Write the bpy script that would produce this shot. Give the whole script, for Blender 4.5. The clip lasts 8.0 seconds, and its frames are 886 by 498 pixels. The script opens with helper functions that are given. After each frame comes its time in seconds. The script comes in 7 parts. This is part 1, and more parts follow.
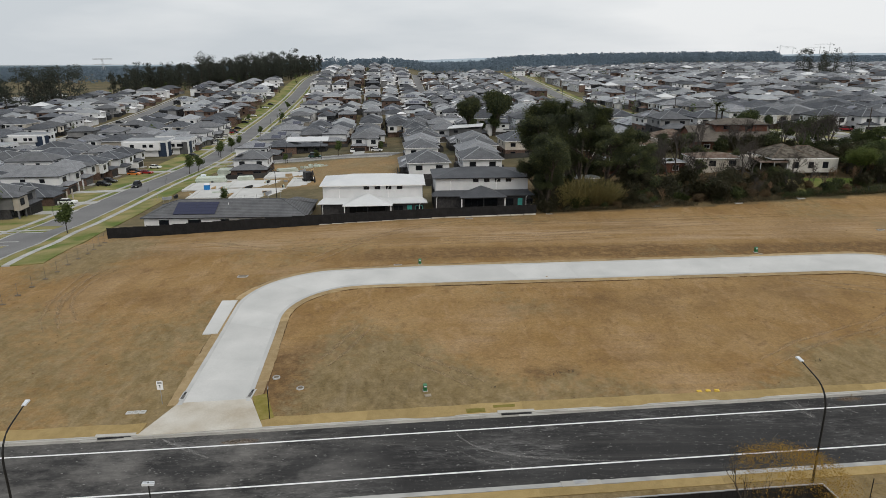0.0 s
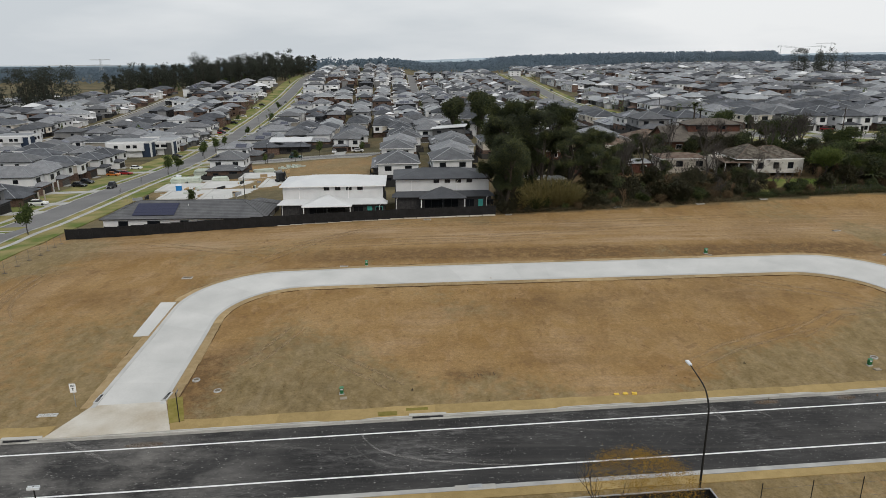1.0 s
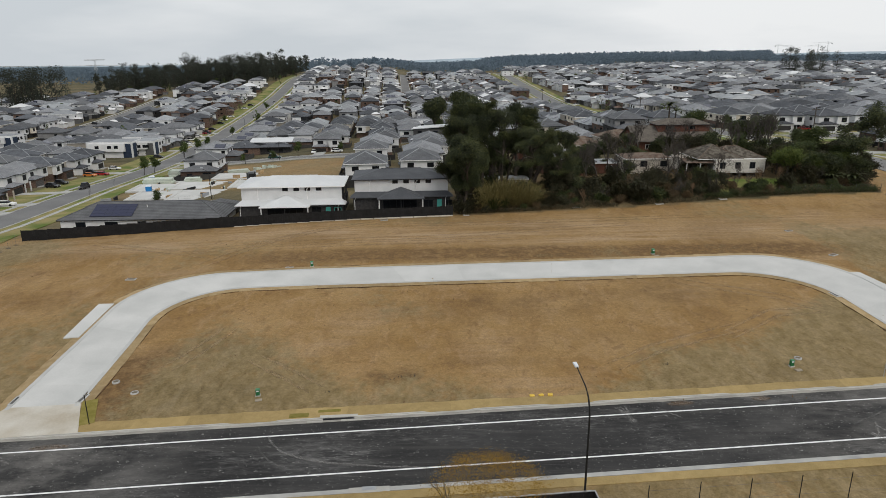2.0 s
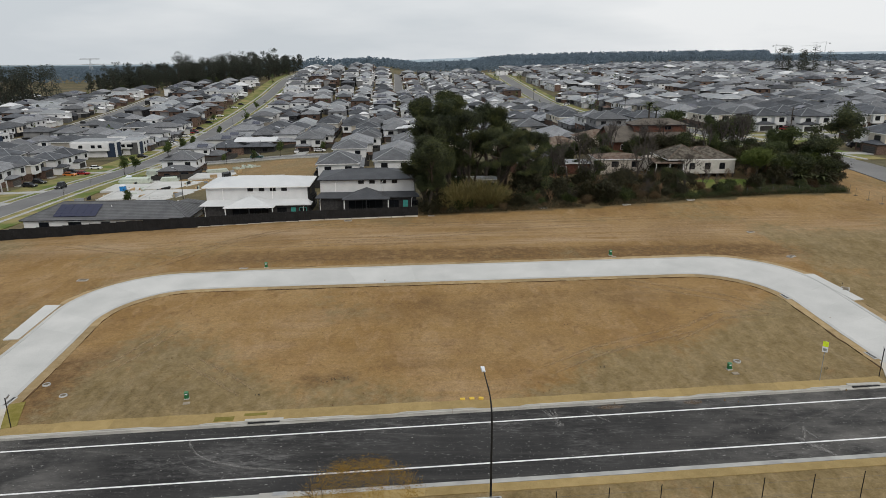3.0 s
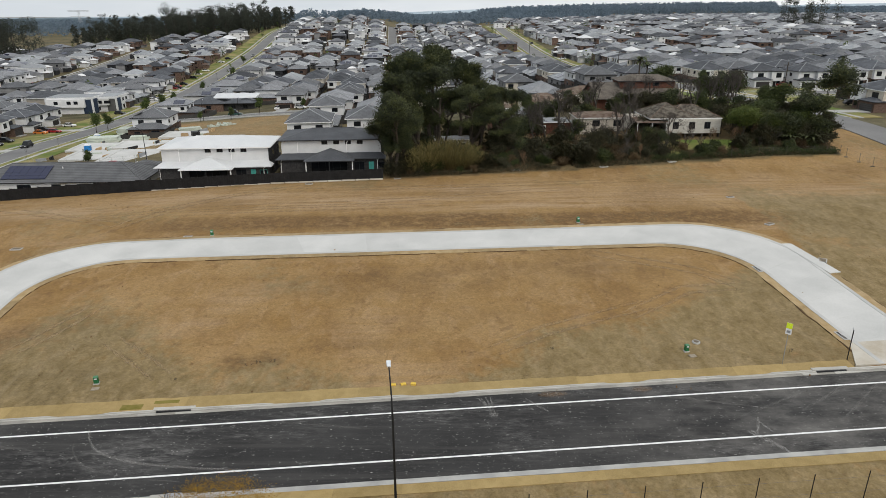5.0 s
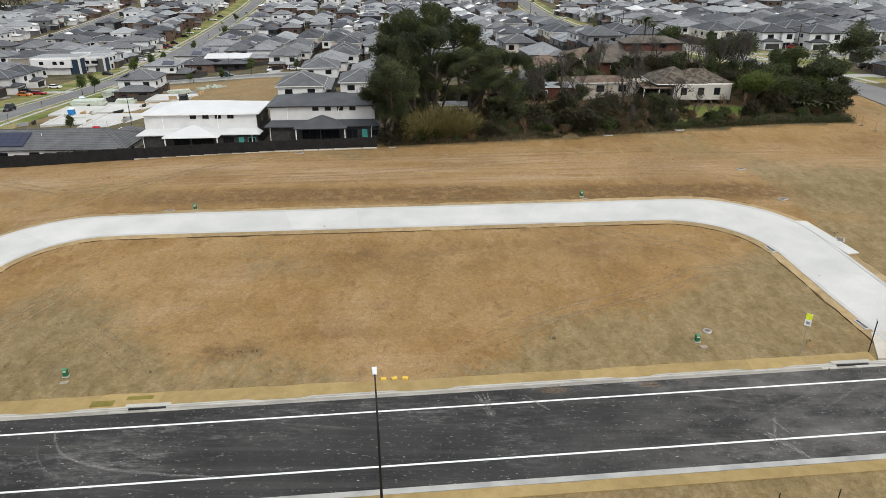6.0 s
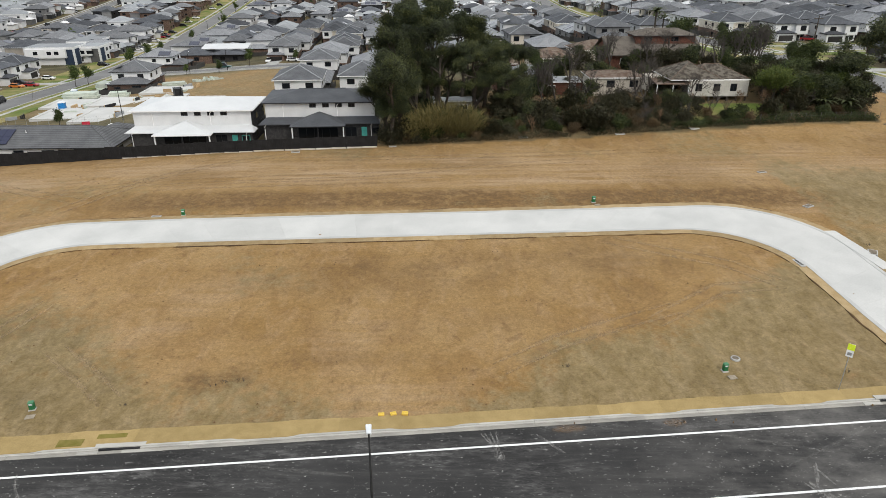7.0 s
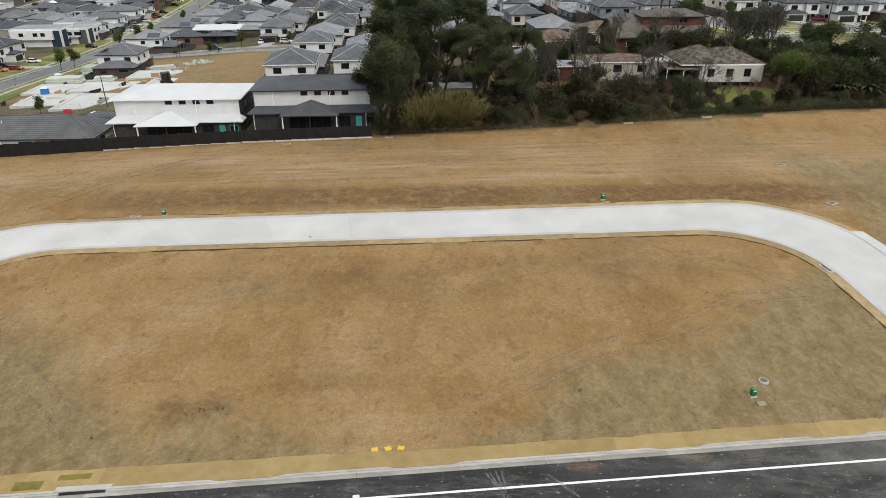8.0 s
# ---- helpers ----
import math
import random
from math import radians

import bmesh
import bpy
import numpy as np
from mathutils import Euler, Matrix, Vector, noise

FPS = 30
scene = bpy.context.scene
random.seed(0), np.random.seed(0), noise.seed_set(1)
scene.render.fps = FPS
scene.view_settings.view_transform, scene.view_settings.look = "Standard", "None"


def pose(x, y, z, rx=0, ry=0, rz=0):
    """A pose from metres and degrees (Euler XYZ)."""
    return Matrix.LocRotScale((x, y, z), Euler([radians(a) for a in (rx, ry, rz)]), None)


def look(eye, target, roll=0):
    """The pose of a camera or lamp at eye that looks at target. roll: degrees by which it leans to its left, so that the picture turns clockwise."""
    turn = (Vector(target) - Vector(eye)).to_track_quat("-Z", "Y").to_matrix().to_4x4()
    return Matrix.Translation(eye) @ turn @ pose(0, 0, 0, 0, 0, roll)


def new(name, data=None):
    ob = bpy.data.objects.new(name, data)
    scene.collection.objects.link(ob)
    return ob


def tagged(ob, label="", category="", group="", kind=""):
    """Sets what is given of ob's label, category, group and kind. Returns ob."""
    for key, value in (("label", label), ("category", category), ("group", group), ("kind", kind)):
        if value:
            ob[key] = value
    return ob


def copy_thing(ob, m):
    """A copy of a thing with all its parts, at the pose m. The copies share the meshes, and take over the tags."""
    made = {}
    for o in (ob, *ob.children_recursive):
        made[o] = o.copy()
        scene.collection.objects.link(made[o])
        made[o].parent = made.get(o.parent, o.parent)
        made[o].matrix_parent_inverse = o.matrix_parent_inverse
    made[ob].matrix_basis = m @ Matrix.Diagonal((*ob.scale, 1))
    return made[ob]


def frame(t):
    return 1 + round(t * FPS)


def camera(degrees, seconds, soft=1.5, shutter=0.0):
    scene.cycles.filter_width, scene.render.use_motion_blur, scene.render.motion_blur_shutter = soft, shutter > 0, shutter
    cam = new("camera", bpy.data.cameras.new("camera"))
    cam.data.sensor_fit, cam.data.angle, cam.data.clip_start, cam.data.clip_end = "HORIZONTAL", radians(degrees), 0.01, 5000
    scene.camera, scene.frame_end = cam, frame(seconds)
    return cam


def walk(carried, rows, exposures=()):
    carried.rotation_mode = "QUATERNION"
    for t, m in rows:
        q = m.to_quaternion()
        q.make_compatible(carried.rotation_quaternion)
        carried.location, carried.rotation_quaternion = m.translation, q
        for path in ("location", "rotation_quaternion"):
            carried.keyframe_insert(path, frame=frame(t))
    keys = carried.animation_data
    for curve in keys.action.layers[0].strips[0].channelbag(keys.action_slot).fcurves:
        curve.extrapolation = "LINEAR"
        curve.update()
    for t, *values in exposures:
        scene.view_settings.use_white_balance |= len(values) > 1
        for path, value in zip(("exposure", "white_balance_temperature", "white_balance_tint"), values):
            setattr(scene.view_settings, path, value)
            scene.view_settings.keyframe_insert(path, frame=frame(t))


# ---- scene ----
import itertools

# ---- camera ----
cam = camera(68.1, 8.0, soft=0.42)
PATH = [
    (0, (0.131, -0.285, 32.212), (0.128, 1.634, 31.647), -0.2),
    (0.5, (4.42, -0.037, 32.216), (4.412, 1.882, 31.652), -0.3),
    (1, (8.719, 0.128, 32.279), (8.708, 2.047, 31.714), -0.3),
    (1.5, (12.984, 0.246, 32.317), (12.973, 2.165, 31.752), -0.4),
    (3, (23.832, 1.008, 32.367), (23.823, 2.926, 31.8), -0.3),
    (3.5, (26.254, 1.949, 32.329), (26.24, 3.868, 31.765), -0.3),
    (4, (28.057, 3.373, 32.26), (28.043, 5.293, 31.698), -0.3),
    (4.5, (29.401, 5.027, 32.171), (29.387, 6.937, 31.578), -0.2),
    (5, (30.314, 6.979, 32.123), (30.3, 8.855, 31.431), -0.3),
    (5.2, (30.529, 7.868, 32.118), (30.516, 9.73, 31.389), -0.2),
    (6.5, (30.669, 14.886, 32.44), (30.659, 16.713, 31.626), -0.1),
    (7, (30.462, 17.865, 32.49), (30.446, 19.685, 31.66), -0.0),
    (7.5, (30.22, 20.879, 32.541), (30.204, 22.687, 31.687), -0.3),
    (8, (30.352, 23.776, 32.571), (30.34, 25.57, 31.687), -0.1),
]
walk(cam, [(t, look(eye, target, roll)) for t, eye, target, roll in PATH],
     exposures=[(0.0, 0.0), (4.4, 0.0), (5.2, 0.31), (6.3, 0.52), (8.0, 0.42)])


# ---- world and light: overcast day ----
world = bpy.data.worlds.new("overcast_sky")
scene.world = world
world.use_nodes = True
wn, wl = world.node_tree.nodes, world.node_tree.links
wn.clear()
w_out = wn.new("ShaderNodeOutputWorld")
w_bg = wn.new("ShaderNodeBackground")
w_sky = wn.new("ShaderNodeTexSky")
w_sky.sky_type, w_sky.sun_disc = "NISHITA", False
w_sky.sun_elevation, w_sky.sun_rotation = radians(50), radians(200)
w_sky.air_density, w_sky.dust_density = 1.0, 4.0
w_coord = wn.new("ShaderNodeTexCoord")
w_map = wn.new("ShaderNodeMapping")
w_map.inputs["Scale"].default_value = (1.0, 1.0, 5.0)
w_noise = wn.new("ShaderNodeTexNoise")
w_noise.inputs["Scale"].default_value, w_noise.inputs["Detail"].default_value = 2.2, 5
w_ramp = wn.new("ShaderNodeValToRGB")
w_ramp.color_ramp.elements[0].position, w_ramp.color_ramp.elements[0].color = 0.32, (0.65, 0.695, 0.735, 1)
w_ramp.color_ramp.elements[1].position, w_ramp.color_ramp.elements[1].color = 0.68, (0.93, 0.945, 0.955, 1)
w_scale = wn.new("ShaderNodeVectorMath")
w_scale.operation = "SCALE"
w_scale.inputs["Scale"].default_value = 0.07
w_mix = wn.new("ShaderNodeMixRGB")
w_mix.inputs["Fac"].default_value = 0.88
wl.new(w_coord.outputs["Generated"], w_map.inputs["Vector"])
wl.new(w_map.outputs["Vector"], w_noise.inputs["Vector"])
w_sep, w_lean = wn.new("ShaderNodeSeparateXYZ"), wn.new("ShaderNodeMath")
w_lean.operation = "MULTIPLY_ADD"
w_lean.inputs[1].default_value = 0.35
wl.new(w_coord.outputs["Generated"], w_sep.inputs[0])
wl.new(w_sep.outputs["X"], w_lean.inputs[0])
wl.new(w_noise.outputs["Fac"], w_lean.inputs[2])
wl.new(w_lean.outputs[0], w_ramp.inputs["Fac"])
wl.new(w_sky.outputs["Color"], w_scale.inputs[0])
wl.new(w_scale.outputs["Vector"], w_mix.inputs["Color1"])
wl.new(w_ramp.outputs["Color"], w_mix.inputs["Color2"])
wl.new(w_mix.outputs["Color"], w_bg.inputs["Color"])
w_bg.inputs["Strength"].default_value = 1.0
wl.new(w_bg.outputs["Background"], w_out.inputs["Surface"])

sun = new("sun", bpy.data.lights.new("sun", "SUN"))
sun.data.energy, sun.data.angle, sun.data.color = 1.15, radians(25), (1.0, 0.925, 0.81)
sun.matrix_world = look((60, -40, 120), (0, 60, 0))

# ---- materials ----


def material(name, c1, c2, scale=2.0, rough=0.85, bump=0.15, fine=9.0, vary=0.0, metal=0.0, courses=0.0, bricks=0.0, contrast=1.0, coords="Object", grain=0.15):
    """Procedural surface: two colours by coarse noise, fine grain, relief; vary: from object to object; courses: tile rows by height in metres; bricks: brick joints."""
    m = bpy.data.materials.new(name)
    m.use_nodes = True
    n, l = m.node_tree.nodes, m.node_tree.links
    b = n["Principled BSDF"]
    b.inputs["Roughness"].default_value, b.inputs["Metallic"].default_value = rough, metal
    b.inputs["Specular IOR Level"].default_value = 0.5 if rough < 0.5 else 0.15
    tc = n.new("ShaderNodeTexCoord")
    n1, n2 = n.new("ShaderNodeTexNoise"), n.new("ShaderNodeTexNoise")
    for k, s, d in ((n1, scale, 4), (n2, scale * fine, 3)):
        k.inputs["Scale"].default_value, k.inputs["Detail"].default_value = s, d
        l.new(tc.outputs[coords], k.inputs["Vector"])
    ramp = n.new("ShaderNodeValToRGB")
    ramp.color_ramp.elements[0].position, ramp.color_ramp.elements[0].color = 0.5 - 0.18 / contrast, (*c1, 1)
    ramp.color_ramp.elements[1].position, ramp.color_ramp.elements[1].color = 0.5 + 0.18 / contrast, (*c2, 1)
    l.new(n1.outputs["Fac"], ramp.inputs["Fac"])
    hsv = n.new("ShaderNodeHueSaturation")
    l.new(ramp.outputs["Color"], hsv.inputs["Color"])
    val = n.new("ShaderNodeMapRange")
    val.inputs["From Min"].default_value, val.inputs["From Max"].default_value = 0.25, 0.75
    val.inputs["To Min"].default_value, val.inputs["To Max"].default_value = 1 - grain, 1 + grain
    l.new(n2.outputs["Fac"], val.inputs["Value"])
    last = val.outputs["Result"]
    if vary:
        info = n.new("ShaderNodeObjectInfo")
        mr = n.new("ShaderNodeMapRange")
        mr.inputs["To Min"].default_value, mr.inputs["To Max"].default_value = 1 - vary, 1 + vary
        geo, both, half = n.new("ShaderNodeNewGeometry"), n.new("ShaderNodeMath"), n.new("ShaderNodeMath")
        both.operation, half.operation = "ADD", "FRACT"
        l.new(info.outputs["Random"], both.inputs[0])
        l.new(geo.outputs["Random Per Island"], both.inputs[1])
        l.new(both.outputs[0], half.inputs[0])
        l.new(half.outputs[0], mr.inputs["Value"])
        mul = n.new("ShaderNodeMath")
        mul.operation = "MULTIPLY"
        l.new(last, mul.inputs[0])
        l.new(mr.outputs["Result"], mul.inputs[1])
        last = mul.outputs["Value"]
    relief = n2.outputs["Fac"]
    if courses or bricks:
        if courses:
            wave = n.new("ShaderNodeTexWave")
            wave.bands_direction, wave.wave_profile = "Z", "SAW"
            wave.inputs["Scale"].default_value = 0.314 / courses
            l.new(tc.outputs["Object"], wave.inputs["Vector"])
            out = wave.outputs["Fac"]
        else:
            wave = n.new("ShaderNodeTexBrick")
            wave.inputs["Scale"].default_value = 1.0
            wave.inputs["Brick Width"].default_value, wave.inputs["Row Height"].default_value = bricks * 2.9, bricks
            wave.inputs["Mortar Size"].default_value = bricks * 0.1
            wave.inputs["Color1"].default_value = wave.inputs["Color2"].default_value = (1, 1, 1, 1)
            wave.inputs["Mortar"].default_value = (0, 0, 0, 1)
            sep, add, com = n.new("ShaderNodeSeparateXYZ"), n.new("ShaderNodeMath"), n.new("ShaderNodeCombineXYZ")
            l.new(tc.outputs["Object"], sep.inputs[0])
            l.new(sep.outputs["X"], add.inputs[0])
            l.new(sep.outputs["Y"], add.inputs[1])
            l.new(add.outputs[0], com.inputs["X"])
            l.new(sep.outputs["Z"], com.inputs["Y"])
            l.new(com.outputs[0], wave.inputs["Vector"])
            out = wave.outputs["Color"]
        dark = n.new("ShaderNodeMapRange")
        dark.inputs["To Min"].default_value, dark.inputs["To Max"].default_value = 0.62, 1.1
        l.new(out, dark.inputs["Value"])
        mul = n.new("ShaderNodeMath")
        mul.operation = "MULTIPLY"
        l.new(last, mul.inputs[0])
        l.new(dark.outputs["Result"], mul.inputs[1])
        last, relief = mul.outputs["Value"], out
    l.new(last, hsv.inputs["Value"])
    l.new(hsv.outputs["Color"], b.inputs["Base Color"])
    bp = n.new("ShaderNodeBump")
    bp.inputs["Strength"].default_value, bp.inputs["Distance"].default_value = bump, 0.03
    l.new(relief, bp.inputs["Height"])
    l.new(bp.outputs["Normal"], b.inputs["Normal"])
    return m


def pane_material(name, tint, shine=0.3):
    m = bpy.data.materials.new(name)
    m.use_nodes = True
    b = m.node_tree.nodes["Principled BSDF"]
    b.inputs["Base Color"].default_value = (*tint, 1)
    b.inputs["Roughness"].default_value, b.inputs["Specular IOR Level"].default_value = 0.1, shine
    return m


ROOF_DARK = material("charcoal_roof_tiles", (0.07, 0.076, 0.087), (0.106, 0.113, 0.127), 0.5, 0.75, 0.5, 10, 0.35, courses=0.13)
ROOF_MID = material("grey_roof_tiles", (0.178, 0.186, 0.20), (0.24, 0.248, 0.263), 0.5, 0.75, 0.5, 10, 0.35, courses=0.13)
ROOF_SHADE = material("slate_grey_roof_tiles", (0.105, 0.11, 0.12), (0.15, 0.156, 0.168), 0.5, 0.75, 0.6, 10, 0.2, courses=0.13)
ROOF_LIGHT = material("pale_grey_metal_roof", (0.22, 0.235, 0.25), (0.29, 0.305, 0.32), 0.4, 0.5, 0.2, 10, 0.2, grain=0.05)
ROOF_WHITE = material("white_metal_roof", (0.56, 0.575, 0.59), (0.62, 0.635, 0.645), 0.3, 0.45, 0.1, 14, 0.03, grain=0.05)
ROOF_BROWN = material("weathered_terracotta_tiles", (0.13, 0.085, 0.062), (0.21, 0.17, 0.14), 0.8, 0.9, 0.6, 8, 0.15, courses=0.13, contrast=1.6)
ROOF_LICHEN = material("lichened_cement_tiles", (0.06, 0.05, 0.041), (0.15, 0.135, 0.112), 1.2, 0.95, 0.6, 6, 0.1, courses=0.13, contrast=1.8)
WALL_WHITE = material("white_render", (0.58, 0.59, 0.60), (0.66, 0.665, 0.67), 0.5, 0.8, 0.1, 14, 0.13, grain=0.05)
WALL_CREAM = material("cream_render", (0.42, 0.385, 0.33), (0.52, 0.48, 0.42), 0.5, 0.85, 0.1, 14, 0.4, grain=0.05)
WALL_GREY = material("grey_render", (0.125, 0.127, 0.13), (0.18, 0.18, 0.182), 0.5, 0.85, 0.1, 14, 0.5, grain=0.05)
WALL_DARK = material("dark_brick", (0.035, 0.035, 0.037), (0.06, 0.058, 0.058), 2.0, 0.9, 0.4, 6, 0.2, bricks=0.086)
WALL_BROWN = material("brown_brick", (0.085, 0.057, 0.045), (0.15, 0.102, 0.082), 2.0, 0.9, 0.4, 6, 0.3, bricks=0.086)
WALL_RED = material("red_brick", (0.10, 0.047, 0.034), (0.155, 0.072, 0.052), 2.0, 0.9, 0.4, 6, 0.1, bricks=0.086)
CLADDING = material("white_weatherboard", (0.50, 0.485, 0.44), (0.60, 0.58, 0.54), 0.6, 0.7, 0.4, 10, 0.0, courses=0.18, grain=0.05)
TRIM_WHITE = material("white_trim_paint", (0.76, 0.76, 0.76), (0.82, 0.82, 0.82), 1.0, 0.5, 0.05, grain=0.05)
TRIM_DARK = material("charcoal_trim_paint", (0.02, 0.021, 0.023), (0.032, 0.033, 0.036), 1.0, 0.5, 0.05)
GARAGE = material("garage_door_panels", (0.045, 0.043, 0.042), (0.075, 0.07, 0.066), 0.5, 0.55, 0.3, 8, 0.8, courses=0.5)
TEAL = material("teal_door_paint", (0.06, 0.30, 0.27), (0.08, 0.36, 0.32), 1.0, 0.5, 0.05)
GLASS = pane_material("window_glass", (0.010, 0.012, 0.015))
SOLAR = pane_material("solar_cells", (0.02, 0.023, 0.055), 0.3)
SOLAR_PALE = pane_material("sky_lit_solar_cells", (0.02, 0.023, 0.05), 0.9)
FENCE_BLACK = material("black_steel_fence", (0.012, 0.012, 0.013), (0.02, 0.02, 0.021), 1.0, 0.6, 0.05)
ASPHALT_OLD = material("worn_asphalt", (0.15, 0.15, 0.152), (0.20, 0.20, 0.20), 0.08, 0.9, 0.2, 60)
CONCRETE = material("pale_new_concrete", (0.47, 0.475, 0.465), (0.56, 0.56, 0.548), 0.22, 0.8, 0.15, 30, 0.035, grain=0.05)
CONCRETE_SAND = material("sandy_concrete", (0.41, 0.365, 0.295), (0.55, 0.53, 0.48), 0.3, 0.85, 0.15, 20, 0.03, grain=0.07)
KERB_PALE = material("pale_kerb_concrete", (0.37, 0.36, 0.335), (0.47, 0.46, 0.43), 0.5, 0.85, 0.2, 25, 0.10, grain=0.06)
GUTTER = material("dusty_gutter_concrete", (0.25, 0.243, 0.225), (0.37, 0.355, 0.32), 0.35, 0.85, 0.2, 25, 0.12, grain=0.08)
LANE_KERB = material("new_lane_kerb_concrete", (0.40, 0.405, 0.40), (0.50, 0.50, 0.49), 0.3, 0.8, 0.15, 25, 0.0, grain=0.05)
TURF_TAN = material("pale_tan_turf", (0.285, 0.205, 0.105), (0.37, 0.28, 0.16), 1.1, 0.95, 0.6, 16, 0.16)
TURF_GREEN = material("olive_turf_mat", (0.16, 0.14, 0.03), (0.23, 0.19, 0.06), 1.6, 0.95, 0.6, 12, 0.1)
SOIL_CUT_SHADE = material("shaded_cut_soil", (0.075, 0.045, 0.024), (0.13, 0.08, 0.042), 1.4, 0.95, 0.6, 8, 0.3)
KERB = material("kerb_concrete", (0.31, 0.312, 0.305), (0.45, 0.448, 0.43), 0.5, 0.85, 0.2, 25, 0.05, grain=0.05)
PAINT_LINE = material("white_road_paint", (0.66, 0.67, 0.67), (0.78, 0.78, 0.78), 1.5, 0.6, 0.05, 12)
TURF = material("dry_turf", (0.29, 0.212, 0.092), (0.355, 0.262, 0.12), 1.1, 0.95, 0.6, 16, 0.12)
LAWN = material("lawn_grass", (0.10, 0.14, 0.03), (0.265, 0.225, 0.10), 0.13, 0.95, 0.5, 60, 0.0, contrast=1.5)
STEEL = material("galvanised_steel", (0.33, 0.34, 0.35), (0.42, 0.43, 0.44), 3, 0.45, 0.05, metal=0.6)
BLACK_POLE = material("black_powder_coat", (0.012, 0.012, 0.012), (0.02, 0.02, 0.02), 2, 0.5, 0.02)
LAMP_HEAD = material("pale_lamp_housing", (0.58, 0.62, 0.66), (0.68, 0.71, 0.74), 3, 0.4, 0.02, grain=0.05)
SIGN_WHITE = material("white_sign_face", (0.75, 0.76, 0.77), (0.82, 0.82, 0.82), 2, 0.5, 0.02, grain=0.05)
SIGN_YELLOW = material("lime_yellow_sign_face", (0.66, 0.82, 0.03), (0.72, 0.86, 0.06), 2, 0.5, 0.02)
PIT_GREEN = material("green_plastic", (0.02, 0.11, 0.045), (0.035, 0.15, 0.06), 3, 0.6, 0.05)
PIT_PALE = material("dusty_pit_concrete", (0.25, 0.215, 0.165), (0.33, 0.29, 0.23), 3, 0.9, 0.2)
PIT_LID = material("pale_green_plastic", (0.06, 0.19, 0.10), (0.09, 0.23, 0.13), 3, 0.6, 0.05)
YELLOW_MARK = material("yellow_plastic", (0.62, 0.42, 0.06), (0.72, 0.50, 0.10), 3, 0.7, 0.05)
BLUE_PLASTIC = material("blue_plastic", (0.02, 0.16, 0.42), (0.03, 0.22, 0.52), 2, 0.5, 0.05)
RUBBER = material("tyre_rubber", (0.012, 0.012, 0.012), (0.02, 0.02, 0.02), 4, 0.9, 0.1)
BARK = material("grey_brown_bark", (0.035, 0.029, 0.025), (0.085, 0.072, 0.06), 3, 0.95, 0.6, 6, 0.2)
CLOD = material("dry_soil_clods", (0.13, 0.083, 0.042), (0.20, 0.13, 0.07), 3, 0.95, 0.2)
PIT_SOIL = material("dusty_cast_iron", (0.13, 0.11, 0.085), (0.20, 0.17, 0.13), 3, 0.9, 0.2)
BARE_TWIG = material("bare_grey_twigs", (0.05, 0.044, 0.04), (0.088, 0.078, 0.07), 3, 0.95, 0.3, 6, 0.2)


def leaf_material(name, c1, c2, vary=0.25, thin=0.2):
    m = bpy.data.materials.new(name)
    m.use_nodes = True
    n, l = m.node_tree.nodes, m.node_tree.links
    b = n["Principled BSDF"]
    b.inputs["Roughness"].default_value, b.inputs["Specular IOR Level"].default_value = 0.7, 0.25
    geo, info = n.new("ShaderNodeNewGeometry"), n.new("ShaderNodeObjectInfo")
    mix, hsv, mr = n.new("ShaderNodeMixRGB"), n.new("ShaderNodeHueSaturation"), n.new("ShaderNodeMapRange")
    mix.inputs["Color1"].default_value, mix.inputs["Color2"].default_value = (*c1, 1), (*c2, 1)
    l.new(geo.outputs["Random Per Island"], mix.inputs["Fac"])
    mr.inputs["To Min"].default_value, mr.inputs["To Max"].default_value = 1 - vary, 1 + vary
    l.new(info.outputs["Random"], mr.inputs["Value"])
    l.new(mr.outputs["Result"], hsv.inputs["Value"])
    l.new(mix.outputs["Color"], hsv.inputs["Color"])
    l.new(hsv.outputs["Color"], b.inputs["Base Color"])
    tr = n.new("ShaderNodeBsdfTranslucent")
    l.new(hsv.outputs["Color"], tr.inputs["Color"])
    ms = n.new("ShaderNodeMixShader")
    ms.inputs["Fac"].default_value = thin
    l.new(b.outputs["BSDF"], ms.inputs[1])
    l.new(tr.outputs["BSDF"], ms.inputs[2])
    l.new(ms.outputs["Shader"], n["Material Output"].inputs["Surface"])
    return m


# the brighter second colour imitates sunlit leaf tips
LEAF_GUM = leaf_material("dark_gum_leaves", (0.016, 0.024, 0.012), (0.078, 0.09, 0.038))
LEAF_GREEN = leaf_material("green_leaves", (0.024, 0.042, 0.011), (0.085, 0.112, 0.03))
LEAF_OLIVE = leaf_material("dark_olive_leaves", (0.018, 0.028, 0.010), (0.062, 0.078, 0.024))
LEAF_BUSH = leaf_material("scrub_leaves", (0.022, 0.025, 0.013), (0.066, 0.06, 0.032))
LEAF_BROWN = leaf_material("dry_brown_leaves", (0.06, 0.042, 0.024), (0.13, 0.09, 0.045))
LEAF_REED = leaf_material("cane_leaves", (0.085, 0.082, 0.03), (0.285, 0.235, 0.095))
LEAF_LIME = leaf_material("lime_green_leaves", (0.04, 0.064, 0.012), (0.115, 0.14, 0.028))
LEAF_ORANGE = leaf_material("golden_autumn_leaves", (0.20, 0.11, 0.015), (0.44, 0.27, 0.04))
# distance haze is mixed into these pale blue-grey leaf colours
LEAF_HAZE = leaf_material("haze_tinted_woodland", (0.135, 0.182, 0.23), (0.16, 0.212, 0.262), 0.0, 0.5)
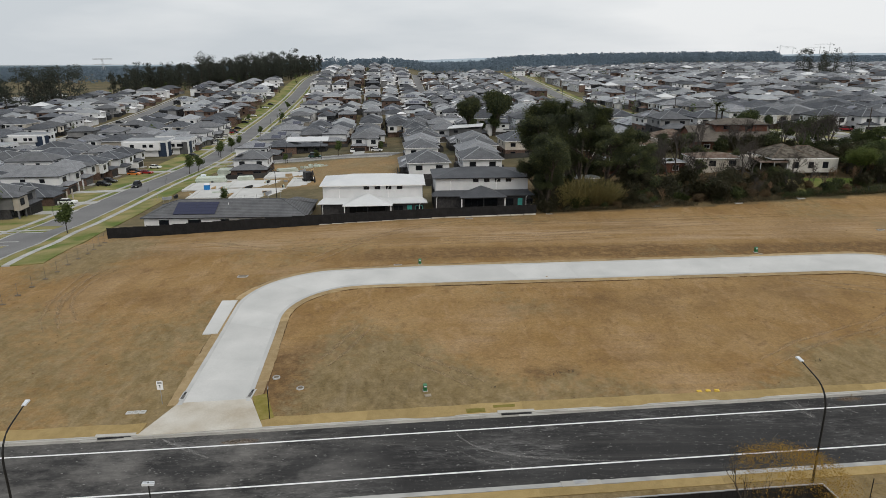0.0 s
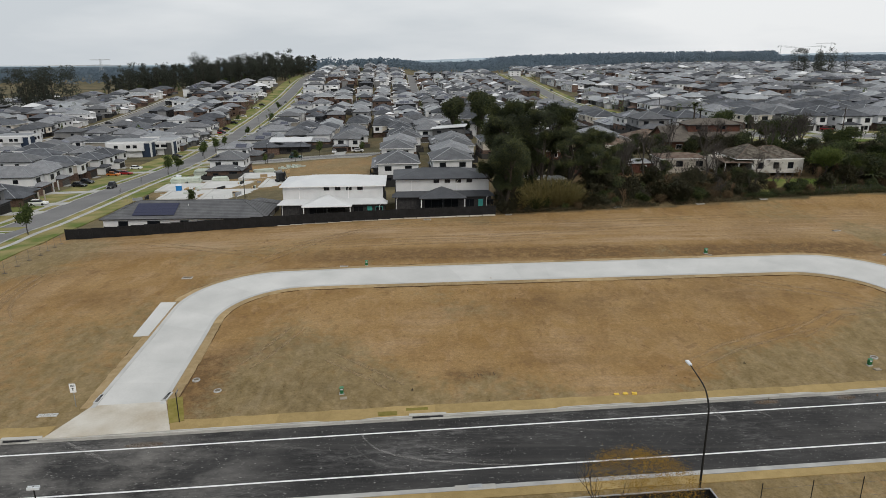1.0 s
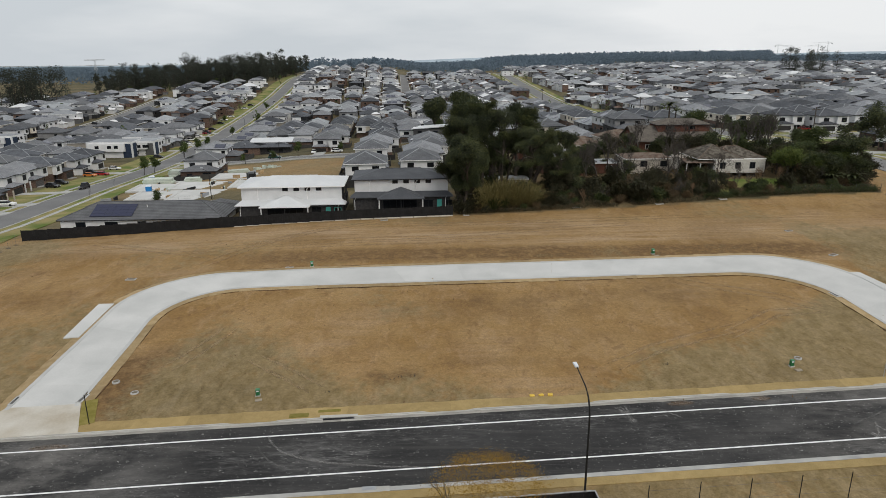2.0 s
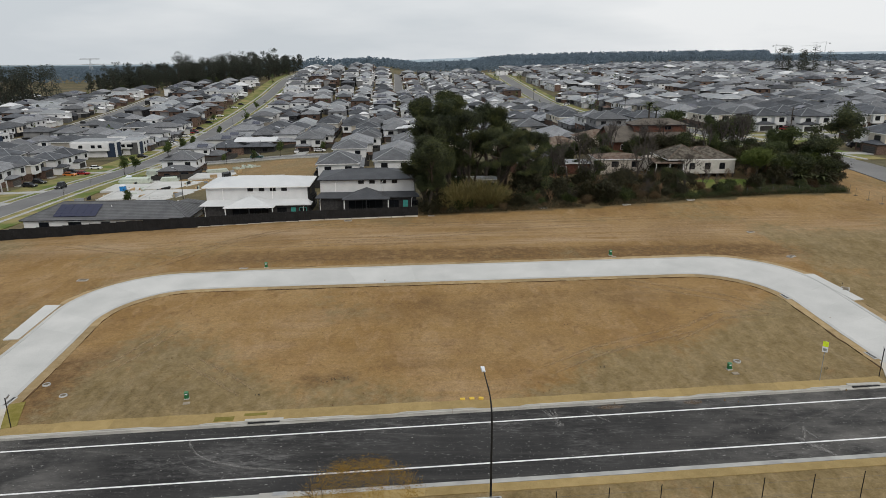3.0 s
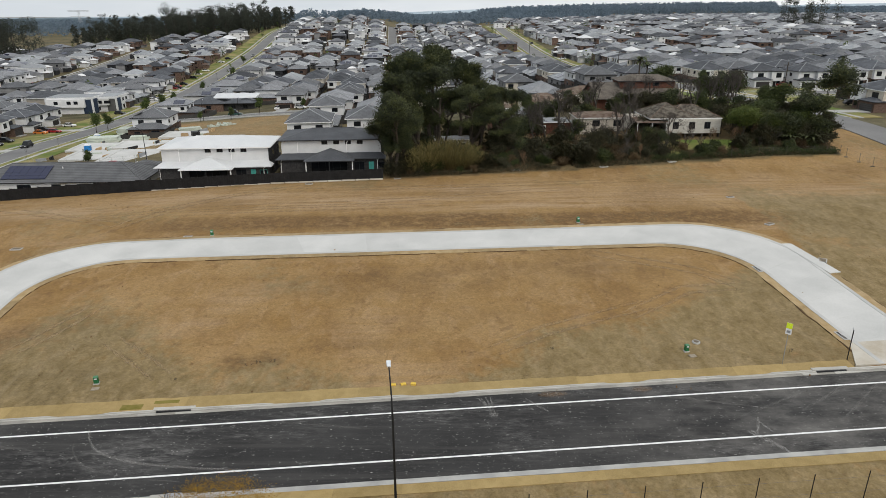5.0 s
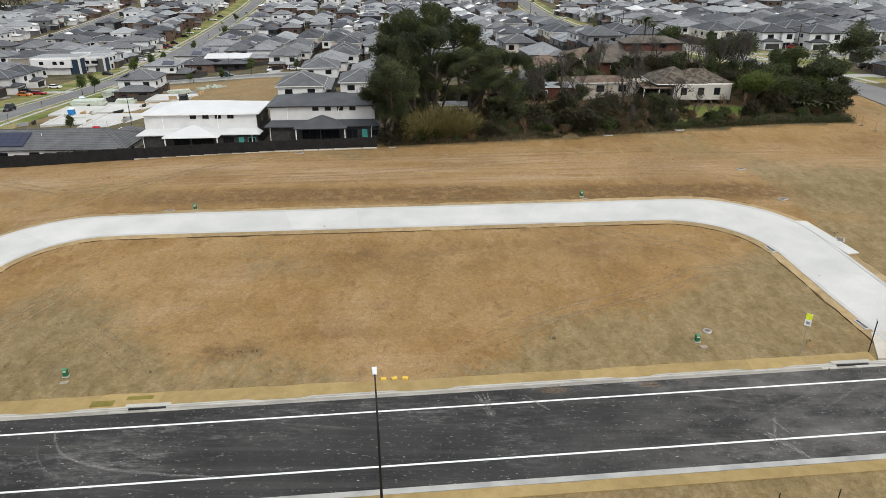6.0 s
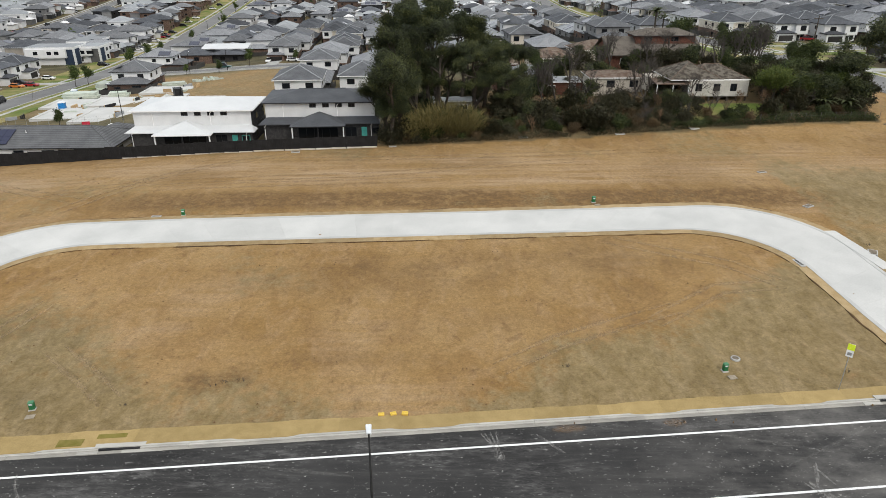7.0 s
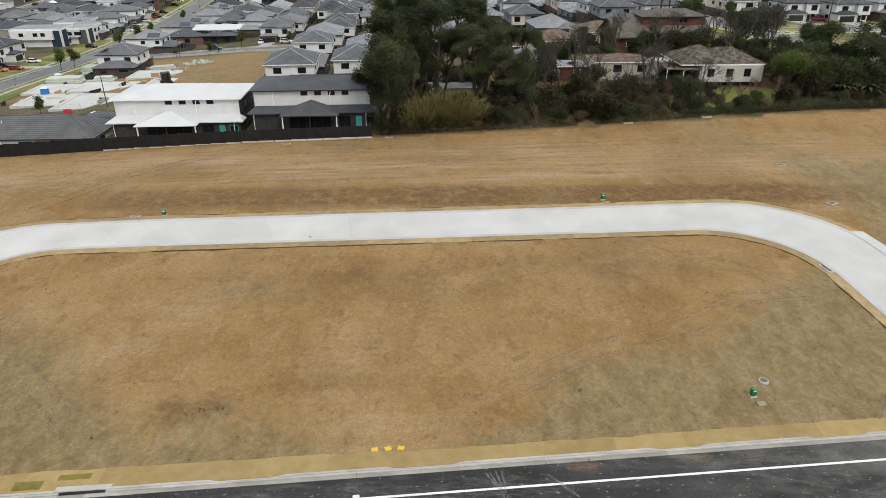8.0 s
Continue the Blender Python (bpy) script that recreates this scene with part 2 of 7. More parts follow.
LEAF_BELT = leaf_material("dusky_gum_woodland", (0.028, 0.035, 0.027), (0.06, 0.066, 0.05), 0.0, 0.35)

# shaded and lit copies of the leaf colours, dealt to clumps at random
TONES = {
    LEAF_GUM.name: (LEAF_GUM, leaf_material("shadowy_gum_leaves", (0.012, 0.019, 0.011), (0.045, 0.055, 0.027)), leaf_material("lit_gum_leaves", (0.03, 0.04, 0.012), (0.115, 0.125, 0.045))),
    LEAF_OLIVE.name: (LEAF_OLIVE, leaf_material("shadowy_olive_leaves", (0.012, 0.02, 0.009), (0.042, 0.055, 0.02)), leaf_material("lit_olive_leaves", (0.03, 0.045, 0.012), (0.095, 0.115, 0.03))),
}


def asphalt_material():
    """New asphalt with pale dust dragged along the lanes, specks and dark patches."""
    m = bpy.data.materials.new("new_asphalt")
    m.use_nodes = True
    n, l = m.node_tree.nodes, m.node_tree.links
    b = n["Principled BSDF"]
    b.inputs["Roughness"].default_value = 0.95
    b.inputs["Specular IOR Level"].default_value = 0.05
    tc = n.new("ShaderNodeTexCoord")

    def tex(scale, detail, stretch, rot=0.0, rough=0.6):
        mp, t = n.new("ShaderNodeMapping"), n.new("ShaderNodeTexNoise")
        mp.inputs["Scale"].default_value, mp.inputs["Rotation"].default_value = stretch, (0, 0, rot)
        t.inputs["Scale"].default_value, t.inputs["Detail"].default_value, t.inputs["Roughness"].default_value = scale, detail, rough
        l.new(tc.outputs["Object"], mp.inputs["Vector"])
        l.new(mp.outputs["Vector"], t.inputs["Vector"])
        return t.outputs["Fac"]

    def ramp(v, a, c, lo, hi):
        k = n.new("ShaderNodeMapRange")
        for s, q in zip(("From Min", "From Max", "To Min", "To Max"), (a, c, lo, hi)):
            k.inputs[s].default_value = q
        l.new(v, k.inputs["Value"])
        return k.outputs["Result"]

    def over(fac, a, c):
        k = n.new("ShaderNodeMixRGB")
        l.new(fac, k.inputs["Fac"])
        for s, v in ((k.inputs["Color1"], a), (k.inputs["Color2"], c)):
            if isinstance(v, tuple):
                s.default_value = (*v, 1)
            else:
                l.new(v, s)
        return k.outputs["Color"]

    col = over(ramp(tex(0.12, 4, (1, 1, 1)), 0.35, 0.65, 0, 1), (0.025, 0.025, 0.0256), (0.046, 0.0458, 0.046))
    col = over(ramp(tex(1.0, 5, (0.035, 0.9, 1), radians(-5.2)), 0.50, 0.72, 0, 0.6), col, (0.080, 0.078, 0.075))
    col = over(ramp(tex(1.4, 9, (0.12, 2.2, 1), radians(-5.2), 0.85), 0.53, 0.66, 0, 0.5), col, (0.095, 0.093, 0.090))
    patch = n.new("ShaderNodeMath")
    patch.operation = "MULTIPLY"
    l.new(ramp(tex(0.10, 4, (0.6, 1.6, 1)), 0.50, 0.64, 0, 1), patch.inputs[0])
    l.new(ramp(tex(1.6, 9, (0.35, 1.3, 1), radians(12), 0.85), 0.46, 0.66, 0, 0.8), patch.inputs[1])
    col = over(patch.outputs[0], col, (0.215, 0.21, 0.206))
    col = over(ramp(tex(0.7, 10, (0.5, 1.0, 1), radians(40), 0.9), 0.58, 0.70, 0, 0.55), col, (0.22, 0.215, 0.21))
    col = over(ramp(tex(2.6, 4, (0.8, 1.6, 1), 0.4, 0.7), 0.62, 0.69, 0, 0.75), col, (0.26, 0.255, 0.25))
    col = over(ramp(tex(5.5, 2, (0.5, 1.2, 1), 0.1), 0.695, 0.73, 0, 0.8), col, (0.42, 0.41, 0.39))
    col = over(ramp(tex(28, 2, (1, 1, 1)), 0.4, 0.7, 0, 0.4), col, (0.07, 0.069, 0.069))
    sep = n.new("ShaderNodeSeparateXYZ")
    l.new(tc.outputs["Object"], sep.inputs[0])
    smudge = ramp(tex(0.22, 9, (0.7, 1.3, 1), radians(-20), 0.72), 0.42, 0.66, 0, 1.0)
    zones = []
    for lo, hi, lo2, hi2, most in ((-62, -34, -13, -3, 0.75), (36, 58, 92, 120, 0.6)):
        k, q = n.new("ShaderNodeMath"), n.new("ShaderNodeMath")
        k.operation = q.operation = "MULTIPLY"
        l.new(ramp(sep.outputs["X"], lo, hi, 0, most), k.inputs[0])
        l.new(ramp(sep.outputs["X"], lo2, hi2, 1, 0), k.inputs[1])
        l.new(k.outputs[0], q.inputs[0])
        l.new(smudge, q.inputs[1])
        zones.append(q.outputs[0])
    for zone in zones:
        col = over(zone, col, (0.20, 0.192, 0.182))
    l.new(col, b.inputs["Base Color"])
    bp = n.new("ShaderNodeBump")
    bp.inputs["Strength"].default_value, bp.inputs["Distance"].default_value = 0.3, 0.01
    l.new(tex(40, 2, (1, 1, 1)), bp.inputs["Height"])
    l.new(bp.outputs["Normal"], b.inputs["Normal"])
    return m


ASPHALT = asphalt_material()


def dust_material(name="pale_road_dust", tint=(0.34, 0.33, 0.31), most=0.15):
    """Pale dust lying thin and patchy."""
    m = bpy.data.materials.new(name)
    m.use_nodes = True
    n, l = m.node_tree.nodes, m.node_tree.links
    b = n["Principled BSDF"]
    b.inputs["Base Color"].default_value, b.inputs["Roughness"].default_value = (*tint, 1), 1.0
    tc, t1, mr, tr, mx = (n.new(k) for k in ("ShaderNodeTexCoord", "ShaderNodeTexNoise", "ShaderNodeMapRange", "ShaderNodeBsdfTransparent", "ShaderNodeMixShader"))
    t1.inputs["Scale"].default_value, t1.inputs["Detail"].default_value, t1.inputs["Roughness"].default_value = 5.0, 6, 0.75
    l.new(tc.outputs["Object"], t1.inputs["Vector"])
    mr.inputs["From Min"].default_value, mr.inputs["From Max"].default_value, mr.inputs["To Max"].default_value = 0.42, 0.72, most
    l.new(t1.outputs["Fac"], mr.inputs["Value"])
    l.new(mr.outputs["Result"], mx.inputs["Fac"])
    l.new(tr.outputs["BSDF"], mx.inputs[1])
    l.new(b.outputs["BSDF"], mx.inputs[2])
    l.new(mx.outputs["Shader"], n["Material Output"].inputs["Surface"])
    return m


DUST = dust_material()
DUST_STRONG = dust_material("thick_pale_road_dust", (0.38, 0.37, 0.355), 0.5)
SOIL_DUST = dust_material("brown_road_dirt", (0.30, 0.20, 0.12), 0.32)
TRACK_PALE = dust_material("pale_wheel_track", (0.36, 0.26, 0.155), 0.45)
TRACK_DARK = dust_material("dark_wheel_track", (0.115, 0.075, 0.04), 0.28)

# ---- mesh helpers ----


class Build:
    """Collects vertices and faces, with a material index for each face."""

    def __init__(self):
        self.v, self.f, self.k = [], [], []

    def poly(self, pts, mat=0):
        i = len(self.v)
        self.v.extend(pts)
        self.f.append(tuple(range(i, i + len(pts))))
        self.k.append(mat)

    def mesh8(self, c, mat=0):
        """A box from eight corners: four below, four above, both counter-clockwise."""
        i = len(self.v)
        self.v.extend(c)
        for q in ((3, 2, 1, 0), (4, 5, 6, 7), (0, 1, 5, 4), (1, 2, 6, 5), (2, 3, 7, 6), (3, 0, 4, 7)):
            self.f.append(tuple(i + a for a in q))
            self.k.append(mat)

    def box(self, x0, x1, y0, y1, z0, z1, mat=0):
        self.mesh8([(x0, y0, z0), (x1, y0, z0), (x1, y1, z0), (x0, y1, z0), (x0, y0, z1), (x1, y0, z1), (x1, y1, z1), (x0, y1, z1)], mat)

    def tube(self, p, q, r0, r1, n=6, mat=0, caps=True):
        p, q = Vector(p), Vector(q)
        d = (q - p).normalized()
        a = d.orthogonal().normalized()
        b = d.cross(a)
        i = len(self.v)
        for c, r in ((p, r0), (q, r1)):
            for k in range(n):
                t = 2 * math.pi * k / n
                self.v.append(tuple(c + (a * math.cos(t) + b * math.sin(t)) * r))
        for k in range(n):
            self.f.append((i + k, i + (k + 1) % n, i + n + (k + 1) % n, i + n + k))
            self.k.append(mat)
        if caps:
            self.f.append(tuple(i + n - 1 - k for k in range(n)))
            self.f.append(tuple(i + n + k for k in range(n)))
            self.k += [mat, mat]

    def ribbed(self, p, q, z0, z1, deep=0.03, n=10):
        """A ribbed sheet standing between two points of the plan, one connected skin."""
        d = (q - p).normalized()
        g = Vector((-d.y, d.x)) * deep
        front, back = [], []
        for i in range(n):
            k = 1.0 if i % 2 else 0.35
            for t in (i / n, (i + 0.94) / n if i < n - 1 else 1.0):
                front.append(p + (q - p) * t - g * k)
                back.append(p + (q - p) * t + g * k)
        ring = front + back[::-1]
        m, i = len(ring), len(self.v)
        self.v.extend((v.x, v.y, z0) for v in ring)
        self.v.extend((v.x, v.y, z1) for v in ring)
        for k in range(m):
            self.f.append((i + k, i + (k + 1) % m, i + m + (k + 1) % m, i + m + k))
            self.k.append(0)
        self.f += [tuple(i + k for k in range(m))[::-1], tuple(i + m + k for k in range(m))]
        self.k += [0, 0]

    def path(self, pts, radii, n=6, mat=0):
        """A bent tube through points, one connected skin."""
        pts = [Vector(p) for p in pts]
        i = len(self.v)
        for k, (p, r) in enumerate(zip(pts, radii)):
            d = (pts[min(k + 1, len(pts) - 1)] - pts[max(k - 1, 0)]).normalized()
            ref = Vector((0, 1, 0)) if abs(d.y) < 0.75 else Vector((1, 0, 0))
            a = d.cross(ref).normalized()
            b = d.cross(a)
            for q in range(n):
                t = 2 * math.pi * q / n
                self.v.append(tuple(p + (a * math.cos(t) + b * math.sin(t)) * r))
        for k in range(len(pts) - 1):
            for q in range(n):
                o = i + k * n
                self.f.append((o + q, o + (q + 1) % n, o + n + (q + 1) % n, o + n + q))
                self.k.append(mat)
        self.f.append(tuple(i + n - 1 - q for q in range(n)))
        self.f.append(tuple(i + (len(pts) - 1) * n + q for q in range(n)))
        self.k += [mat, mat]

    def hip(self, x0, x1, y0, y1, z, pitch=0.42, over=0.5, thick=0.2, mat=0):
        """A hipped roof over a rectangle, with eaves, fascia and soffit."""
        x0, x1, y0, y1 = x0 - over, x1 + over, y0 - over, y1 + over
        w, d = x1 - x0, y1 - y0
        h = min(w, d) / 2
        lo = [(x0, y0, z), (x1, y0, z), (x1, y1, z), (x0, y1, z)]
        up = [(a, b, c + thick) for a, b, c in lo]
        zr = z + thick + h * pitch
        if w >= d:
            r = [(x0 + h, y0 + h, zr), (x1 - h + 1e-3, y0 + h, zr)]
            tops = [(0, 1, 5, 4), (1, 2, 5), (2, 3, 4, 5), (3, 0, 4)]
        else:
            r = [(x0 + h, y0 + h, zr), (x0 + h, y1 - h + 1e-3, zr)]
            tops = [(0, 1, 4), (1, 2, 5, 4), (2, 3, 5), (3, 0, 4, 5)]
        i = len(self.v)
        self.v.extend(up + r)
        for t in tops:
            self.f.append(tuple(i + a for a in t))
            self.k.append(mat)
        j = len(self.v)
        self.v.extend(lo)
        for a in range(4):
            b = (a + 1) % 4
            self.f.append((j + a, j + b, i + b, i + a))
            self.k.append(mat + 1)
        self.f.append((j + 3, j + 2, j + 1, j))
        self.k.append(mat + 1)
        return zr

    def caps(self, x0, x1, y0, y1, z, pitch=0.42, over=0.5, thick=0.2, rad=0.12):
        """The ridge and hip tiles of such a roof."""
        x0, x1, y0, y1, z = x0 - over, x1 + over, y0 - over, y1 + over, z + thick
        h = min(x1 - x0, y1 - y0) / 2
        zr = z + h * pitch
        a = (x0 + h, y0 + h, zr)
        c = (x1 - h, y1 - h, zr)
        wide = x1 - x0 >= y1 - y0
        ends = ((x0, y0, a), (x0, y1, a), (x1, y0, c), (x1, y1, c)) if wide else ((x0, y0, a), (x1, y0, a), (x0, y1, c), (x1, y1, c))
        for x, y, e in ends:
            self.tube((x, y, z), e, rad, rad, 5)
        self.tube(a, c, rad, rad, 5)

    def data(self, name, mats, smooth_faces=False):
        me = bpy.data.meshes.new(name)
        me.from_pydata([tuple(p) for p in self.v], [], self.f)
        for m in mats:
            me.materials.append(m)
        me.polygons.foreach_set("material_index", self.k)
        if smooth_faces:
            me.polygons.foreach_set("use_smooth", [True] * len(self.f))
        me.update()
        return me


def part(name, b, mats, parent, label=""):
    """Links a build as one mesh object under a thing or a part."""
    mats = mats if isinstance(mats, (list, tuple)) else [mats]
    ob = new(name, b.data(name, mats))
    ob.parent = parent
    return tagged(ob, label)


def thing(name, label, category, group="", at=None, kind=""):
    ob = new(name)
    ob.empty_display_size = 0.5
    if at is not None:
        ob.matrix_basis = at
    return tagged(ob, label, category, group, kind)


def single(name, b, mats, label, category, group="", kind="", smooth_faces=False, at=None):
    mats = mats if isinstance(mats, (list, tuple)) else [mats]
    ob = new(name, b.data(name, mats, smooth_faces))
    if at is not None:
        ob.matrix_basis = at
    return tagged(ob, label, category, group, kind)


# ---- terrain ----
GX = (-400, -110, -66, -20, 30, 80, 130, 400)
GY = (126, 143, 165, 200, 250, 310, 400, 520, 680, 900)
GZ = (
    (-5, -5.4, -6, -7, -8, -9, -9, -8, -5, 0),
    (-3.4, -4.2, -5.3, -7.1, -9.8, -11.5, -10, -2, 12.5, 17),
    (-2.3, -3.1, -4.0, -5.1, -7.4, -9.5, -8.5, -2, 11, 16),
    (0.6, 0.5, -0.1, -1.5, -3.7, -6.4, -7, -5, -1, 9),
    (2.2, 2.5, 2.0, 0.2, -2.0, -4.0, -6.0, -5, -1, 9),
    (2.9, 6.4, 6.6, 6.3, 4.0, 0.5, -3.0, -3, 1, 9),
    (3.4, 4.6, 5.8, 5.5, 4.8, 2.5, -1.0, -2, 3, 10),
    (4, 4.5, 5, 5, 5, 5, 4, 4, 10, 14),
)
YS = (30, 42, 50, 55, 60, 72, 88, 97, 103, 126)
ZN = (-0.3, -0.2, -0.15, -0.05, 0.1, 0.4, 1.2, 1.6, 2.0, 2.1)


def cell(v, vs):
    v = min(max(v, vs[0]), vs[-1] - 1e-6)
    i = max(k for k in range(len(vs) - 1) if vs[k] <= v)
    return i, (v - vs[i]) / (vs[i + 1] - vs[i])


def smooth(a, b, v):
    f = min(max((v - a) / (b - a), 0.0), 1.0)
    return f * f * (3 - 2 * f)


def hermite(vs, zs, i, f):
    """Height between two knots of a row, with smooth slopes."""
    def slope(k):
        if 0 < k < len(vs) - 1:
            return (zs[k + 1] - zs[k - 1]) / (vs[k + 1] - vs[k - 1])
        return 0.0
    h = vs[i + 1] - vs[i]
    a, b = slope(i) * h, slope(i + 1) * h
    return (zs[i] * (2 * f ** 3 - 3 * f * f + 1) + a * (f ** 3 - 2 * f * f + f)
            + zs[i + 1] * (3 * f * f - 2 * f ** 3) + b * (f ** 3 - f * f))


def suburb_height(x, y):
    i, f = cell(x, GX)
    j, g = cell(y, GY)
    return hermite(GX, [hermite(GY, GZ[k], j, g) for k in range(len(GX))], i, f)


def lot_height(x, y):
    i, f = cell(y, YS)
    z = ZN[i] * (1 - f) + ZN[i + 1] * f
    k = min(max((y - 60) / 60, 0), 1)
    d = x - 10
    z += min(d, 110) * (0.008 + 0.004 * k)
    if d < -15:
        z += max(d + 15, -75) * (0.004 + 0.038 * k ** 2)
    return z


def road_y(x):
    """The far edge line of the main road."""
    return 51.8 + 0.0915 * x + 0.0004 * min(x + 12, 0) ** 2


def height(x, y):
    z = lot_height(x, y)
    if y > 112:
        z += (suburb_height(x, y) - z) * smooth(112, 140, y)
    if y > 900 or abs(x) > 400:
        r = max(y - 900, abs(x) - 400)
        side = smooth(-600, 900, x - 0.12 * y)
        z += (-18 + 34 * side - z) * smooth(0, 1600, r)
        z += 8 * smooth(1060, 1300, y) * smooth(-0.05, 0.15, x / max(y, 1.0)) * smooth(2600, 1700, y)
    return z



def fillet(corners, radii, step=0.8):
    """A line through corners, the inner ones rounded."""
    pts = [Vector(corners[0])]
    for a, c, b, r in zip(corners, corners[1:], corners[2:], radii):
        a, c, b = Vector(a), Vector(c), Vector(b)
        u, v = (a - c).normalized(), (b - c).normalized()
        half = u.angle(v) / 2
        t = r / math.tan(half)
        mid = c + (u + v).normalized() * (r / math.sin(half))
        p, q = c + u * t - mid, c + v * t - mid
        turn = p.angle_signed(q)
        n = max(6, int(abs(turn) * r / step))
        for k in range(n + 1):
            ang = -turn * k / n
            pts.append(mid + Vector((p.x * math.cos(ang) - p.y * math.sin(ang), p.x * math.sin(ang) + p.y * math.cos(ang))))
    pts.append(Vector(corners[-1]))
    return pts


def lengths(pts):
    return list(itertools.accumulate([0.0] + [(Vector(q) - Vector(p)).length for p, q in zip(pts, pts[1:])]))


def resample(pts, n):
    d = lengths(pts)
    out = []
    for k in range(n + 1):
        s = d[-1] * k / n
        i = min(max(int(np.searchsorted(d, s, "right")) - 1, 0), len(pts) - 2)
        f = (s - d[i]) / max(d[i + 1] - d[i], 1e-9)
        out.append(Vector(pts[i]) * (1 - f) + Vector(pts[i + 1]) * f)
    return out


def offset(pts, a):
    """A line beside a line, a metres to its left."""
    out = []
    for i, p in enumerate(pts):
        t = (pts[min(i + 1, len(pts) - 1)] - pts[max(i - 1, 0)]).normalized()
        out.append(p + Vector((-t.y, t.x)) * a)
    return out


def strip(b, left, right, up, skirt=0.3, across=1, mat=0, zf=None):
    """A band between two lines of equal count, laid up metres above the terrain, with a skirt down both sides and ends."""
    zf = zf or height
    i = len(b.v)
    n = len(left)
    for p, q in zip(left, right):
        row = [Vector(p) * (1 - k / across) + Vector(q) * (k / across) for k in range(across + 1)]
        b.v.append((row[0].x, row[0].y, zf(row[0].x, row[0].y) + up - skirt))
        b.v.extend((r.x, r.y, zf(r.x, r.y) + up) for r in row)
        b.v.append((row[-1].x, row[-1].y, zf(row[-1].x, row[-1].y) + up - skirt))
    w = across + 3
    for k in range(n - 1):
        for a in range(w - 1):
            b.f.append((i + k * w + a, i + k * w + a + 1, i + (k + 1) * w + a + 1, i + (k + 1) * w + a))
            b.k.append(mat)
    b.f.append(tuple(i + a for a in range(w))[::-1])
    b.f.append(tuple(i + (n - 1) * w + a for a in range(w)))
    b.k += [mat, mat]


def main_edge(off, x0, x1, step=2.0):
    n = max(1, round((x1 - x0) / step))
    return [Vector((x0 + (x1 - x0) * k / n, road_y(x0 + (x1 - x0) * k / n) + off)) for k in range(n + 1)]


# ---- ground ----
OUTER = fillet([(-25.9, 56.6), (-28.4, 93.7), (75.4, 98.6), (77.9, 62)], (12.5, 13))
INNER = fillet([(-18.9, 57.2), (-21.5, 87.2), (68.4, 91.4), (70.7, 61)], (10.0, 11.0))


def graded(limits):
    """Grid lines: (start, end, step) stretches."""
    out = []
    for a, b, s in limits:
        n = max(1, round((b - a) / s))
        out += [a + (b - a) * k / n for k in range(n)]
    return out + [limits[-1][1]]


GXS = graded([(-4600, -1200, 200), (-1200, -420, 30), (-420, -70, 5), (-70, 115, 1.0), (115, 420, 5), (420, 1200, 30), (1200, 4600, 200)])
GYS = graded([(-300, -20, 35), (-20, 36, 4), (36, 140, 1.0), (140, 420, 5), (420, 940, 13), (940, 1600, 60), (1600, 4700, 200)])


def noise2(x, y, s, z=0.0):
    return noise.noise((x * s, y * s, z))


def cover(x, y):
    """Shares of grass on the lots, of suburban lawn, of pale dust and of dark damp soil."""
    n1 = noise2(x, y, 0.06) + 0.5 * noise2(x, y, 0.17, 3.0)
    if y > (124 if x < 18 else 126.3 + 0.105 * (x - 20)) and not (108 < x < 121 and y < 158):
        far = smooth(124, 132, y)
        if 18 < x < 110 and y < 172:
            yard = smooth(-0.15, 0.3, noise2(x, y, 0.07, 60.0)) * smooth(48, 60, x)
            return 0.35, 0.35 + 0.5 * yard, 0.0, 0.95
        bare = smooth(-78, -70, x) * smooth(-8, -16, x) * smooth(172, 182, y) * smooth(250, 240, y)
        return 0.62 + 0.6 * noise2(x, y, 0.07, 33.0), max(0.0, far * (0.8 + 0.4 * noise2(x, y, 0.05, 7.0)) - bare), 0.2 * bare, 0.0
    grass = 0.1
    if y < road_y(x) - 8:
        grass = 0.75
    elif -20 < x < 69.5 and y < 91:
        grass = 0.6 * smooth(64, 57.5, y) * smooth(-16, -4, x) + 0.75 * smooth(7, -5, x + 0.35 * (y - 70)) * smooth(86, 72, y) * smooth(-19, -11, x) + 0.9 * smooth(34, 58, x + 1.7 * (70 - y)) * smooth(91, 83, y) * smooth(26, 44, x)
    elif x <= -20:
        grass = 0.56 * smooth(88, 62, y) + 0.16 + 0.35 * smooth(-45, -60, x)
    elif x > 77:
        grass = 0.75 * smooth(120, 100, y) + 0.2
    grass = min(max(grass + 0.62 * n1, 0), 1)
    dust = smooth(104, 108, y) * smooth(124, 116, y) * (0.55 + 0.8 * noise2(x * 0.25, y * 1.6, 0.16, 9.0))
    dust += 0.35 * smooth(0.1, 0.5, noise2(x, y, 0.11, 5.0))
    damp = smooth(97, 99, y) * smooth(104.6, 102.8, y + 0.8 * noise2(x, y, 0.12, 14.0)) * smooth(-22, -8, x) * (0.95 + 0.5 * noise2(x, y, 0.08, 18.0)) * smooth(100, 70, x)
    damp += 0.35 * smooth(0.12, 0.55, noise2(x * 0.6, y, 0.09, 21.0))
    damp += 0.8 * smooth(-12, -16, x) * smooth(-21, -19, x) * smooth(70, 62, y) * 0.6
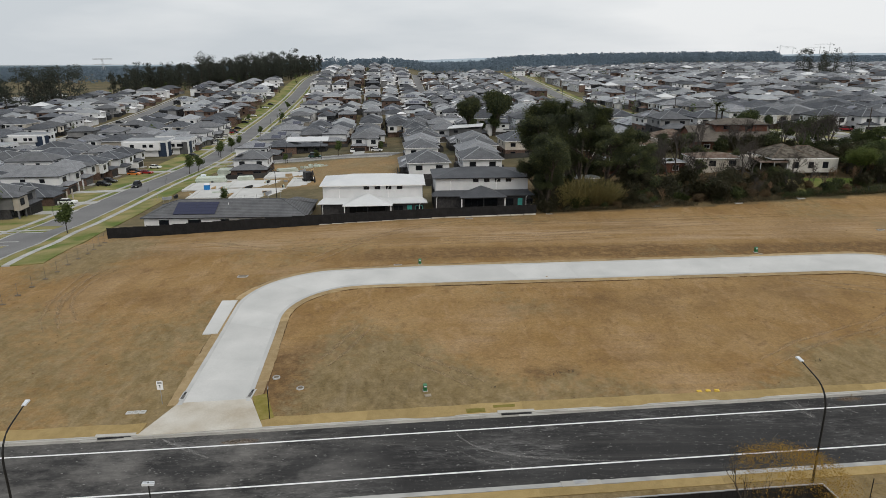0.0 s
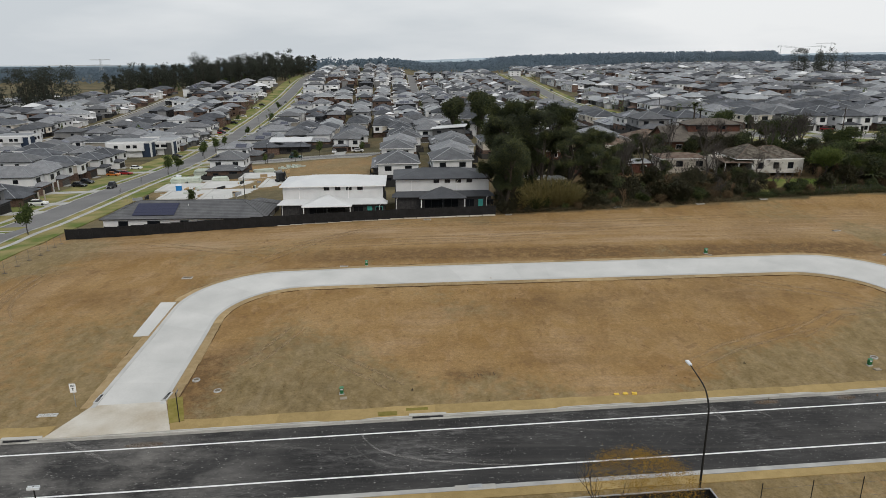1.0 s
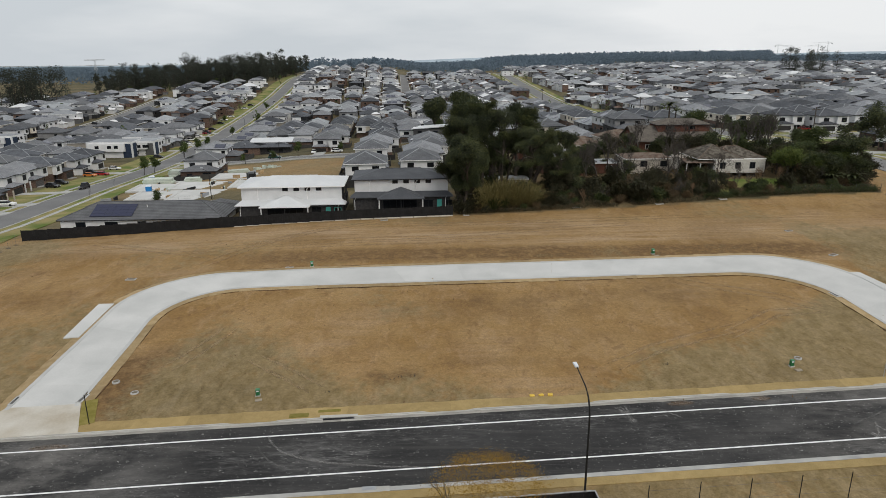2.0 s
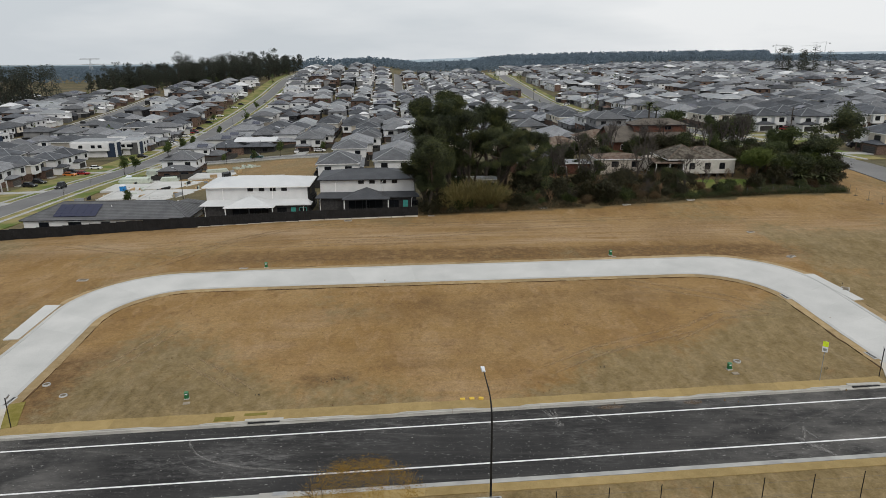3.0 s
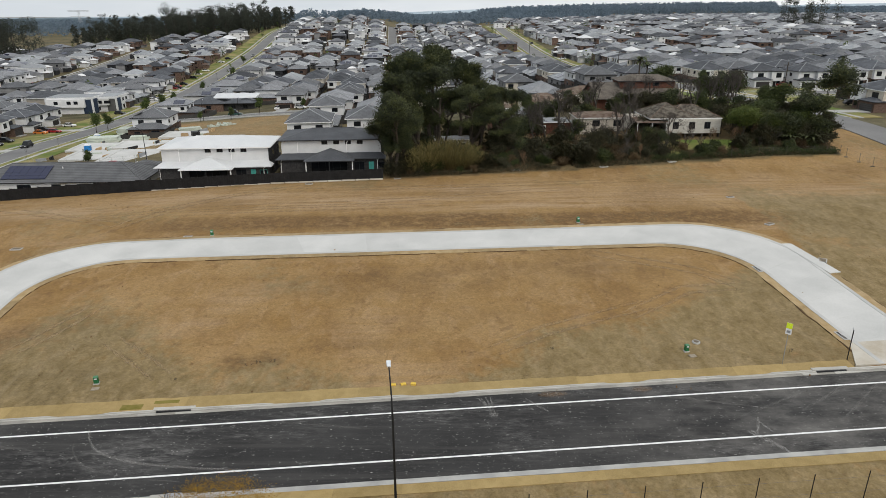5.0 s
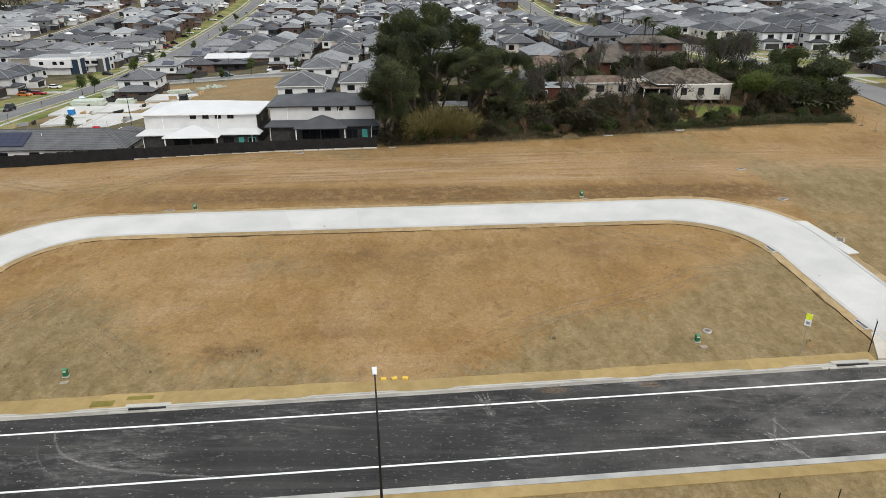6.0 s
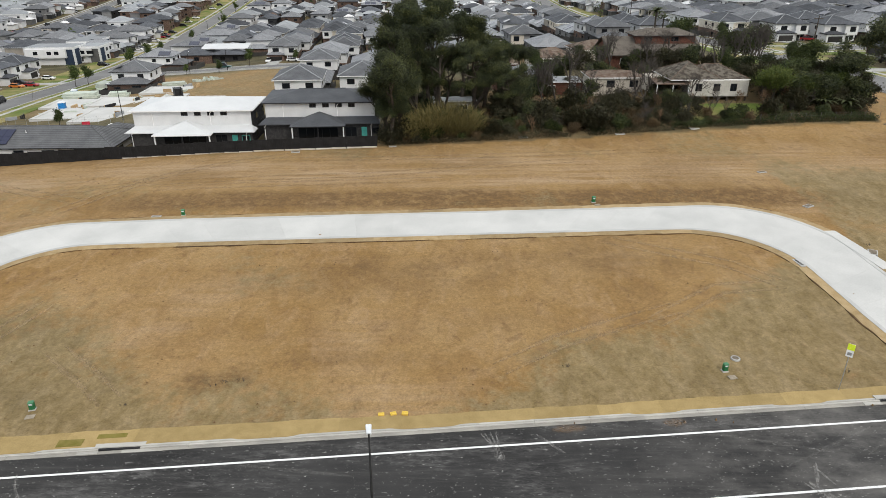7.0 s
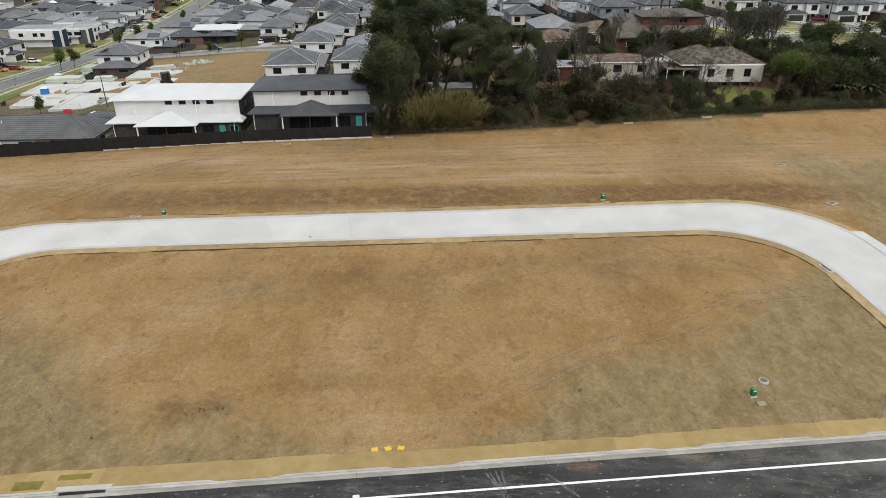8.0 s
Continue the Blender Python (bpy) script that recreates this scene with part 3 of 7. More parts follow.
    for cx, cy, rx, ry in ((-9, 58.8, 10, 3.0), (-16.5, 62.5, 3.6, 7), (12, 62.3, 5, 1.5), (23, 65.5, 6, 1.2), (22, 79, 16, 4), (40, 83, 20, 3), (-40, 85, 6, 4), (-52, 96, 7, 5)):
        damp += (0.95 if cx in (-9, -16.5, 12) else 0.35) * smooth(1.3, 0.4, math.hypot((x - cx) / rx, (y - cy) / ry) + 0.7 * noise2(x, y, 0.3, 2.0))
    return grass, 0.0, min(max(dust, 0), 1), min(max(damp, 0), 1)


def make_ground():
    gx, gy = GXS, GYS
    nx = len(gx)
    verts, cov = [], []
    for y in gy:
        for x in gx:
            z = height(x, y)
            off = y - road_y(x)
            if -8.8 < off < 2.4 and abs(x) < 420:
                z -= 0.45
            elif 40 < y < 125 and -75 < x < 118:
                z += 0.09 * noise2(x, y, 0.35, 4.0) * smooth(2.5, 5, abs(off + 3.2) - 3)
                z += 0.04 * noise2(x, y, 0.9, 8.0)
            verts.append((x, y, z))
            cov.append(cover(x, y))
    faces = [(j * nx + i, j * nx + i + 1, (j + 1) * nx + i + 1, (j + 1) * nx + i) for j in range(len(gy) - 1) for i in range(nx - 1)]
    me = bpy.data.meshes.new("ground")
    me.from_pydata(verts, [], faces)
    me.polygons.foreach_set("use_smooth", [True] * len(faces))
    at = me.color_attributes.new("cover", "FLOAT_COLOR", "POINT")
    at.data.foreach_set("color", [c for q in cov for c in q])
    me.materials.append(ground_material())
    return tagged(new("ground", me), "bare brown soil with patchy dry grass, graded building lots", "ground", kind="structure")


def ground_material():
    m = bpy.data.materials.new("graded_soil")
    m.use_nodes = True
    n, l = m.node_tree.nodes, m.node_tree.links
    b = n["Principled BSDF"]
    b.inputs["Roughness"].default_value = 0.95
    b.inputs["Specular IOR Level"].default_value = 0.15
    tc, att = n.new("ShaderNodeTexCoord"), n.new("ShaderNodeAttribute")
    att.attribute_name = "cover"
    sep = n.new("ShaderNodeSeparateColor")
    l.new(att.outputs["Color"], sep.inputs["Color"])

    def tex(scale, detail, stretch=(1, 1, 1), rot=0.0, warp=0.0):
        mp, t = n.new("ShaderNodeMapping"), n.new("ShaderNodeTexNoise")
        mp.inputs["Scale"].default_value = stretch
        mp.inputs["Rotation"].default_value = (0, 0, rot)
        t.inputs["Scale"].default_value, t.inputs["Detail"].default_value = scale, detail
        t.inputs["Roughness"].default_value, t.inputs["Distortion"].default_value = 0.62, warp
        l.new(tc.outputs["Object"], mp.inputs["Vector"])
        l.new(mp.outputs["Vector"], t.inputs["Vector"])
        return t.outputs["Fac"]

    def mix(fac, a, c):
        k = n.new("ShaderNodeMixRGB")
        for s, v in ((k.inputs["Fac"], fac), (k.inputs["Color1"], a), (k.inputs["Color2"], c)):
            if isinstance(v, tuple):
                s.default_value = (*v, 1)
            elif isinstance(v, (int, float)):
                s.default_value = v
            else:
                l.new(v, s)
        return k.outputs["Color"]

    def remap(v, a, c, lo=0.0, hi=1.0):
        k = n.new("ShaderNodeMapRange")
        for s, q in zip(("From Min", "From Max", "To Min", "To Max"), (a, c, lo, hi)):
            k.inputs[s].default_value = q
        l.new(v, k.inputs["Value"])
        return k.outputs["Result"]

    def math2(op, a, c):
        k = n.new("ShaderNodeMath")
        k.operation = op
        for s, v in zip(k.inputs, (a, c)):
            if isinstance(v, (int, float)):
                s.default_value = v
            else:
                l.new(v, s)
        return k.outputs["Value"]

    coarse, mid, lump, fine, grit = tex(0.09, 5), tex(0.8, 6), tex(2.3, 5), tex(6.0, 5), tex(22.0, 2)
    streak = tex(1.0, 5, (0.06, 0.75, 1), radians(-4))
    soil = mix(remap(coarse, 0.35, 0.65), (0.236, 0.142, 0.053), (0.304, 0.199, 0.090))
    soil = mix(remap(streak, 0.45, 0.72, 0, 0.22), soil, (0.325, 0.212, 0.11))
    soil = mix(remap(tex(0.34, 9, (1.1, 0.6, 1), radians(28), 1.0), 0.5, 0.66, 0, 0.55), soil, (0.342, 0.232, 0.125))
    soil = mix(remap(tex(0.18, 9, (1.1, 0.65, 1), radians(-15), 1.2), 0.52, 0.60, 0, 0.32), soil, (0.188, 0.108, 0.044))
    soil = mix(remap(tex(0.55, 9, (1.1, 0.7, 1), radians(-30), 0.8), 0.57, 0.67, 0, 0.55), soil, (0.165, 0.096, 0.046))
    soil = mix(math2("MULTIPLY", sep.outputs["Blue"], remap(streak, 0.35, 0.6)), soil, (0.362, 0.258, 0.158))
    soil = mix(math2("MULTIPLY", att.outputs["Alpha"], remap(mid, 0.2, 0.55)), soil, (0.145, 0.088, 0.040))
    grass_col = mix(remap(tex(0.9, 8, (1.0, 0.55, 1), radians(20), 0.6), 0.36, 0.64), (0.146, 0.115, 0.054), (0.246, 0.194, 0.106))
    grass_col = mix(remap(tex(0.5, 8, (0.9, 0.3, 1), radians(35), 0.8), 0.50, 0.66, 0, 0.55), grass_col, (0.27, 0.22, 0.135))
    grass_col = mix(remap(tex(0.22, 4), 0.52, 0.70, 0, 0.5), grass_col, (0.118, 0.094, 0.046))
    share = remap(math2("ADD", sep.outputs["Red"], math2("ADD", math2("MULTIPLY", math2("SUBTRACT", mid, 0.5), 1.5), math2("MULTIPLY", math2("SUBTRACT", lump, 0.5), 0.9))), 0.27, 0.76)
    col = mix(math2("MULTIPLY", share, 0.76), soil, grass_col)
    lawn = mix(remap(tex(0.12, 5), 0.38, 0.62), (0.05, 0.053, 0.03), (0.125, 0.112, 0.066))
    col = mix(sep.outputs["Green"], col, lawn)
    spot = remap(tex(1.7, 5), 0.60, 0.72)
    col = mix(math2("MULTIPLY", spot, 0.45), col, (0.115, 0.072, 0.038))
    speck = remap(tex(5.0, 3), 0.70, 0.74)
    col = mix(math2("MULTIPLY", speck, 0.6), col, (0.07, 0.048, 0.03))
    hsv = n.new("ShaderNodeHueSaturation")
    l.new(col, hsv.inputs["Color"])
    l.new(math2("MULTIPLY", remap(fine, 0.3, 0.7, 0.80, 1.18), math2("MULTIPLY", remap(grit, 0.3, 0.7, 0.92, 1.08), remap(lump, 0.3, 0.7, 0.84, 1.16))), hsv.inputs["Value"])
    l.new(hsv.outputs["Color"], b.inputs["Base Color"])
    bp = n.new("ShaderNodeBump")
    bp.inputs["Strength"].default_value, bp.inputs["Distance"].default_value = 0.75, 0.08
    l.new(math2("ADD", math2("MULTIPLY", lump, 1.2), math2("MULTIPLY", fine, 0.5)), bp.inputs["Height"])
    l.new(bp.outputs["Normal"], b.inputs["Normal"])
    return m


ground = make_ground()

# ---- main road, kerbs and verges ----


def main_band(name, o0, o1, up, mat, label, category, x0=-300, x1=330, skirt=0.3, across=1, step=2.0):
    b = Build()
    strip(b, main_edge(o1, x0, x1, step), main_edge(o0, x0, x1, step), up, skirt, across)
    return single(name, b, mat, label, category, kind="structure")


main_band("road", -8.5, 1.85, -0.10, ASPHALT, "fresh black asphalt road with pale dust marks", "road", across=6)
main_band("trim_edge_line_far", -0.09, 0.09, -0.094, PAINT_LINE, "white painted edge line", "road marking", skirt=0.004)
main_band("trim_edge_line_near", -6.22, -6.04, -0.094, PAINT_LINE, "white painted edge line", "road marking", skirt=0.004)
def crossing(x):
    """How far the kerb is laid back for a driveway."""
    return max(smooth(a, a + 0.9, x) * smooth(c, c - 0.9, x) for a, c in ((-3.5, 1.6), (14.6, 19.8), (26.2, 31.6), (44.2, 48.6), (55.4, 60.2), (-48, -42), (82, 88)))


def kerb_line(off, x0, x1, give):
    return [p + Vector((0, -give * crossing(p.x))) for p in main_edge(off, x0, x1, 0.35)]


def kerb_height(x, y):
    return height(x, y) - 0.055 * crossing(x)


kerb_far = thing("kerb_far", "pale concrete roll kerb and gutter cast in lengths", "kerb", kind="structure")
for k in range(60):
    x0 = -110 + 4.2 * k
    b = Build()
    strip(b, main_edge(2.06, x0, x0 + 4.185, 1.4), main_edge(1.74, x0, x0 + 4.185, 1.4), -0.07, 0.5)
    part("gutter_length", b, GUTTER, kerb_far)
    b = Build()
    strip(b, kerb_line(2.36, x0, x0 + 4.185, 0.12), kerb_line(2.20, x0, x0 + 4.185, 0.06), 0.075, 0.6, zf=kerb_height)
    strip(b, kerb_line(2.215, x0, x0 + 4.185, 0.06), main_edge(2.05, x0, x0 + 4.185, 0.35), 0.02, 0.5, zf=lambda x, y: height(x, y) - 0.03 * crossing(x))
    part("kerb_length", b, KERB_PALE, kerb_far)
main_band("kerb_near", -8.95, -8.45, 0.05, KERB, "pale concrete kerb", "kerb", skirt=0.5)


def ragged_strip(name, left, right, up, mat, label, rag=0.12, piece=7):
    """A strip of turf laid in pieces, its outer edge ragged."""
    root = thing(name, label, "verge", kind="structure")
    far = [p + (p - q).normalized() * rag * (noise2(p.x, p.y, 0.7, 1.0) + 0.8 * noise2(p.x, p.y, 0.15, 5.0)) * 1.6 for p, q in zip(left, right)]
    for k in range(0, len(far) - 1, piece):
        b = Build()
        strip(b, far[k:k + piece + 1], right[k:k + piece + 1], up + 0.006 * ((k // piece) % 3), 0.12, 2)
        part("turf_piece", b, mat, root)
    return root


ragged_strip("verge_turf_far", [p + Vector((0, 0.22 - 0.4 * smooth(8, 34, p.x))) for p in main_edge(3.85, -17, 68, 0.7)], [p + Vector((0, -0.12 * crossing(p.x))) for p in main_edge(2.35, -17, 68, 0.7)], 0.05, TURF, "strip of dry straw-coloured turf along the kerb")
ragged_strip("verge_turf_west", main_edge(4.2, -120, -27.5, 0.7), main_edge(2.35, -120, -27.5, 0.7), 0.05, TURF, "strip of dry straw-coloured turf along the kerb")
ragged_strip("verge_turf_near", main_edge(-9.0, -120, 200, 0.7), main_edge(-10.0, -120, 200, 0.7), 0.05, TURF, "strip of dry straw-coloured turf along the kerb", 0.05)

# ---- concrete lane: slabs cast in bays, rolled kerbs, turf edges ----
lane = thing("concrete_lane", "pale new concrete lane bending round the vacant lots", "lane", kind="structure")
N_BAY = 34
lane_out, lane_in = resample(offset(OUTER, -0.45), N_BAY * 6), resample(offset(INNER, 0.45), N_BAY * 6)
for k in range(N_BAY):
    b = Build()
    lo, li = lane_out[k * 6:k * 6 + 7], lane_in[k * 6:k * 6 + 7]
    lo[-1], li[-1] = lo[-1] * 0.992 + lo[-2] * 0.008, li[-1] * 0.992 + li[-2] * 0.008
    strip(b, lo, li, 0.07, 0.25, 3)
    part("slab", b, CONCRETE, lane)
for line, side, nm in ((OUTER, -0.45, "outer"), (INNER, 0.45, "inner")):
    b = Build()
    pts = resample(line, 200)
    strip(b, pts if side < 0 else offset(pts, side), offset(pts, side) if side < 0 else pts, 0.10, 0.4)
    part("rolled_kerb", b, LANE_KERB, lane, "pale concrete rolled kerb")
o2, i2 = resample(OUTER, 260), resample(INNER, 260)
ragged_strip("verge_lane_outer", offset(o2, 1.0), o2, 0.06, TURF_TAN, "dry turf strip beside the concrete lane")
ragged_strip("verge_lane_inner", offset(i2, -1.05), i2, 0.06, TURF_TAN, "dry turf strip beside the concrete lane")

# dark strip: cut soil, with the shadow gap under the turf step coloured in
for nm, line, far in (("inner", i2, -1.05), ("outer", o2, 1.0)):
    b = Build()
    for k0 in range(0, 260, 5):
        k1 = min(k0 + 5, 260)
        wide = [0.03 + 0.26 * max(0.0, noise2(p.x, p.y, 0.22, 12.0) + 0.15) for p in line[k0:k1 + 1]]
        near_line, sgn = offset(line, far * 0.97)[k0:k1 + 1], 1 if far > 0 else -1
        out = [p + (p - q).normalized() * w for p, q, w in zip(near_line, line[k0:k1 + 1], wide)]
        strip(b, out if sgn > 0 else near_line, near_line if sgn > 0 else out, 0.062 if nm == "inner" else 0.05, 0.1)
    single("trim_soil_edge_" + nm, b, SOIL_CUT_SHADE, "cut soil edge beside the turf, shadow gap painted dark", "soil edge", kind="structure")

for nm, ring in (("west", [(-27.6, 51.5), (-16.5, 52.6), (-18.9, 57.6), (-25.9, 57.0)]), ("east", [(68.3, 60.7), (79.5, 61.8), (77.5, 65.6), (70.1, 64.9)])):
    b = Build()
    r = [Vector(p) for p in ring]
    strip(b, [r[3] * (1 - k / 6) + r[0] * (k / 6) for k in range(7)], [r[2] * (1 - k / 6) + r[1] * (k / 6) for k in range(7)], 0.085, 0.4, 6)
    single("pavement_apron_" + nm, b, CONCRETE_SAND, "sandy concrete driveway apron", "apron", kind="structure")
for nm, ring in (("west", [(-29.1, 72.8), (-27.3, 72.9), (-27.9, 83.1), (-30.0, 83.1)]), ("east", [(75.2, 90.2), (76.5, 90.2), (78.2, 81.2), (76.75, 80.9)])):
    b = Build()
    r = [Vector(p) for p in ring]
    strip(b, [r[0] * (1 - k / 6) + r[3] * (k / 6) for k in range(7)], [r[1] * (1 - k / 6) + r[2] * (k / 6) for k in range(7)], 0.13, 0.3, 2)
    single("pavement_pad_" + nm, b, CONCRETE, "narrow pale concrete pad beside the lane", "pad", kind="structure")

# dust drawn out by tyres on the new asphalt
def road_top(x, y):
    return height(x, y) - 0.1


def wheel_mark(pts, half, mat, label, zf=None, layers=3):
    """A mark that thins out to both sides: narrower bands over wider ones."""
    b = Build()
    line = resample([Vector(p) for p in pts], 24)
    for j in range(layers):
        wide = [half * (1 - j / (layers + 0.5)) * (0.4 + 0.6 * math.sin(math.pi * k / 24)) for k in range(25)]
        left = [offset(line, w)[k] for k, w in enumerate(wide)]
        right = [offset(line, -w)[k] for k, w in enumerate(wide)]
        strip(b, left, right, 0.012 + 0.005 * j, 0.004, 1, 0, zf)
    return single("trim_wheel_mark", b, mat, label, "wheel mark", kind="structure")


ROAD_DUST = "pale dusty tyre mark on the asphalt"
ARC = [(0.3, 53.2), (0.9, 52.2), (1.4, 51.0), (2.7, 49.5), (4.3, 48.65), (7.1, 47.85), (11.5, 47.3), (15.5, 47.1)]
wheel_mark(ARC[1:], 0.17, DUST_STRONG, ROAD_DUST, road_top, 2)
wheel_mark([(x - 0.5, y - 1.5) for x, y in ARC[1:7]], 0.13, DUST, ROAD_DUST, road_top, 2)
for p, q, half in (((32.9, 56.2), (33.9, 54.5), 0.09), ((33.2, 56.2), (34.0, 54.5), 0.09), ((33.6, 56.3), (34.1, 54.5), 0.09), ((34.0, 56.3), (34.2, 54.5), 0.08), ((37.4, 55.6), (38.8, 54.2), 0.14), ((37.0, 56.1), (37.9, 55.2), 0.08),
                   ((54.6, 51.5), (56.6, 48.5), 0.3), ((54.3, 51.4), (55.6, 49.4), 0.12), ((56.0, 53.3), (55.0, 51.0), 0.16), ((55.6, 53.0), (56.3, 51.2), 0.12), ((-25.5, 51.3), (-20.0, 48.2), 0.25), ((34.0, 54.4), (34.3, 53.5), 0.4)):
    wheel_mark([p, q], half, DUST_STRONG, ROAD_DUST, road_top, 2)
for p, q, half in (((66, 58.0), (60, 54), 0.22), ((69, 58.3), (63, 53), 0.22), ((62, 57), (54, 53), 0.2), ((16, 53), (24, 52), 0.2), ((50, 56.2), (58, 54.2), 0.2), ((-12, 51.2), (-2, 49.5), 0.25), ((-20, 50.6), (-8, 51.8), 0.25)):
    wheel_mark([p, q], half, DUST, ROAD_DUST, road_top, 2)
for x, y, wide in ((39.5, 56.7, 1.3), (47.5, 57.4, 0.9), (-18.0, 50.6, 1.6)):
    wheel_mark([(x - wide, y - 0.09 * wide), (x + wide, y + 0.09 * wide)], 0.5, SOIL_DUST, "brown soil washed onto the asphalt", road_top, 3)
for ring in (((-18.3, 58.3), (-16.5, 54.0), 0.7), ((2.2, 54.95), (4.0, 55.1), 0.36), ((4.8, 55.7), (6.9, 55.88), 0.22)):
    line = resample([Vector(ring[0]), Vector(ring[1])], 6)
    b = Build()
    strip(b, offset(line, ring[2]), offset(line, -ring[2]), 0.075, 0.08)
    single("trim_turf_mat", b, TURF_GREEN, "olive green mat of turf in the dry verge", "turf", kind="structure")

# wheel tracks left by machines in the soil
SOIL_TRACK = "pale wheel track pressed into the soil"
for ring in (((-55.0, 98.6), (-54.0, 88.8), (-52.7, 82.7), (-50.9, 78.0), (-48.5, 74.6)), ((-52.0, 98.3), (-53.2, 91.7), (-52.4, 85.2), (-50.9, 81.8), (-47.8, 77.3)), ((-13.3, 109.9), (-18.5, 102.2), (-21.5, 97.9)),
             ((-26.5, 104.6), (-16.3, 108.2), (-5.6, 116.7), (5.6, 122.6)), ((-47.4, 114.7), (-31.7, 106.8), (-19.8, 101.3)), ((34.7, 63.8), (40.6, 68.0), (47.0, 71.1), (52.6, 73.6)), ((49.9, 71.1), (58.0, 77.1), (64.8, 78.0)),
             ((-4.4, 66.8), (0.5, 62.7), (3.8, 59.7)), ((-16.0, 108.1), (17.8, 110.7), (50.5, 117.1)), ((-11.7, 105.5), (3.1, 106.8), (30, 108.5)), ((48.9, 88.3), (61.1, 82.2), (64.8, 78.0)), ((-13.3, 64.5), (-11.8, 67.7), (-9.4, 75.0)), ((2, 119), (30, 119.5), (66, 122))):
    for side in (-0.85, 0.85):
        line = offset([Vector(p) for p in ring], side)
        wheel_mark(line, 0.3, TRACK_PALE, SOIL_TRACK, lambda x, y: height(x, y) + 0.05, 2)
        wheel_mark(offset(line, 0.32), 0.13, TRACK_DARK, "dark furrow beside a wheel track", lambda x, y: height(x, y) + 0.055, 1)

# ---- suburban streets ----
SIDE = Vector((0.9954, 0.0958))
AHEAD = Vector((-0.0958, 0.9954))
STREET_W = [Vector(p) for p in ((-67, 47), (-74, 75), (-79, 100), (-84.5, 135), (-91, 194), (-98, 255), (-106.5, 328), (-113.5, 404), (-122, 560), (-131, 672), (-137, 760))]
STREET_M = [Vector(p) for p in ((-17, 596), (-21, 650), (-27, 730), (-35, 835))]
STREET_E = [Vector(p) for p in ((129, 90), (127.5, 130), (124.5, 170), (118, 225), (109, 290), (103, 350), (101.4, 440), (99.5, 560), (97, 700), (92, 846), (89, 910))]
STREET_CROSS = [Vector(p) for p in ((-93, 263), (-63, 259), (-40, 256), (-18, 248))]
STREET_FW = [Vector(p) for p in ((-196, 300), (-206, 385), (-210, 450), (-219, 535), (-224, 580))]
STREET_CORNER = [Vector(p) for p in ((-83, 127), (-110, 125.5), (-140, 123), (-190, 118))]
STREET_E2 = [Vector(p) for p in ((121, 222), (150, 226), (185, 230), (240, 238), (330, 250))]


def street(name, pts, half, label, lawn=True):
    line = resample(pts, max(4, round(lengths(pts)[-1] / 5)))
    b = Build()
    strip(b, offset(line, half), offset(line, -half), 0.14, 0.4, 3)
    single(name, b, ASPHALT_OLD, label, "road", kind="structure")
    b = Build()
    for s in (1, -1):
        a, c = offset(line, s * half), offset(line, s * (half + 0.45))
        strip(b, c if s > 0 else a, a if s > 0 else c, 0.24, 0.5)
        a, c = offset(line, s * (half + 2.6)), offset(line, s * (half + 3.9))
        strip(b, c if s > 0 else a, a if s > 0 else c, 0.2, 0.4)
    single(name.replace("road", "pavement"), b, KERB, "pale concrete kerbs and footpaths along the street", "pavement", kind="structure")
    if lawn:
        b = Build()
        for s in (1, -1):
            for u0, u1 in ((0.45, 2.6), (3.9, 13.5 if "west" in name and s > 0 else 9.0)):
                a, c = offset(line, s * (half + u0)), offset(line, s * (half + u1))
                strip(b, c if s > 0 else a, a if s > 0 else c, 0.16, 0.3)
        single(name.replace("road", "lawn"), b, LAWN, "mown green and yellowing lawn verges", "lawn", kind="structure")


street("road_west", STREET_W[2:], 4.6, "worn grey asphalt suburban street")
b = Build()
approach = resample(STREET_W[:4], 16)
strip(b, offset(approach, 4.6), offset(approach, -4.6), 0.136, 0.4, 3)
single("road_west_approach", b, ASPHALT_OLD, "worn grey asphalt suburban street", "road", kind="structure")
street("road_middle", STREET_M, 4.0, "worn grey asphalt suburban street", False)
street("road_east", STREET_E[2:], 5.2, "worn grey asphalt suburban street")
b = Build()
approach = resample(STREET_E[:3], 16)
strip(b, offset(approach, 5.2), offset(approach, -5.2), 0.136, 0.4, 3)
single("road_east_approach", b, ASPHALT_OLD, "worn grey asphalt suburban street", "road", kind="structure")
street("road_cross", STREET_CROSS, 3.4, "worn grey asphalt side street", False)
street("road_far_west", STREET_FW, 4.2, "worn grey asphalt suburban street", False)
street("road_corner", STREET_CORNER, 4.2, "worn grey asphalt side street")
street("road_side_east", STREET_E2, 4.4, "worn grey asphalt side street")

# ---- houses ----


def window(root, x, y, z, w, h, face, frame_mat=TRIM_DARK, split=1, plain=False):
    """A framed window on the wall face 'f'ront, 'b'ack, 'l'eft or 'r'ight; x, y: centre on the wall line."""
    turn = {"f": 0, "r": 90, "b": 180, "l": 270}[face]
    b = Build()
    b.box(-w / 2 - 0.07, w / 2 + 0.07, -0.05, 0.03, -h / 2 - 0.07, h / 2 + 0.07)
    if plain:
        b.box(-w / 2 + 0.03, w / 2 - 0.03, -0.062, -0.02, -h / 2 + 0.03, h / 2 - 0.03, 1)
    ob = part("window", b, [frame_mat, GLASS] if plain else frame_mat, root)
    ob.matrix_basis = pose(x, y, z, 0, 0, turn)
    for k in range(0 if plain else split):
        g = Build()
        x0, x1 = -w / 2 + w * k / split + 0.03, -w / 2 + w * (k + 1) / split - 0.03
        g.box(x0, x1, -0.062, -0.02, -h / 2 + 0.03, h / 2 - 0.03)
        part("pane", g, GLASS, ob)
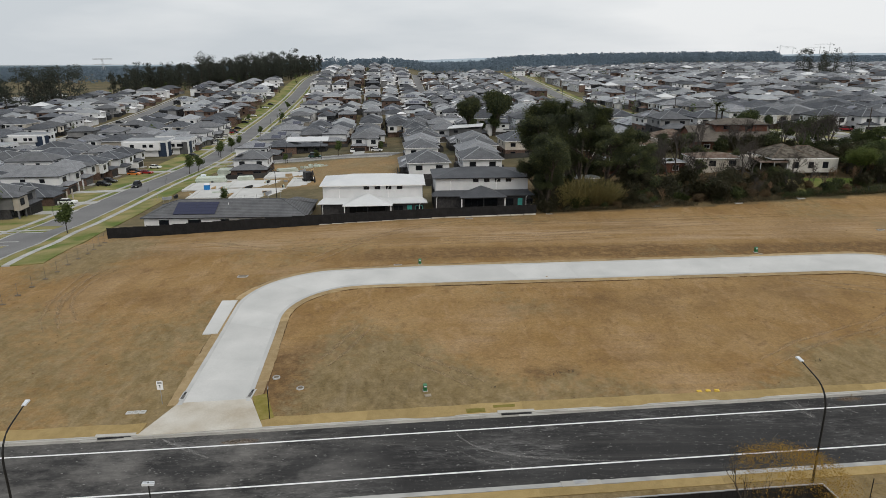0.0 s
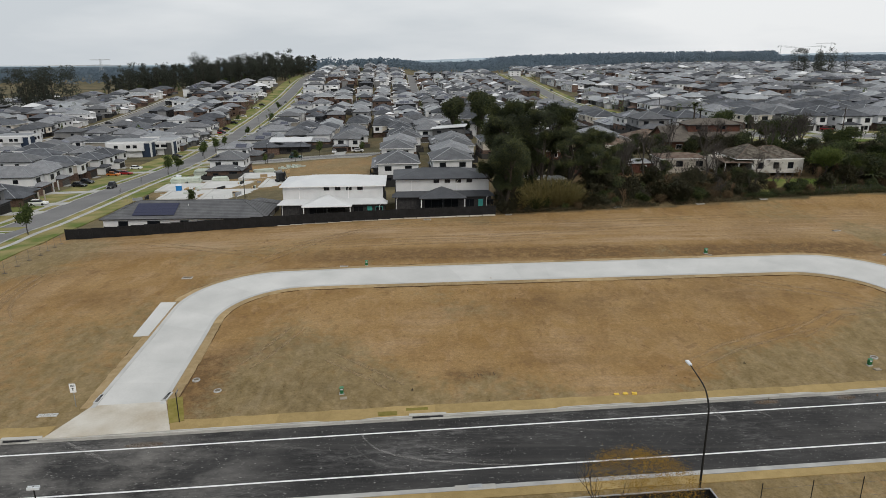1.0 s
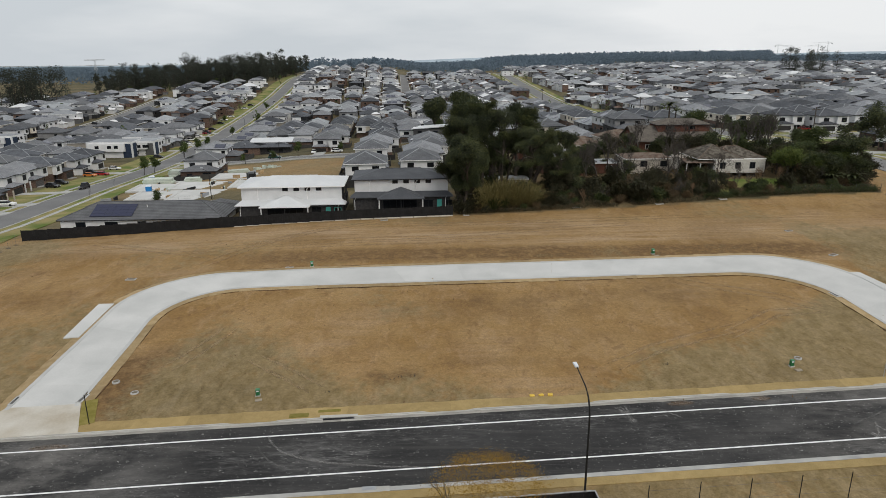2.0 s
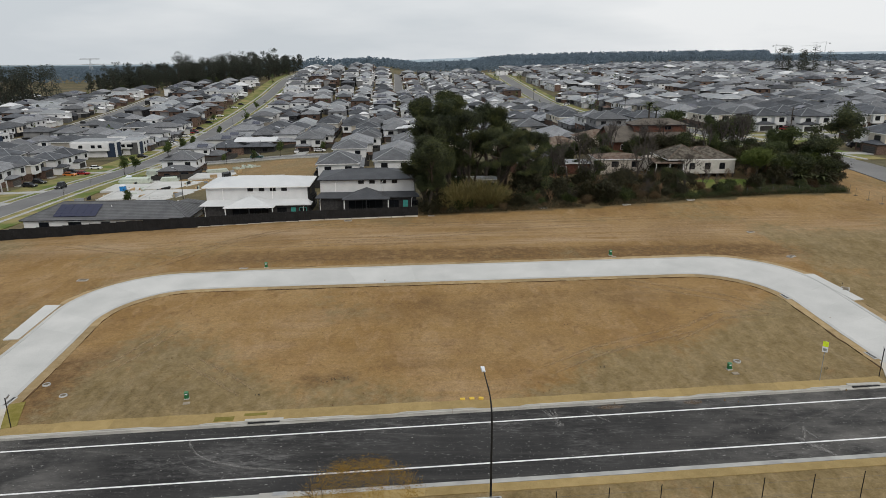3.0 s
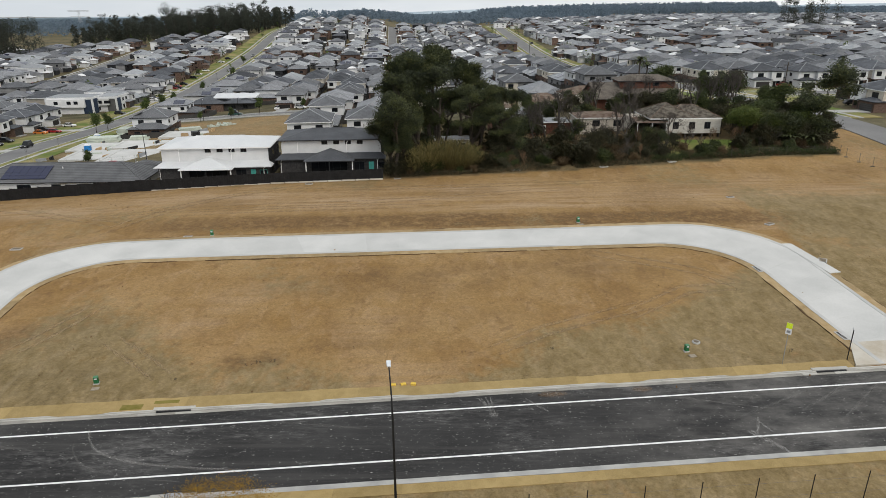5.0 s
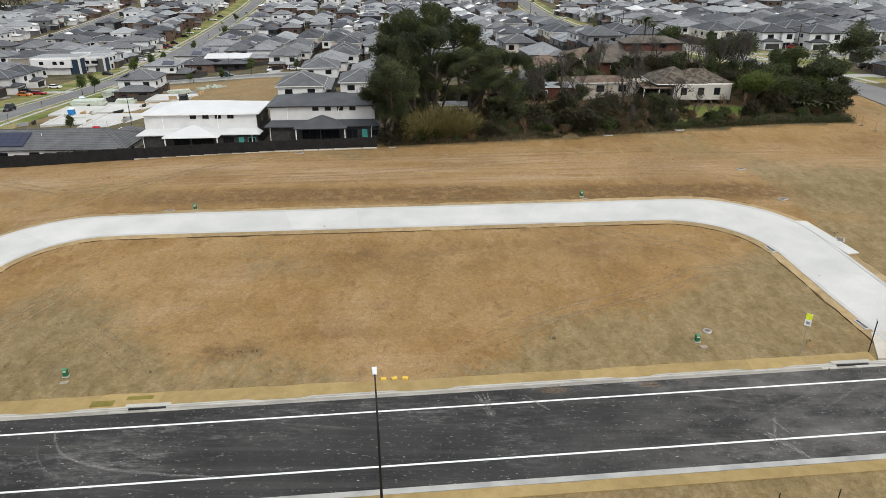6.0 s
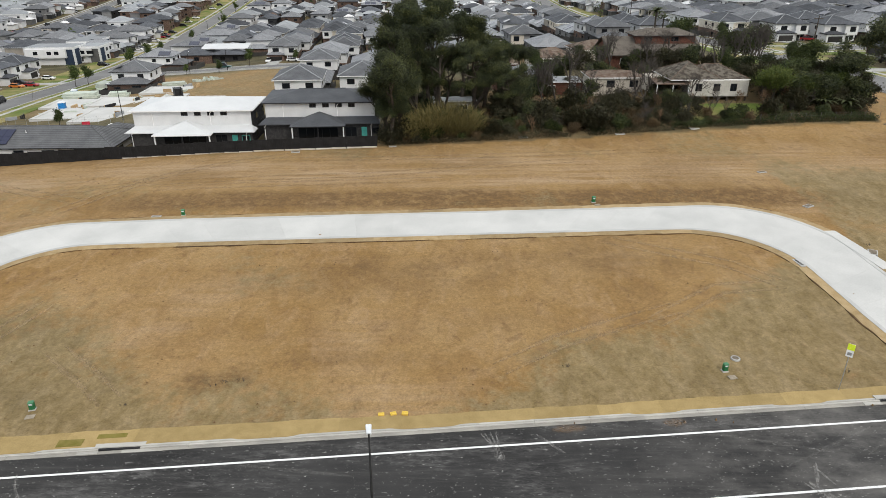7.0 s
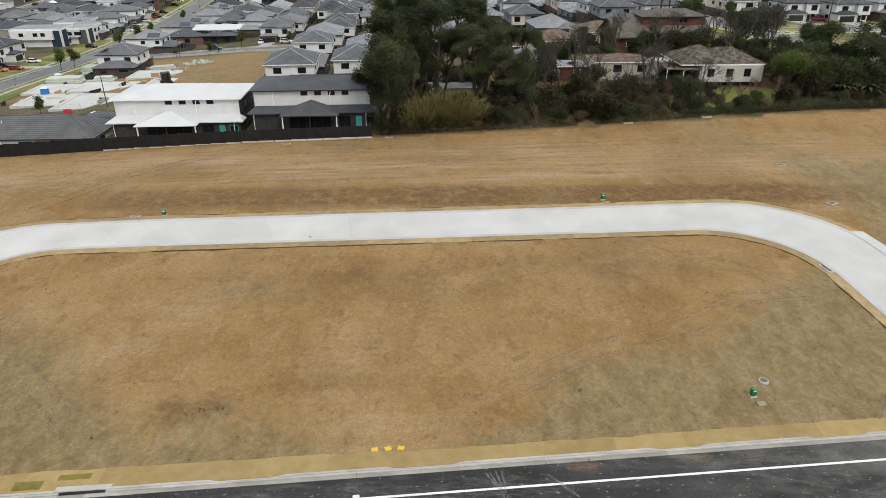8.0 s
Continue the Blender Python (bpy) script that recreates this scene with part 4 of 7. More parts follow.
    return ob


def slab_door(root, name, x, y, z0, w, h, face, mat):
    turn = {"f": 0, "r": 90, "b": 180, "l": 270}[face]
    b = Build()
    b.box(-w / 2, w / 2, -0.05, 0.02, 0, h)
    ob = part(name, b, mat, root)
    ob.matrix_basis = pose(x, y, z0, 0, 0, turn)
    return ob


def solar(root, x0, x1, y0, z0, rows, slope, cols):
    """Solar panels laid on a roof face that rises to the back at the given slope."""
    w, h = (x1 - x0) / cols, 1.0
    for r in range(rows):
        for c in range(cols):
            b = Build()
            xa, xb = x0 + c * w + 0.02, x0 + (c + 1) * w - 0.02
            ya, yb = y0 + r * h + 0.02, y0 + (r + 1) * h - 0.02
            za, zb = z0 + (ya - y0) * slope + 0.08, z0 + (yb - y0) * slope + 0.08
            b.mesh8([(xa, ya, za), (xb, ya, za), (xb, yb, zb), (xa, yb, zb), (xa, ya, za + 0.05), (xb, ya, za + 0.05), (xb, yb, zb + 0.05), (xa, yb, zb + 0.05)])
            part("solar_panel", b, SOLAR, root)


def house(label, w, d, storeys, lower, upper, roof, style=0, lite=False, at=None, group="houses along the streets", flat=False):
    """A suburban house facing -y, its middle at the origin on the ground."""
    root = thing("house", label, "house", group, at)
    x0, x1, y0, y1 = -w / 2, w / 2, -d / 2, d / 2
    z1 = 2.75
    b = Build()
    b.box(x0, x1, y0, y1, -2.2, z1)
    gx0, gx1 = (x0, x0 + 6.0) if style % 2 == 0 else (x1 - 6.0, x1)
    b.box(gx0, gx1, y0 - 2.0, y0 + 0.01, -2.2, z1)
    part("wall", b, lower, root)
    if flat:
        b = Build()
        b.box(x0 - 0.1, x1 + 0.1, y0 + 0.8, y1, z1 + 0.005, 6.4)
        b.box(gx0 - 0.1, gx1 + 0.4, y0 - 1.6, y0 + 0.8, z1 + 0.005, 6.9)
        part("upper_wall", b, upper, root)
        b = Build()
        b.box(x0 - 0.2, x1 + 0.2, y0 + 0.7, y1 + 0.1, 6.405, 6.6)
        b.box(x0, x0 + 0.2, y0 + 0.8, y1, 6.6, 6.9)
        part("roof", b, [roof, roof], root)
        uy = y0 + 0.8
    elif storeys == 2:
        ux0, ux1, uy0, uy1 = x0 + 0.06, x1 - 0.06, y0 - (0.0 if style != 3 else 1.0), y1 - (4.5 if style > 1 else 0.06)
        b = Build()
        b.hip(gx0, gx1, y0 - 2.0, y0 + 1.6, z1, 0.36, 0.4, 0.18)
        part("porch_roof", b, [roof, TRIM_DARK], root)
        if style > 1:
            b = Build()
            b.hip(x0, x1, y1 - 7.0, y1, z1, 0.36, 0.45, 0.18)
            part("lower_roof", b, [roof, TRIM_DARK], root)
        bay = (x1 - 4.6, x1 - 0.2) if style % 2 == 0 else (x0 + 0.2, x0 + 4.6)
        b = Build()
        b.box(ux0, ux1, uy0, uy1, z1 + 0.02, 5.55)
        part("upper_wall", b, upper, root)
        b = Build()
        b.box(bay[0], bay[1], uy0 - 1.2, uy0 - 0.01, z1 - 0.3, 5.55)
        part("bay_wall", b, WALL_CREAM if upper is WALL_GREY else WALL_WHITE if upper is WALL_CREAM else upper, root)
        b = Build()
        b.hip(ux0, ux1, uy0, uy1, 5.55, 0.42, 0.55, 0.2)
        b.hip(bay[0], bay[1], uy0 - 1.2, uy0 + 3.0, 5.56, 0.42, 0.4, 0.2)
        part("roof", b, [roof, TRIM_WHITE if style == 1 else TRIM_DARK], root)
        if not lite:
            b = Build()
            b.caps(ux0, ux1, uy0, uy1, 5.55, 0.42, 0.55, 0.2)
            part("ridge_tiles", b, ROOF_LIGHT, root)
        uy = uy0
    else:
        b = Build()
        b.hip(x0, x1, y0, y1, z1, 0.42, 0.55, 0.2)
        b.hip(gx0, gx1, y0 - 2.0, y0 + 3.0, z1 + 0.01, 0.42, 0.5, 0.2)
        part("roof", b, [roof, TRIM_DARK], root)
        if not lite:
            b = Build()
            b.caps(x0, x1, y0, y1, z1, 0.42, 0.55, 0.2)
            part("ridge_tiles", b, ROOF_LIGHT, root)
        uy = y0
    if label.startswith("single") and not flat or style == 2:
        over, top, ry0 = 0.55, (5.75 if storeys == 2 else 2.95), (-1.5 if storeys == 2 else -2.0)
        ex1 = (x1 - 0.06 if storeys == 2 else x1) + over
        b = Build()
        za, zb = top + 0.8 * 0.42 + 0.08, top + 3.4 * 0.42 + 0.08
        b.mesh8([(ex1 - 0.8, ry0, za), (ex1 - 0.8, ry0 + 4.2, za), (ex1 - 3.4, ry0 + 4.2, zb), (ex1 - 3.4, ry0, zb), (ex1 - 0.8, ry0, za + 0.06), (ex1 - 0.8, ry0 + 4.2, za + 0.06), (ex1 - 3.4, ry0 + 4.2, zb + 0.06), (ex1 - 3.4, ry0, zb + 0.06)])
        part("solar_panel", b, SOLAR_PALE, root, "glossy dark solar panel")
    gm = (gx0 + gx1) / 2
    slab_door(root, "garage_door", gm, y0 - 2.0, 0, 4.8, 2.2, "f", GARAGE)
    ex = x1 - 2.0 if style % 2 == 0 else x0 + 2.0
    if not lite:
        slab_door(root, "door", ex - (0.6 if style % 2 == 0 else -0.6), y0, 0, 1.0, 2.1, "f", TRIM_DARK)
        window(root, ex + (0.8 if style % 2 == 0 else -0.8), y0, 1.5, 1.2, 1.3, "f")
        for yy in (-d / 4, d / 5):
            window(root, x0, yy, 1.5, 1.5, 1.1, "l")
            window(root, x1, yy, 1.5, 1.5, 1.1, "r")
        window(root, -w / 4, y1, 1.4, 2.4, 1.9, "b", split=3)
        window(root, w / 4, y1, 1.5, 1.6, 1.1, "b")
        if style in (0, 3):
            for xx in (ex - 1.6, ex + 1.6):
                p = Build()
                p.box(xx - 0.15, xx + 0.15, y0 - 1.9, y0 - 1.6, -0.6, z1)
                part("porch_post", p, upper, root)
    if storeys == 2 or flat:
        ux = w / 2 - (0.06 if not flat else -0.1)
        fy = y0 - 1.6 if flat else uy
        window(root, gm, fy, 4.3, 2.2, 1.4, "f", TRIM_WHITE if style == 2 else TRIM_DARK, plain=lite)
        window(root, ex, uy - (1.2 if storeys == 2 and not flat else 0.0), 4.3, 1.8, 1.5, "f", plain=lite)
        if not lite:
            for yy in (-d / 5, d / 8):
                window(root, -ux, yy, 4.4, 1.3, 1.0, "l")
                window(root, ux, yy, 4.4, 1.3, 1.0, "r")
            yb = y1 if flat else uy1
            for xx in (-w / 4, w / 4):
                window(root, xx, yb, 4.4, 1.6, 1.1, "b")
        else:
            window(root, -ux, 0, 4.4, 1.4, 1.0, "l", plain=True)
            window(root, ux, 0, 4.4, 1.4, 1.0, "r", plain=True)
    elif lite:
        window(root, ex, y0, 1.5, 2.0, 1.4, "f", plain=True)
        window(root, x0, 0, 1.5, 1.6, 1.1, "l", plain=True)
        window(root, x1, 0, 1.5, 1.6, 1.1, "r", plain=True)
    return root


def place(x, y, face=0.0, up=0.0):
    """A pose on the terrain; face: degrees turned from looking at the camera's side."""
    return pose(x, y, height(x, y) + up, 0, 0, 5.5 + face)


KINDS = [
    ("two-storey house with white upper walls and grey hip roof", 11.0, 16.5, 2, WALL_BROWN, WALL_WHITE, ROOF_MID, 0),
    ("single-storey brick house with charcoal hip roof", 12.2, 16.5, 1, WALL_BROWN, WALL_CREAM, ROOF_DARK, 0),
    ("two-storey brick house with charcoal hip roof", 11.0, 15.5, 2, WALL_BROWN, WALL_CREAM, ROOF_DARK, 1),
    ("single-storey grey house with grey hip roof", 12.2, 16, 1, WALL_GREY, WALL_WHITE, ROOF_MID, 1),
    ("two-storey white rendered house with charcoal roof", 11.0, 15, 2, WALL_WHITE, WALL_WHITE, ROOF_DARK, 2),
    ("single-storey house with pale metal roof", 12.2, 17, 1, WALL_GREY, WALL_WHITE, ROOF_LIGHT, 3),
    ("two-storey charcoal and grey house with grey hip roof", 11.0, 16, 2, WALL_DARK, WALL_GREY, ROOF_SHADE, 3),
    ("two-storey brick and white house with grey hip roof", 11.0, 15.5, 2, WALL_BROWN, WALL_WHITE, ROOF_MID, 2),
    ("large two-storey house with white and dark walls, grey tiled hip roof", 12.0, 14, 2, WALL_DARK, WALL_WHITE, ROOF_SHADE, 3),
    ("two-storey house with white upper walls and slate grey hip roof", 10.4, 12.6, 2, WALL_DARK, WALL_WHITE, ROOF_SHADE, 1),
]
rng = random.Random(4)
protos = {}
near_spots, far_spots = [], []

# hand-placed houses
PLACED = [
    # x, y, turn, kind
    (-4.2, 173.5, 180, 9), (-8.0, 238, 180, 0), (-33.5, 283, 0, 0), (-63.5, 217, 180, 7),
    (9.8, 178, 180, 9), (-6.5, 191.5, 180, 3), (10.0, 200, 180, 0), (12, 222, 180, 9), (-7.5, 217, 180, 9), (11, 243, 180, 0), (-7, 262, 180, 9), (-10, 284, 180, 2), (8.5, 268, 180, 3), (-12, 305, 180, 3), (-14, 326, 0, 2), (-13, 347, 180, 6), (1, 326, 0, 1), (26, 234, 180, 2), (29, 256, 180, 1),
    (-113, 173, 90, 1), (-121, 194, 90, 0), (-125, 212, 90, 7), (-127, 229, 90, 2), (-128, 246, 90, 4), (-131, 263, 90, 4),
    (-150, 240, 90, 0), (-147, 222, 90, 3), (-143, 204, 90, 1), (-138, 187, 90, 1), (-134, 169, 90, 3), (-110, 154, 90, 6), (-152, 258, 90, 2), (-155, 276, 90, 6), (-153, 292, 90, 1),
    (150, 186, -90, 2), (160, 207, -90, 1), (170, 188, -90, 6),
    (128, 264, 0, 2), (143, 254, 0, 4), (157, 250, 0, 4), (172, 254, 0, 0), (187, 258, 0, 2), (128, 296, 180, 0), (88, 288, 90, 3), (161, 276, 0, 4), (146, 280, 180, 0),
    (62, 232, 0, 3), (44, 238, 0, 1), (36, 262, 0, 5), (56, 262, 0, 6),
]


def free(x, y, gap=10.5):
    for a, c in near_spots:
        if abs(a - x) < 26 and math.hypot(a - x, c - y) < gap:
            return False
    return True


def clear_of(line, x, y, dist):
    p = Vector((x, y))
    for a, c in zip(line, line[1:]):
        d = c - a
        t = min(max((p - a).dot(d) / d.length_squared, 0), 1)
        if (p - a - d * t).length < dist:
            return False
    return True


for x, y in ((-130, 283), (-126, 291), (-58, 296), (-72, 296), (-62, 284), (-50, 286), (-46, 298), (-74, 284), (-40, 272), (-124, 306), (-148, 306), (-136, 306), (9, 297), (4, 352), (23, 305), (-196, 286), (-204, 328)):
    near_spots.append((x, y))
ROADS = (STREET_W, STREET_M, STREET_E, STREET_CROSS, STREET_FW, STREET_E2, STREET_CORNER)


def put_house(k, lite, m):
    """The first house of a kind is built, the others are copied from it."""
    if (k, lite) in protos:
        return copy_thing(protos[k, lite], m)
    label, w, d, s, lo, hi, rf, st = KINDS[k]
    protos[k, lite] = house(label, w, d, s, lo, hi, rf, st, lite, m)
    return protos[k, lite]


homes = []


def reach_of(x, y, turn, start):
    """How far a driveway runs from the house's middle to the next street."""
    a = radians(turn + 5.5)
    d = Vector((math.sin(a), -math.cos(a)))
    for k in range(int(start), 27):
        p = Vector((x, y)) + d * k
        if not all(clear_of(r, p.x, p.y, 4.9) for r in ROADS):
            return float(k)
    return start + 2.0


for x, y, turn, k in PLACED:
    near_spots.append((x, y))
    put_house(k, False, place(x, y, turn))
    homes.append((x, y, turn, k, reach_of(x, y, turn, 9)))

# rows of houses along the streets
ROW_LIST = []
for su, s0, s1 in ((-72, 130, 790), (42, 300, 840), (152, 230, 860), (-172, 190, 680), (252, 215, 860), (352, 240, 900), (440, 280, 960), (-262, 250, 640), (-356, 330, 600), (540, 330, 1000)):
    east = 24.0 if su == -72 else 16.5
    for du, turn in ((-25.5 if su == -72 else -16.5, 90), (east, -90), (-42 if su == -72 else -33, 0), (-56 if su == -72 else -47, 180), (33 if su != -72 else 39, 0), (47 if su != -72 else 52, 180)):
        ROW_LIST.append((su + du, turn, s0, s1, abs(du)))
ROW_LIST += [(30, 0, 300, 580, 30), (43, 180, 310, 580, 30)]
spots = []
for u, turn, s0, s1, du in ROW_LIST:
    v = s0 + rng.uniform(0, 10)
    while v < s1:
        uu = u + (rng.uniform(-1.6, 1.6) if du > 26 else rng.uniform(-1.5, 1.5))
        x = SIDE.x * uu + AHEAD.x * v
        y = SIDE.y * uu + AHEAD.y * v
        spots.append((y, x, turn, rng.choice((0, 1, 2, 3, 4, 5, 6, 7, 7, 6, 1, 2)), rng.uniform(-2, 2), du - 4.4 if du < 26 else 11.0))
        v += rng.uniform(12.4, 14.0) if du < 26 else rng.uniform(15.5, 18)
spots.sort()


def allowed(x, y):
    if abs(x - 20) > 0.66 * y + 45:
        return False
    if x > 14 and x < 118 and y < 215:
        return False
    if x > 14 and x < 75 and y < 280:
        return False
    if -85 < x < 20 and y < 262:
        return False
    if x < -150 and y > 650 + 0.3 * (x + 150):
        return False
    if x < -135 and y > 640:
        return False
    if x >= 118 and y < 150:
        return False
    return True


count = 0
for y, x, turn, k, wob, reach in spots:
    if not allowed(x, y) or not free(x, y, 11.2):
        continue
    if not all(clear_of(r, x, y, {id(STREET_CROSS): 9.0, id(STREET_E): 18.0, id(STREET_W): 15.0}.get(id(r), 12.5)) for r in ROADS):
        continue
    near_spots.append((x, y))
    if count < 200:
        put_house(k, y > 300, place(x, y, turn + wob))
        homes.append((x, y, turn, k, reach_of(x, y, turn, 9)))
        count += 1
    else:
        far_spots.append((x, y, turn + wob, k))

# farther houses, too many to count, in one piece
def far_houses():
    mats = [WALL_GREY, WALL_WHITE, WALL_BROWN, ROOF_MID, TRIM_DARK, ROOF_DARK, TRIM_DARK, ROOF_LIGHT, TRIM_WHITE, GLASS, ROOF_WHITE, TRIM_WHITE, SOLAR_PALE]
    b = Build()
    r = random.Random(9)
    extra = []
    for _ in range(700):
        x, y = r.uniform(60, 900), r.uniform(800, 1060)
        if abs(x - 20) < 0.66 * y + 45 and x > 0.05 * y + 60:
            extra.append((round(x / 23) * 23 + r.uniform(-2, 2), round(y / 15) * 15 + r.uniform(-2, 2), r.choice((90, -90)), r.randrange(8)))
    for x, y, turn, k in far_spots + extra:
        if r.random() < 0.05:
            continue
        label, w, d, s, lo, hi, rf, st = KINDS[k]
        m = place(x, y, turn + r.choice((0, 0, 0, 0, 90, 180)) + r.uniform(-3, 3))
        i = len(b.v)
        w, d = w * r.uniform(0.86, 1.06), d * r.uniform(0.74, 0.98)
        top = 5.8 if s == 2 else 2.9
        b.box(-w / 2, w / 2, -d / 2, d / 2, -2.0, top, r.choice((0, 4, 1, 1, 1, 2, 2)))
        b.hip(-w / 2, w / 2, -d / 2, d / 2, top + 0.01, 0.42, 0.5, 0.2, r.choice((3, 3, 3, 3, 3, 5, 5, 5, 7, 7, 7, 7, 5, 3)) if r.random() < 0.97 else 10)
        tile = b.k[-10]
        gx = -w / 2 + 2.9 if k % 2 else w / 2 - 2.9
        b.box(gx - 2.9, gx + 2.9, -d / 2 - 3.2, -d / 2 - 0.01, -2.0, 2.7, r.choice((0, 1, 2, 4)))
        b.hip(gx - 2.9, gx + 2.9, -d / 2 - 3.2, -d / 2 + (1.5 if s == 2 else 3.5), 2.71, 0.42, 0.45, 0.2, tile)
        if s == 2 and k % 3:
            b.hip(-gx - 2.6, -gx + 2.6, -d / 2 - 1.3, -d / 2 + 3.0, top + 0.02, 0.42, 0.4, 0.2, tile)
            b.box(-gx - 2.6, -gx + 2.6, -d / 2 - 1.3, -d / 2 - 0.02, 0, top, r.choice((0, 1, 1, 2)))
        if s == 2 and k % 4 == 1:
            b.box(-w / 2 + 0.4, w / 2 - 0.8, d / 2 + 0.01, d / 2 + 4.0, -2.0, 2.6, 2)
            b.hip(-w / 2 + 0.4, w / 2 - 0.8, d / 2 - 2.0, d / 2 + 4.0, 2.61, 0.34, 0.45, 0.2, tile)
        if r.random() < 0.4:
            side, over = r.choice((-1, 1)), 0.5
            for q in range(r.choice((1, 2))):
                y0, y1, u0, u1 = -d / 2 + 4.5 + 3.6 * q, -d / 2 + 7.8 + 3.6 * q, 0.9, 3.9
                e = [(side * (w / 2 + over - u), yy, top + 0.3 + u * 0.42) for u, yy in ((u0, y0), (u0, y1), (u1, y1), (u1, y0))]
                e = e if side > 0 else e[::-1]
                b.mesh8(e + [(px, py, pz + 0.07) for px, py, pz in e], 12)
        for xx in (-w / 4, w / 4):
            for zz in ((1.5, 4.3) if s == 2 else (1.5,)):
                for yy in (-d / 2 - 0.03, d / 2 - 0.03):
                    b.box(xx - 0.9, xx + 0.9, yy, yy + 0.06, zz - 0.6, zz + 0.6, 9)
        for yy in (-d / 4, d / 4):
            for zz in ((1.5, 4.3) if s == 2 else (1.5,)):
                for xx in (-w / 2 - 0.03, w / 2 - 0.03):
                    b.box(xx, xx + 0.06, yy - 0.7, yy + 0.7, zz - 0.5, zz + 0.5, 9)
        b.v[i:] = [tuple(m @ Vector(p)) for p in b.v[i:]]
    single("far_houses", b, mats, "distant rows of grey-roofed suburban houses", "houses", kind="stuff")


far_houses()


def lots():
    """Driveways and boundary fences round the houses of the nearer rows."""
    drive, fence = Build(), Build()
    for x, y, turn, k, reach in homes:
        w, d, st = KINDS[k][1], KINDS[k][2], KINDS[k][7]
        m = place(x, y, turn)
        gm = (-w / 2 + 3.0) if st % 2 == 0 else (w / 2 - 3.0)
        ends = []
        for xx in (gm - 2.3, gm + 2.3):
            a, c = m @ Vector((xx, -d / 2 - 2.0, 0)), m @ Vector((xx, -reach, 0))
            ends.append([Vector((a.x, a.y)) * (1 - t / 3) + Vector((c.x, c.y)) * (t / 3) for t in range(4)])
        strip(drive, ends[1], ends[0], 0.23, 0.4)
        back, side = d / 2 + 4.0, w / 2 + 0.9
        for p, q in (((-side, -d / 4), (-side, back)), ((-side, back), (side, back)), ((side, back), (side, -d / 4))):
            for t in range(3):
                a = m @ Vector((p[0] + (q[0] - p[0]) * t / 3, p[1] + (q[1] - p[1]) * t / 3, 0))
                c = m @ Vector((p[0] + (q[0] - p[0]) * (t + 1) / 3, p[1] + (q[1] - p[1]) * (t + 1) / 3, 0))
                z = min(height(a.x, a.y), height(c.x, c.y))
                e = (c - a).normalized()
                g = Vector((-e.y, e.x, 0)) * 0.04
                fence.mesh8([((a - g).x, (a - g).y, z - 0.3), ((c - g).x, (c - g).y, z - 0.3), ((c + g).x, (c + g).y, z - 0.3), ((a + g).x, (a + g).y, z - 0.3),
                             ((a - g).x, (a - g).y, z + 1.8), ((c - g).x, (c - g).y, z + 1.8), ((c + g).x, (c + g).y, z + 1.8), ((a + g).x, (a + g).y, z + 1.8)])
    single("pavement_driveways", drive, KERB, "pale concrete driveways in front of the houses", "driveways", kind="structure")
    single("lot_fences", fence, WALL_GREY_FENCE, "grey steel fences between the house lots", "fences", kind="stuff")


WALL_GREY_FENCE = material("grey_steel_fence", (0.03, 0.03, 0.03), (0.065, 0.063, 0.06), 0.05, 0.7, 0.1, 20, contrast=2)
lots()

# ---- trees ----


def rand_unit(r):
    while True:
        p = Vector((r.uniform(-1, 1), r.uniform(-1, 1), r.uniform(-1, 1)))
        if 0.05 < p.length < 1:
            return p


def leaf(b, c, r, size, mat=0, slim=0.42):
    a = rand_unit(r).normalized()
    n = a.orthogonal().normalized()
    q = a.cross(n)
    s = size * r.uniform(0.6, 1.3)
    c = Vector(c)
    b.poly([tuple(c - a * s), tuple(c + n * s * slim), tuple(c + a * s), tuple(c - n * s * slim + q * s * 0.2)], mat)


def grow(b, r, p, d, length, rad, depth, tips, spread=0.6, up=0.25, kids=(2, 4), sides=5, shrink=0.68):
    """Branches, each with its own bend, down to twigs."""
    pts, radii = [Vector(p)], [rad]
    n = 3
    for k in range(n):
        d = (d + rand_unit(r) * 0.22 + Vector((0, 0, up * 0.25))).normalized()
        pts.append(pts[-1] + d * length / n)
        radii.append(rad * (1 - 0.42 * (k + 1) / n))
    b.path(pts, radii, sides)
    if depth == 0:
        tips.append(pts[-1])
        tips.append(pts[-2])
        return
    for k in range(r.randint(*kids)):
        at = pts[r.choice((1, 2, 3, 3)) if depth < 3 else r.choice((2, 3, 3))]
        nd = (d * 0.75 + rand_unit(r) * spread + Vector((0, 0, up))).normalized()
        grow(b, r, at, nd, length * shrink * r.uniform(0.8, 1.15), rad * 0.58, depth - 1, tips, spread, up, kids, max(3, sides - 1), shrink)


def tree(name, label, seed, tall, leaf_mat, clump=1.1, per=60, size=0.28, depth=3, spread=0.75, up=0.25, trunk=0.3, bark=BARK, first=0.3, kids=(2, 4), category="tree", group=""):
    """A tree: tapered trunk with limbs, and a crown of leaf clumps at the twigs."""
    r = random.Random(seed)
    root = thing(name, label, category, group)
    b, tips = Build(), []
    grow(b, r, (0, 0, -0.4), Vector((r.uniform(-0.1, 0.1), r.uniform(-0.1, 0.1), 1)), tall * first + 0.4, trunk, depth, tips, spread, up, kids, 7)
    high = max(t.z for t in tips)
    k = tall / (high + clump * 0.6)
    b.v = [(x * k, y * k, z * k if z > 0 else z) for x, y, z in b.v]
    tips = [t * k for t in tips]
    part("trunk", b, bark, root)
    if leaf_mat:
        c = Build()
        for t in tips:
            q, tone = clump * r.uniform(0.6, 1.25), r.choice((0, 0, 1, 2))
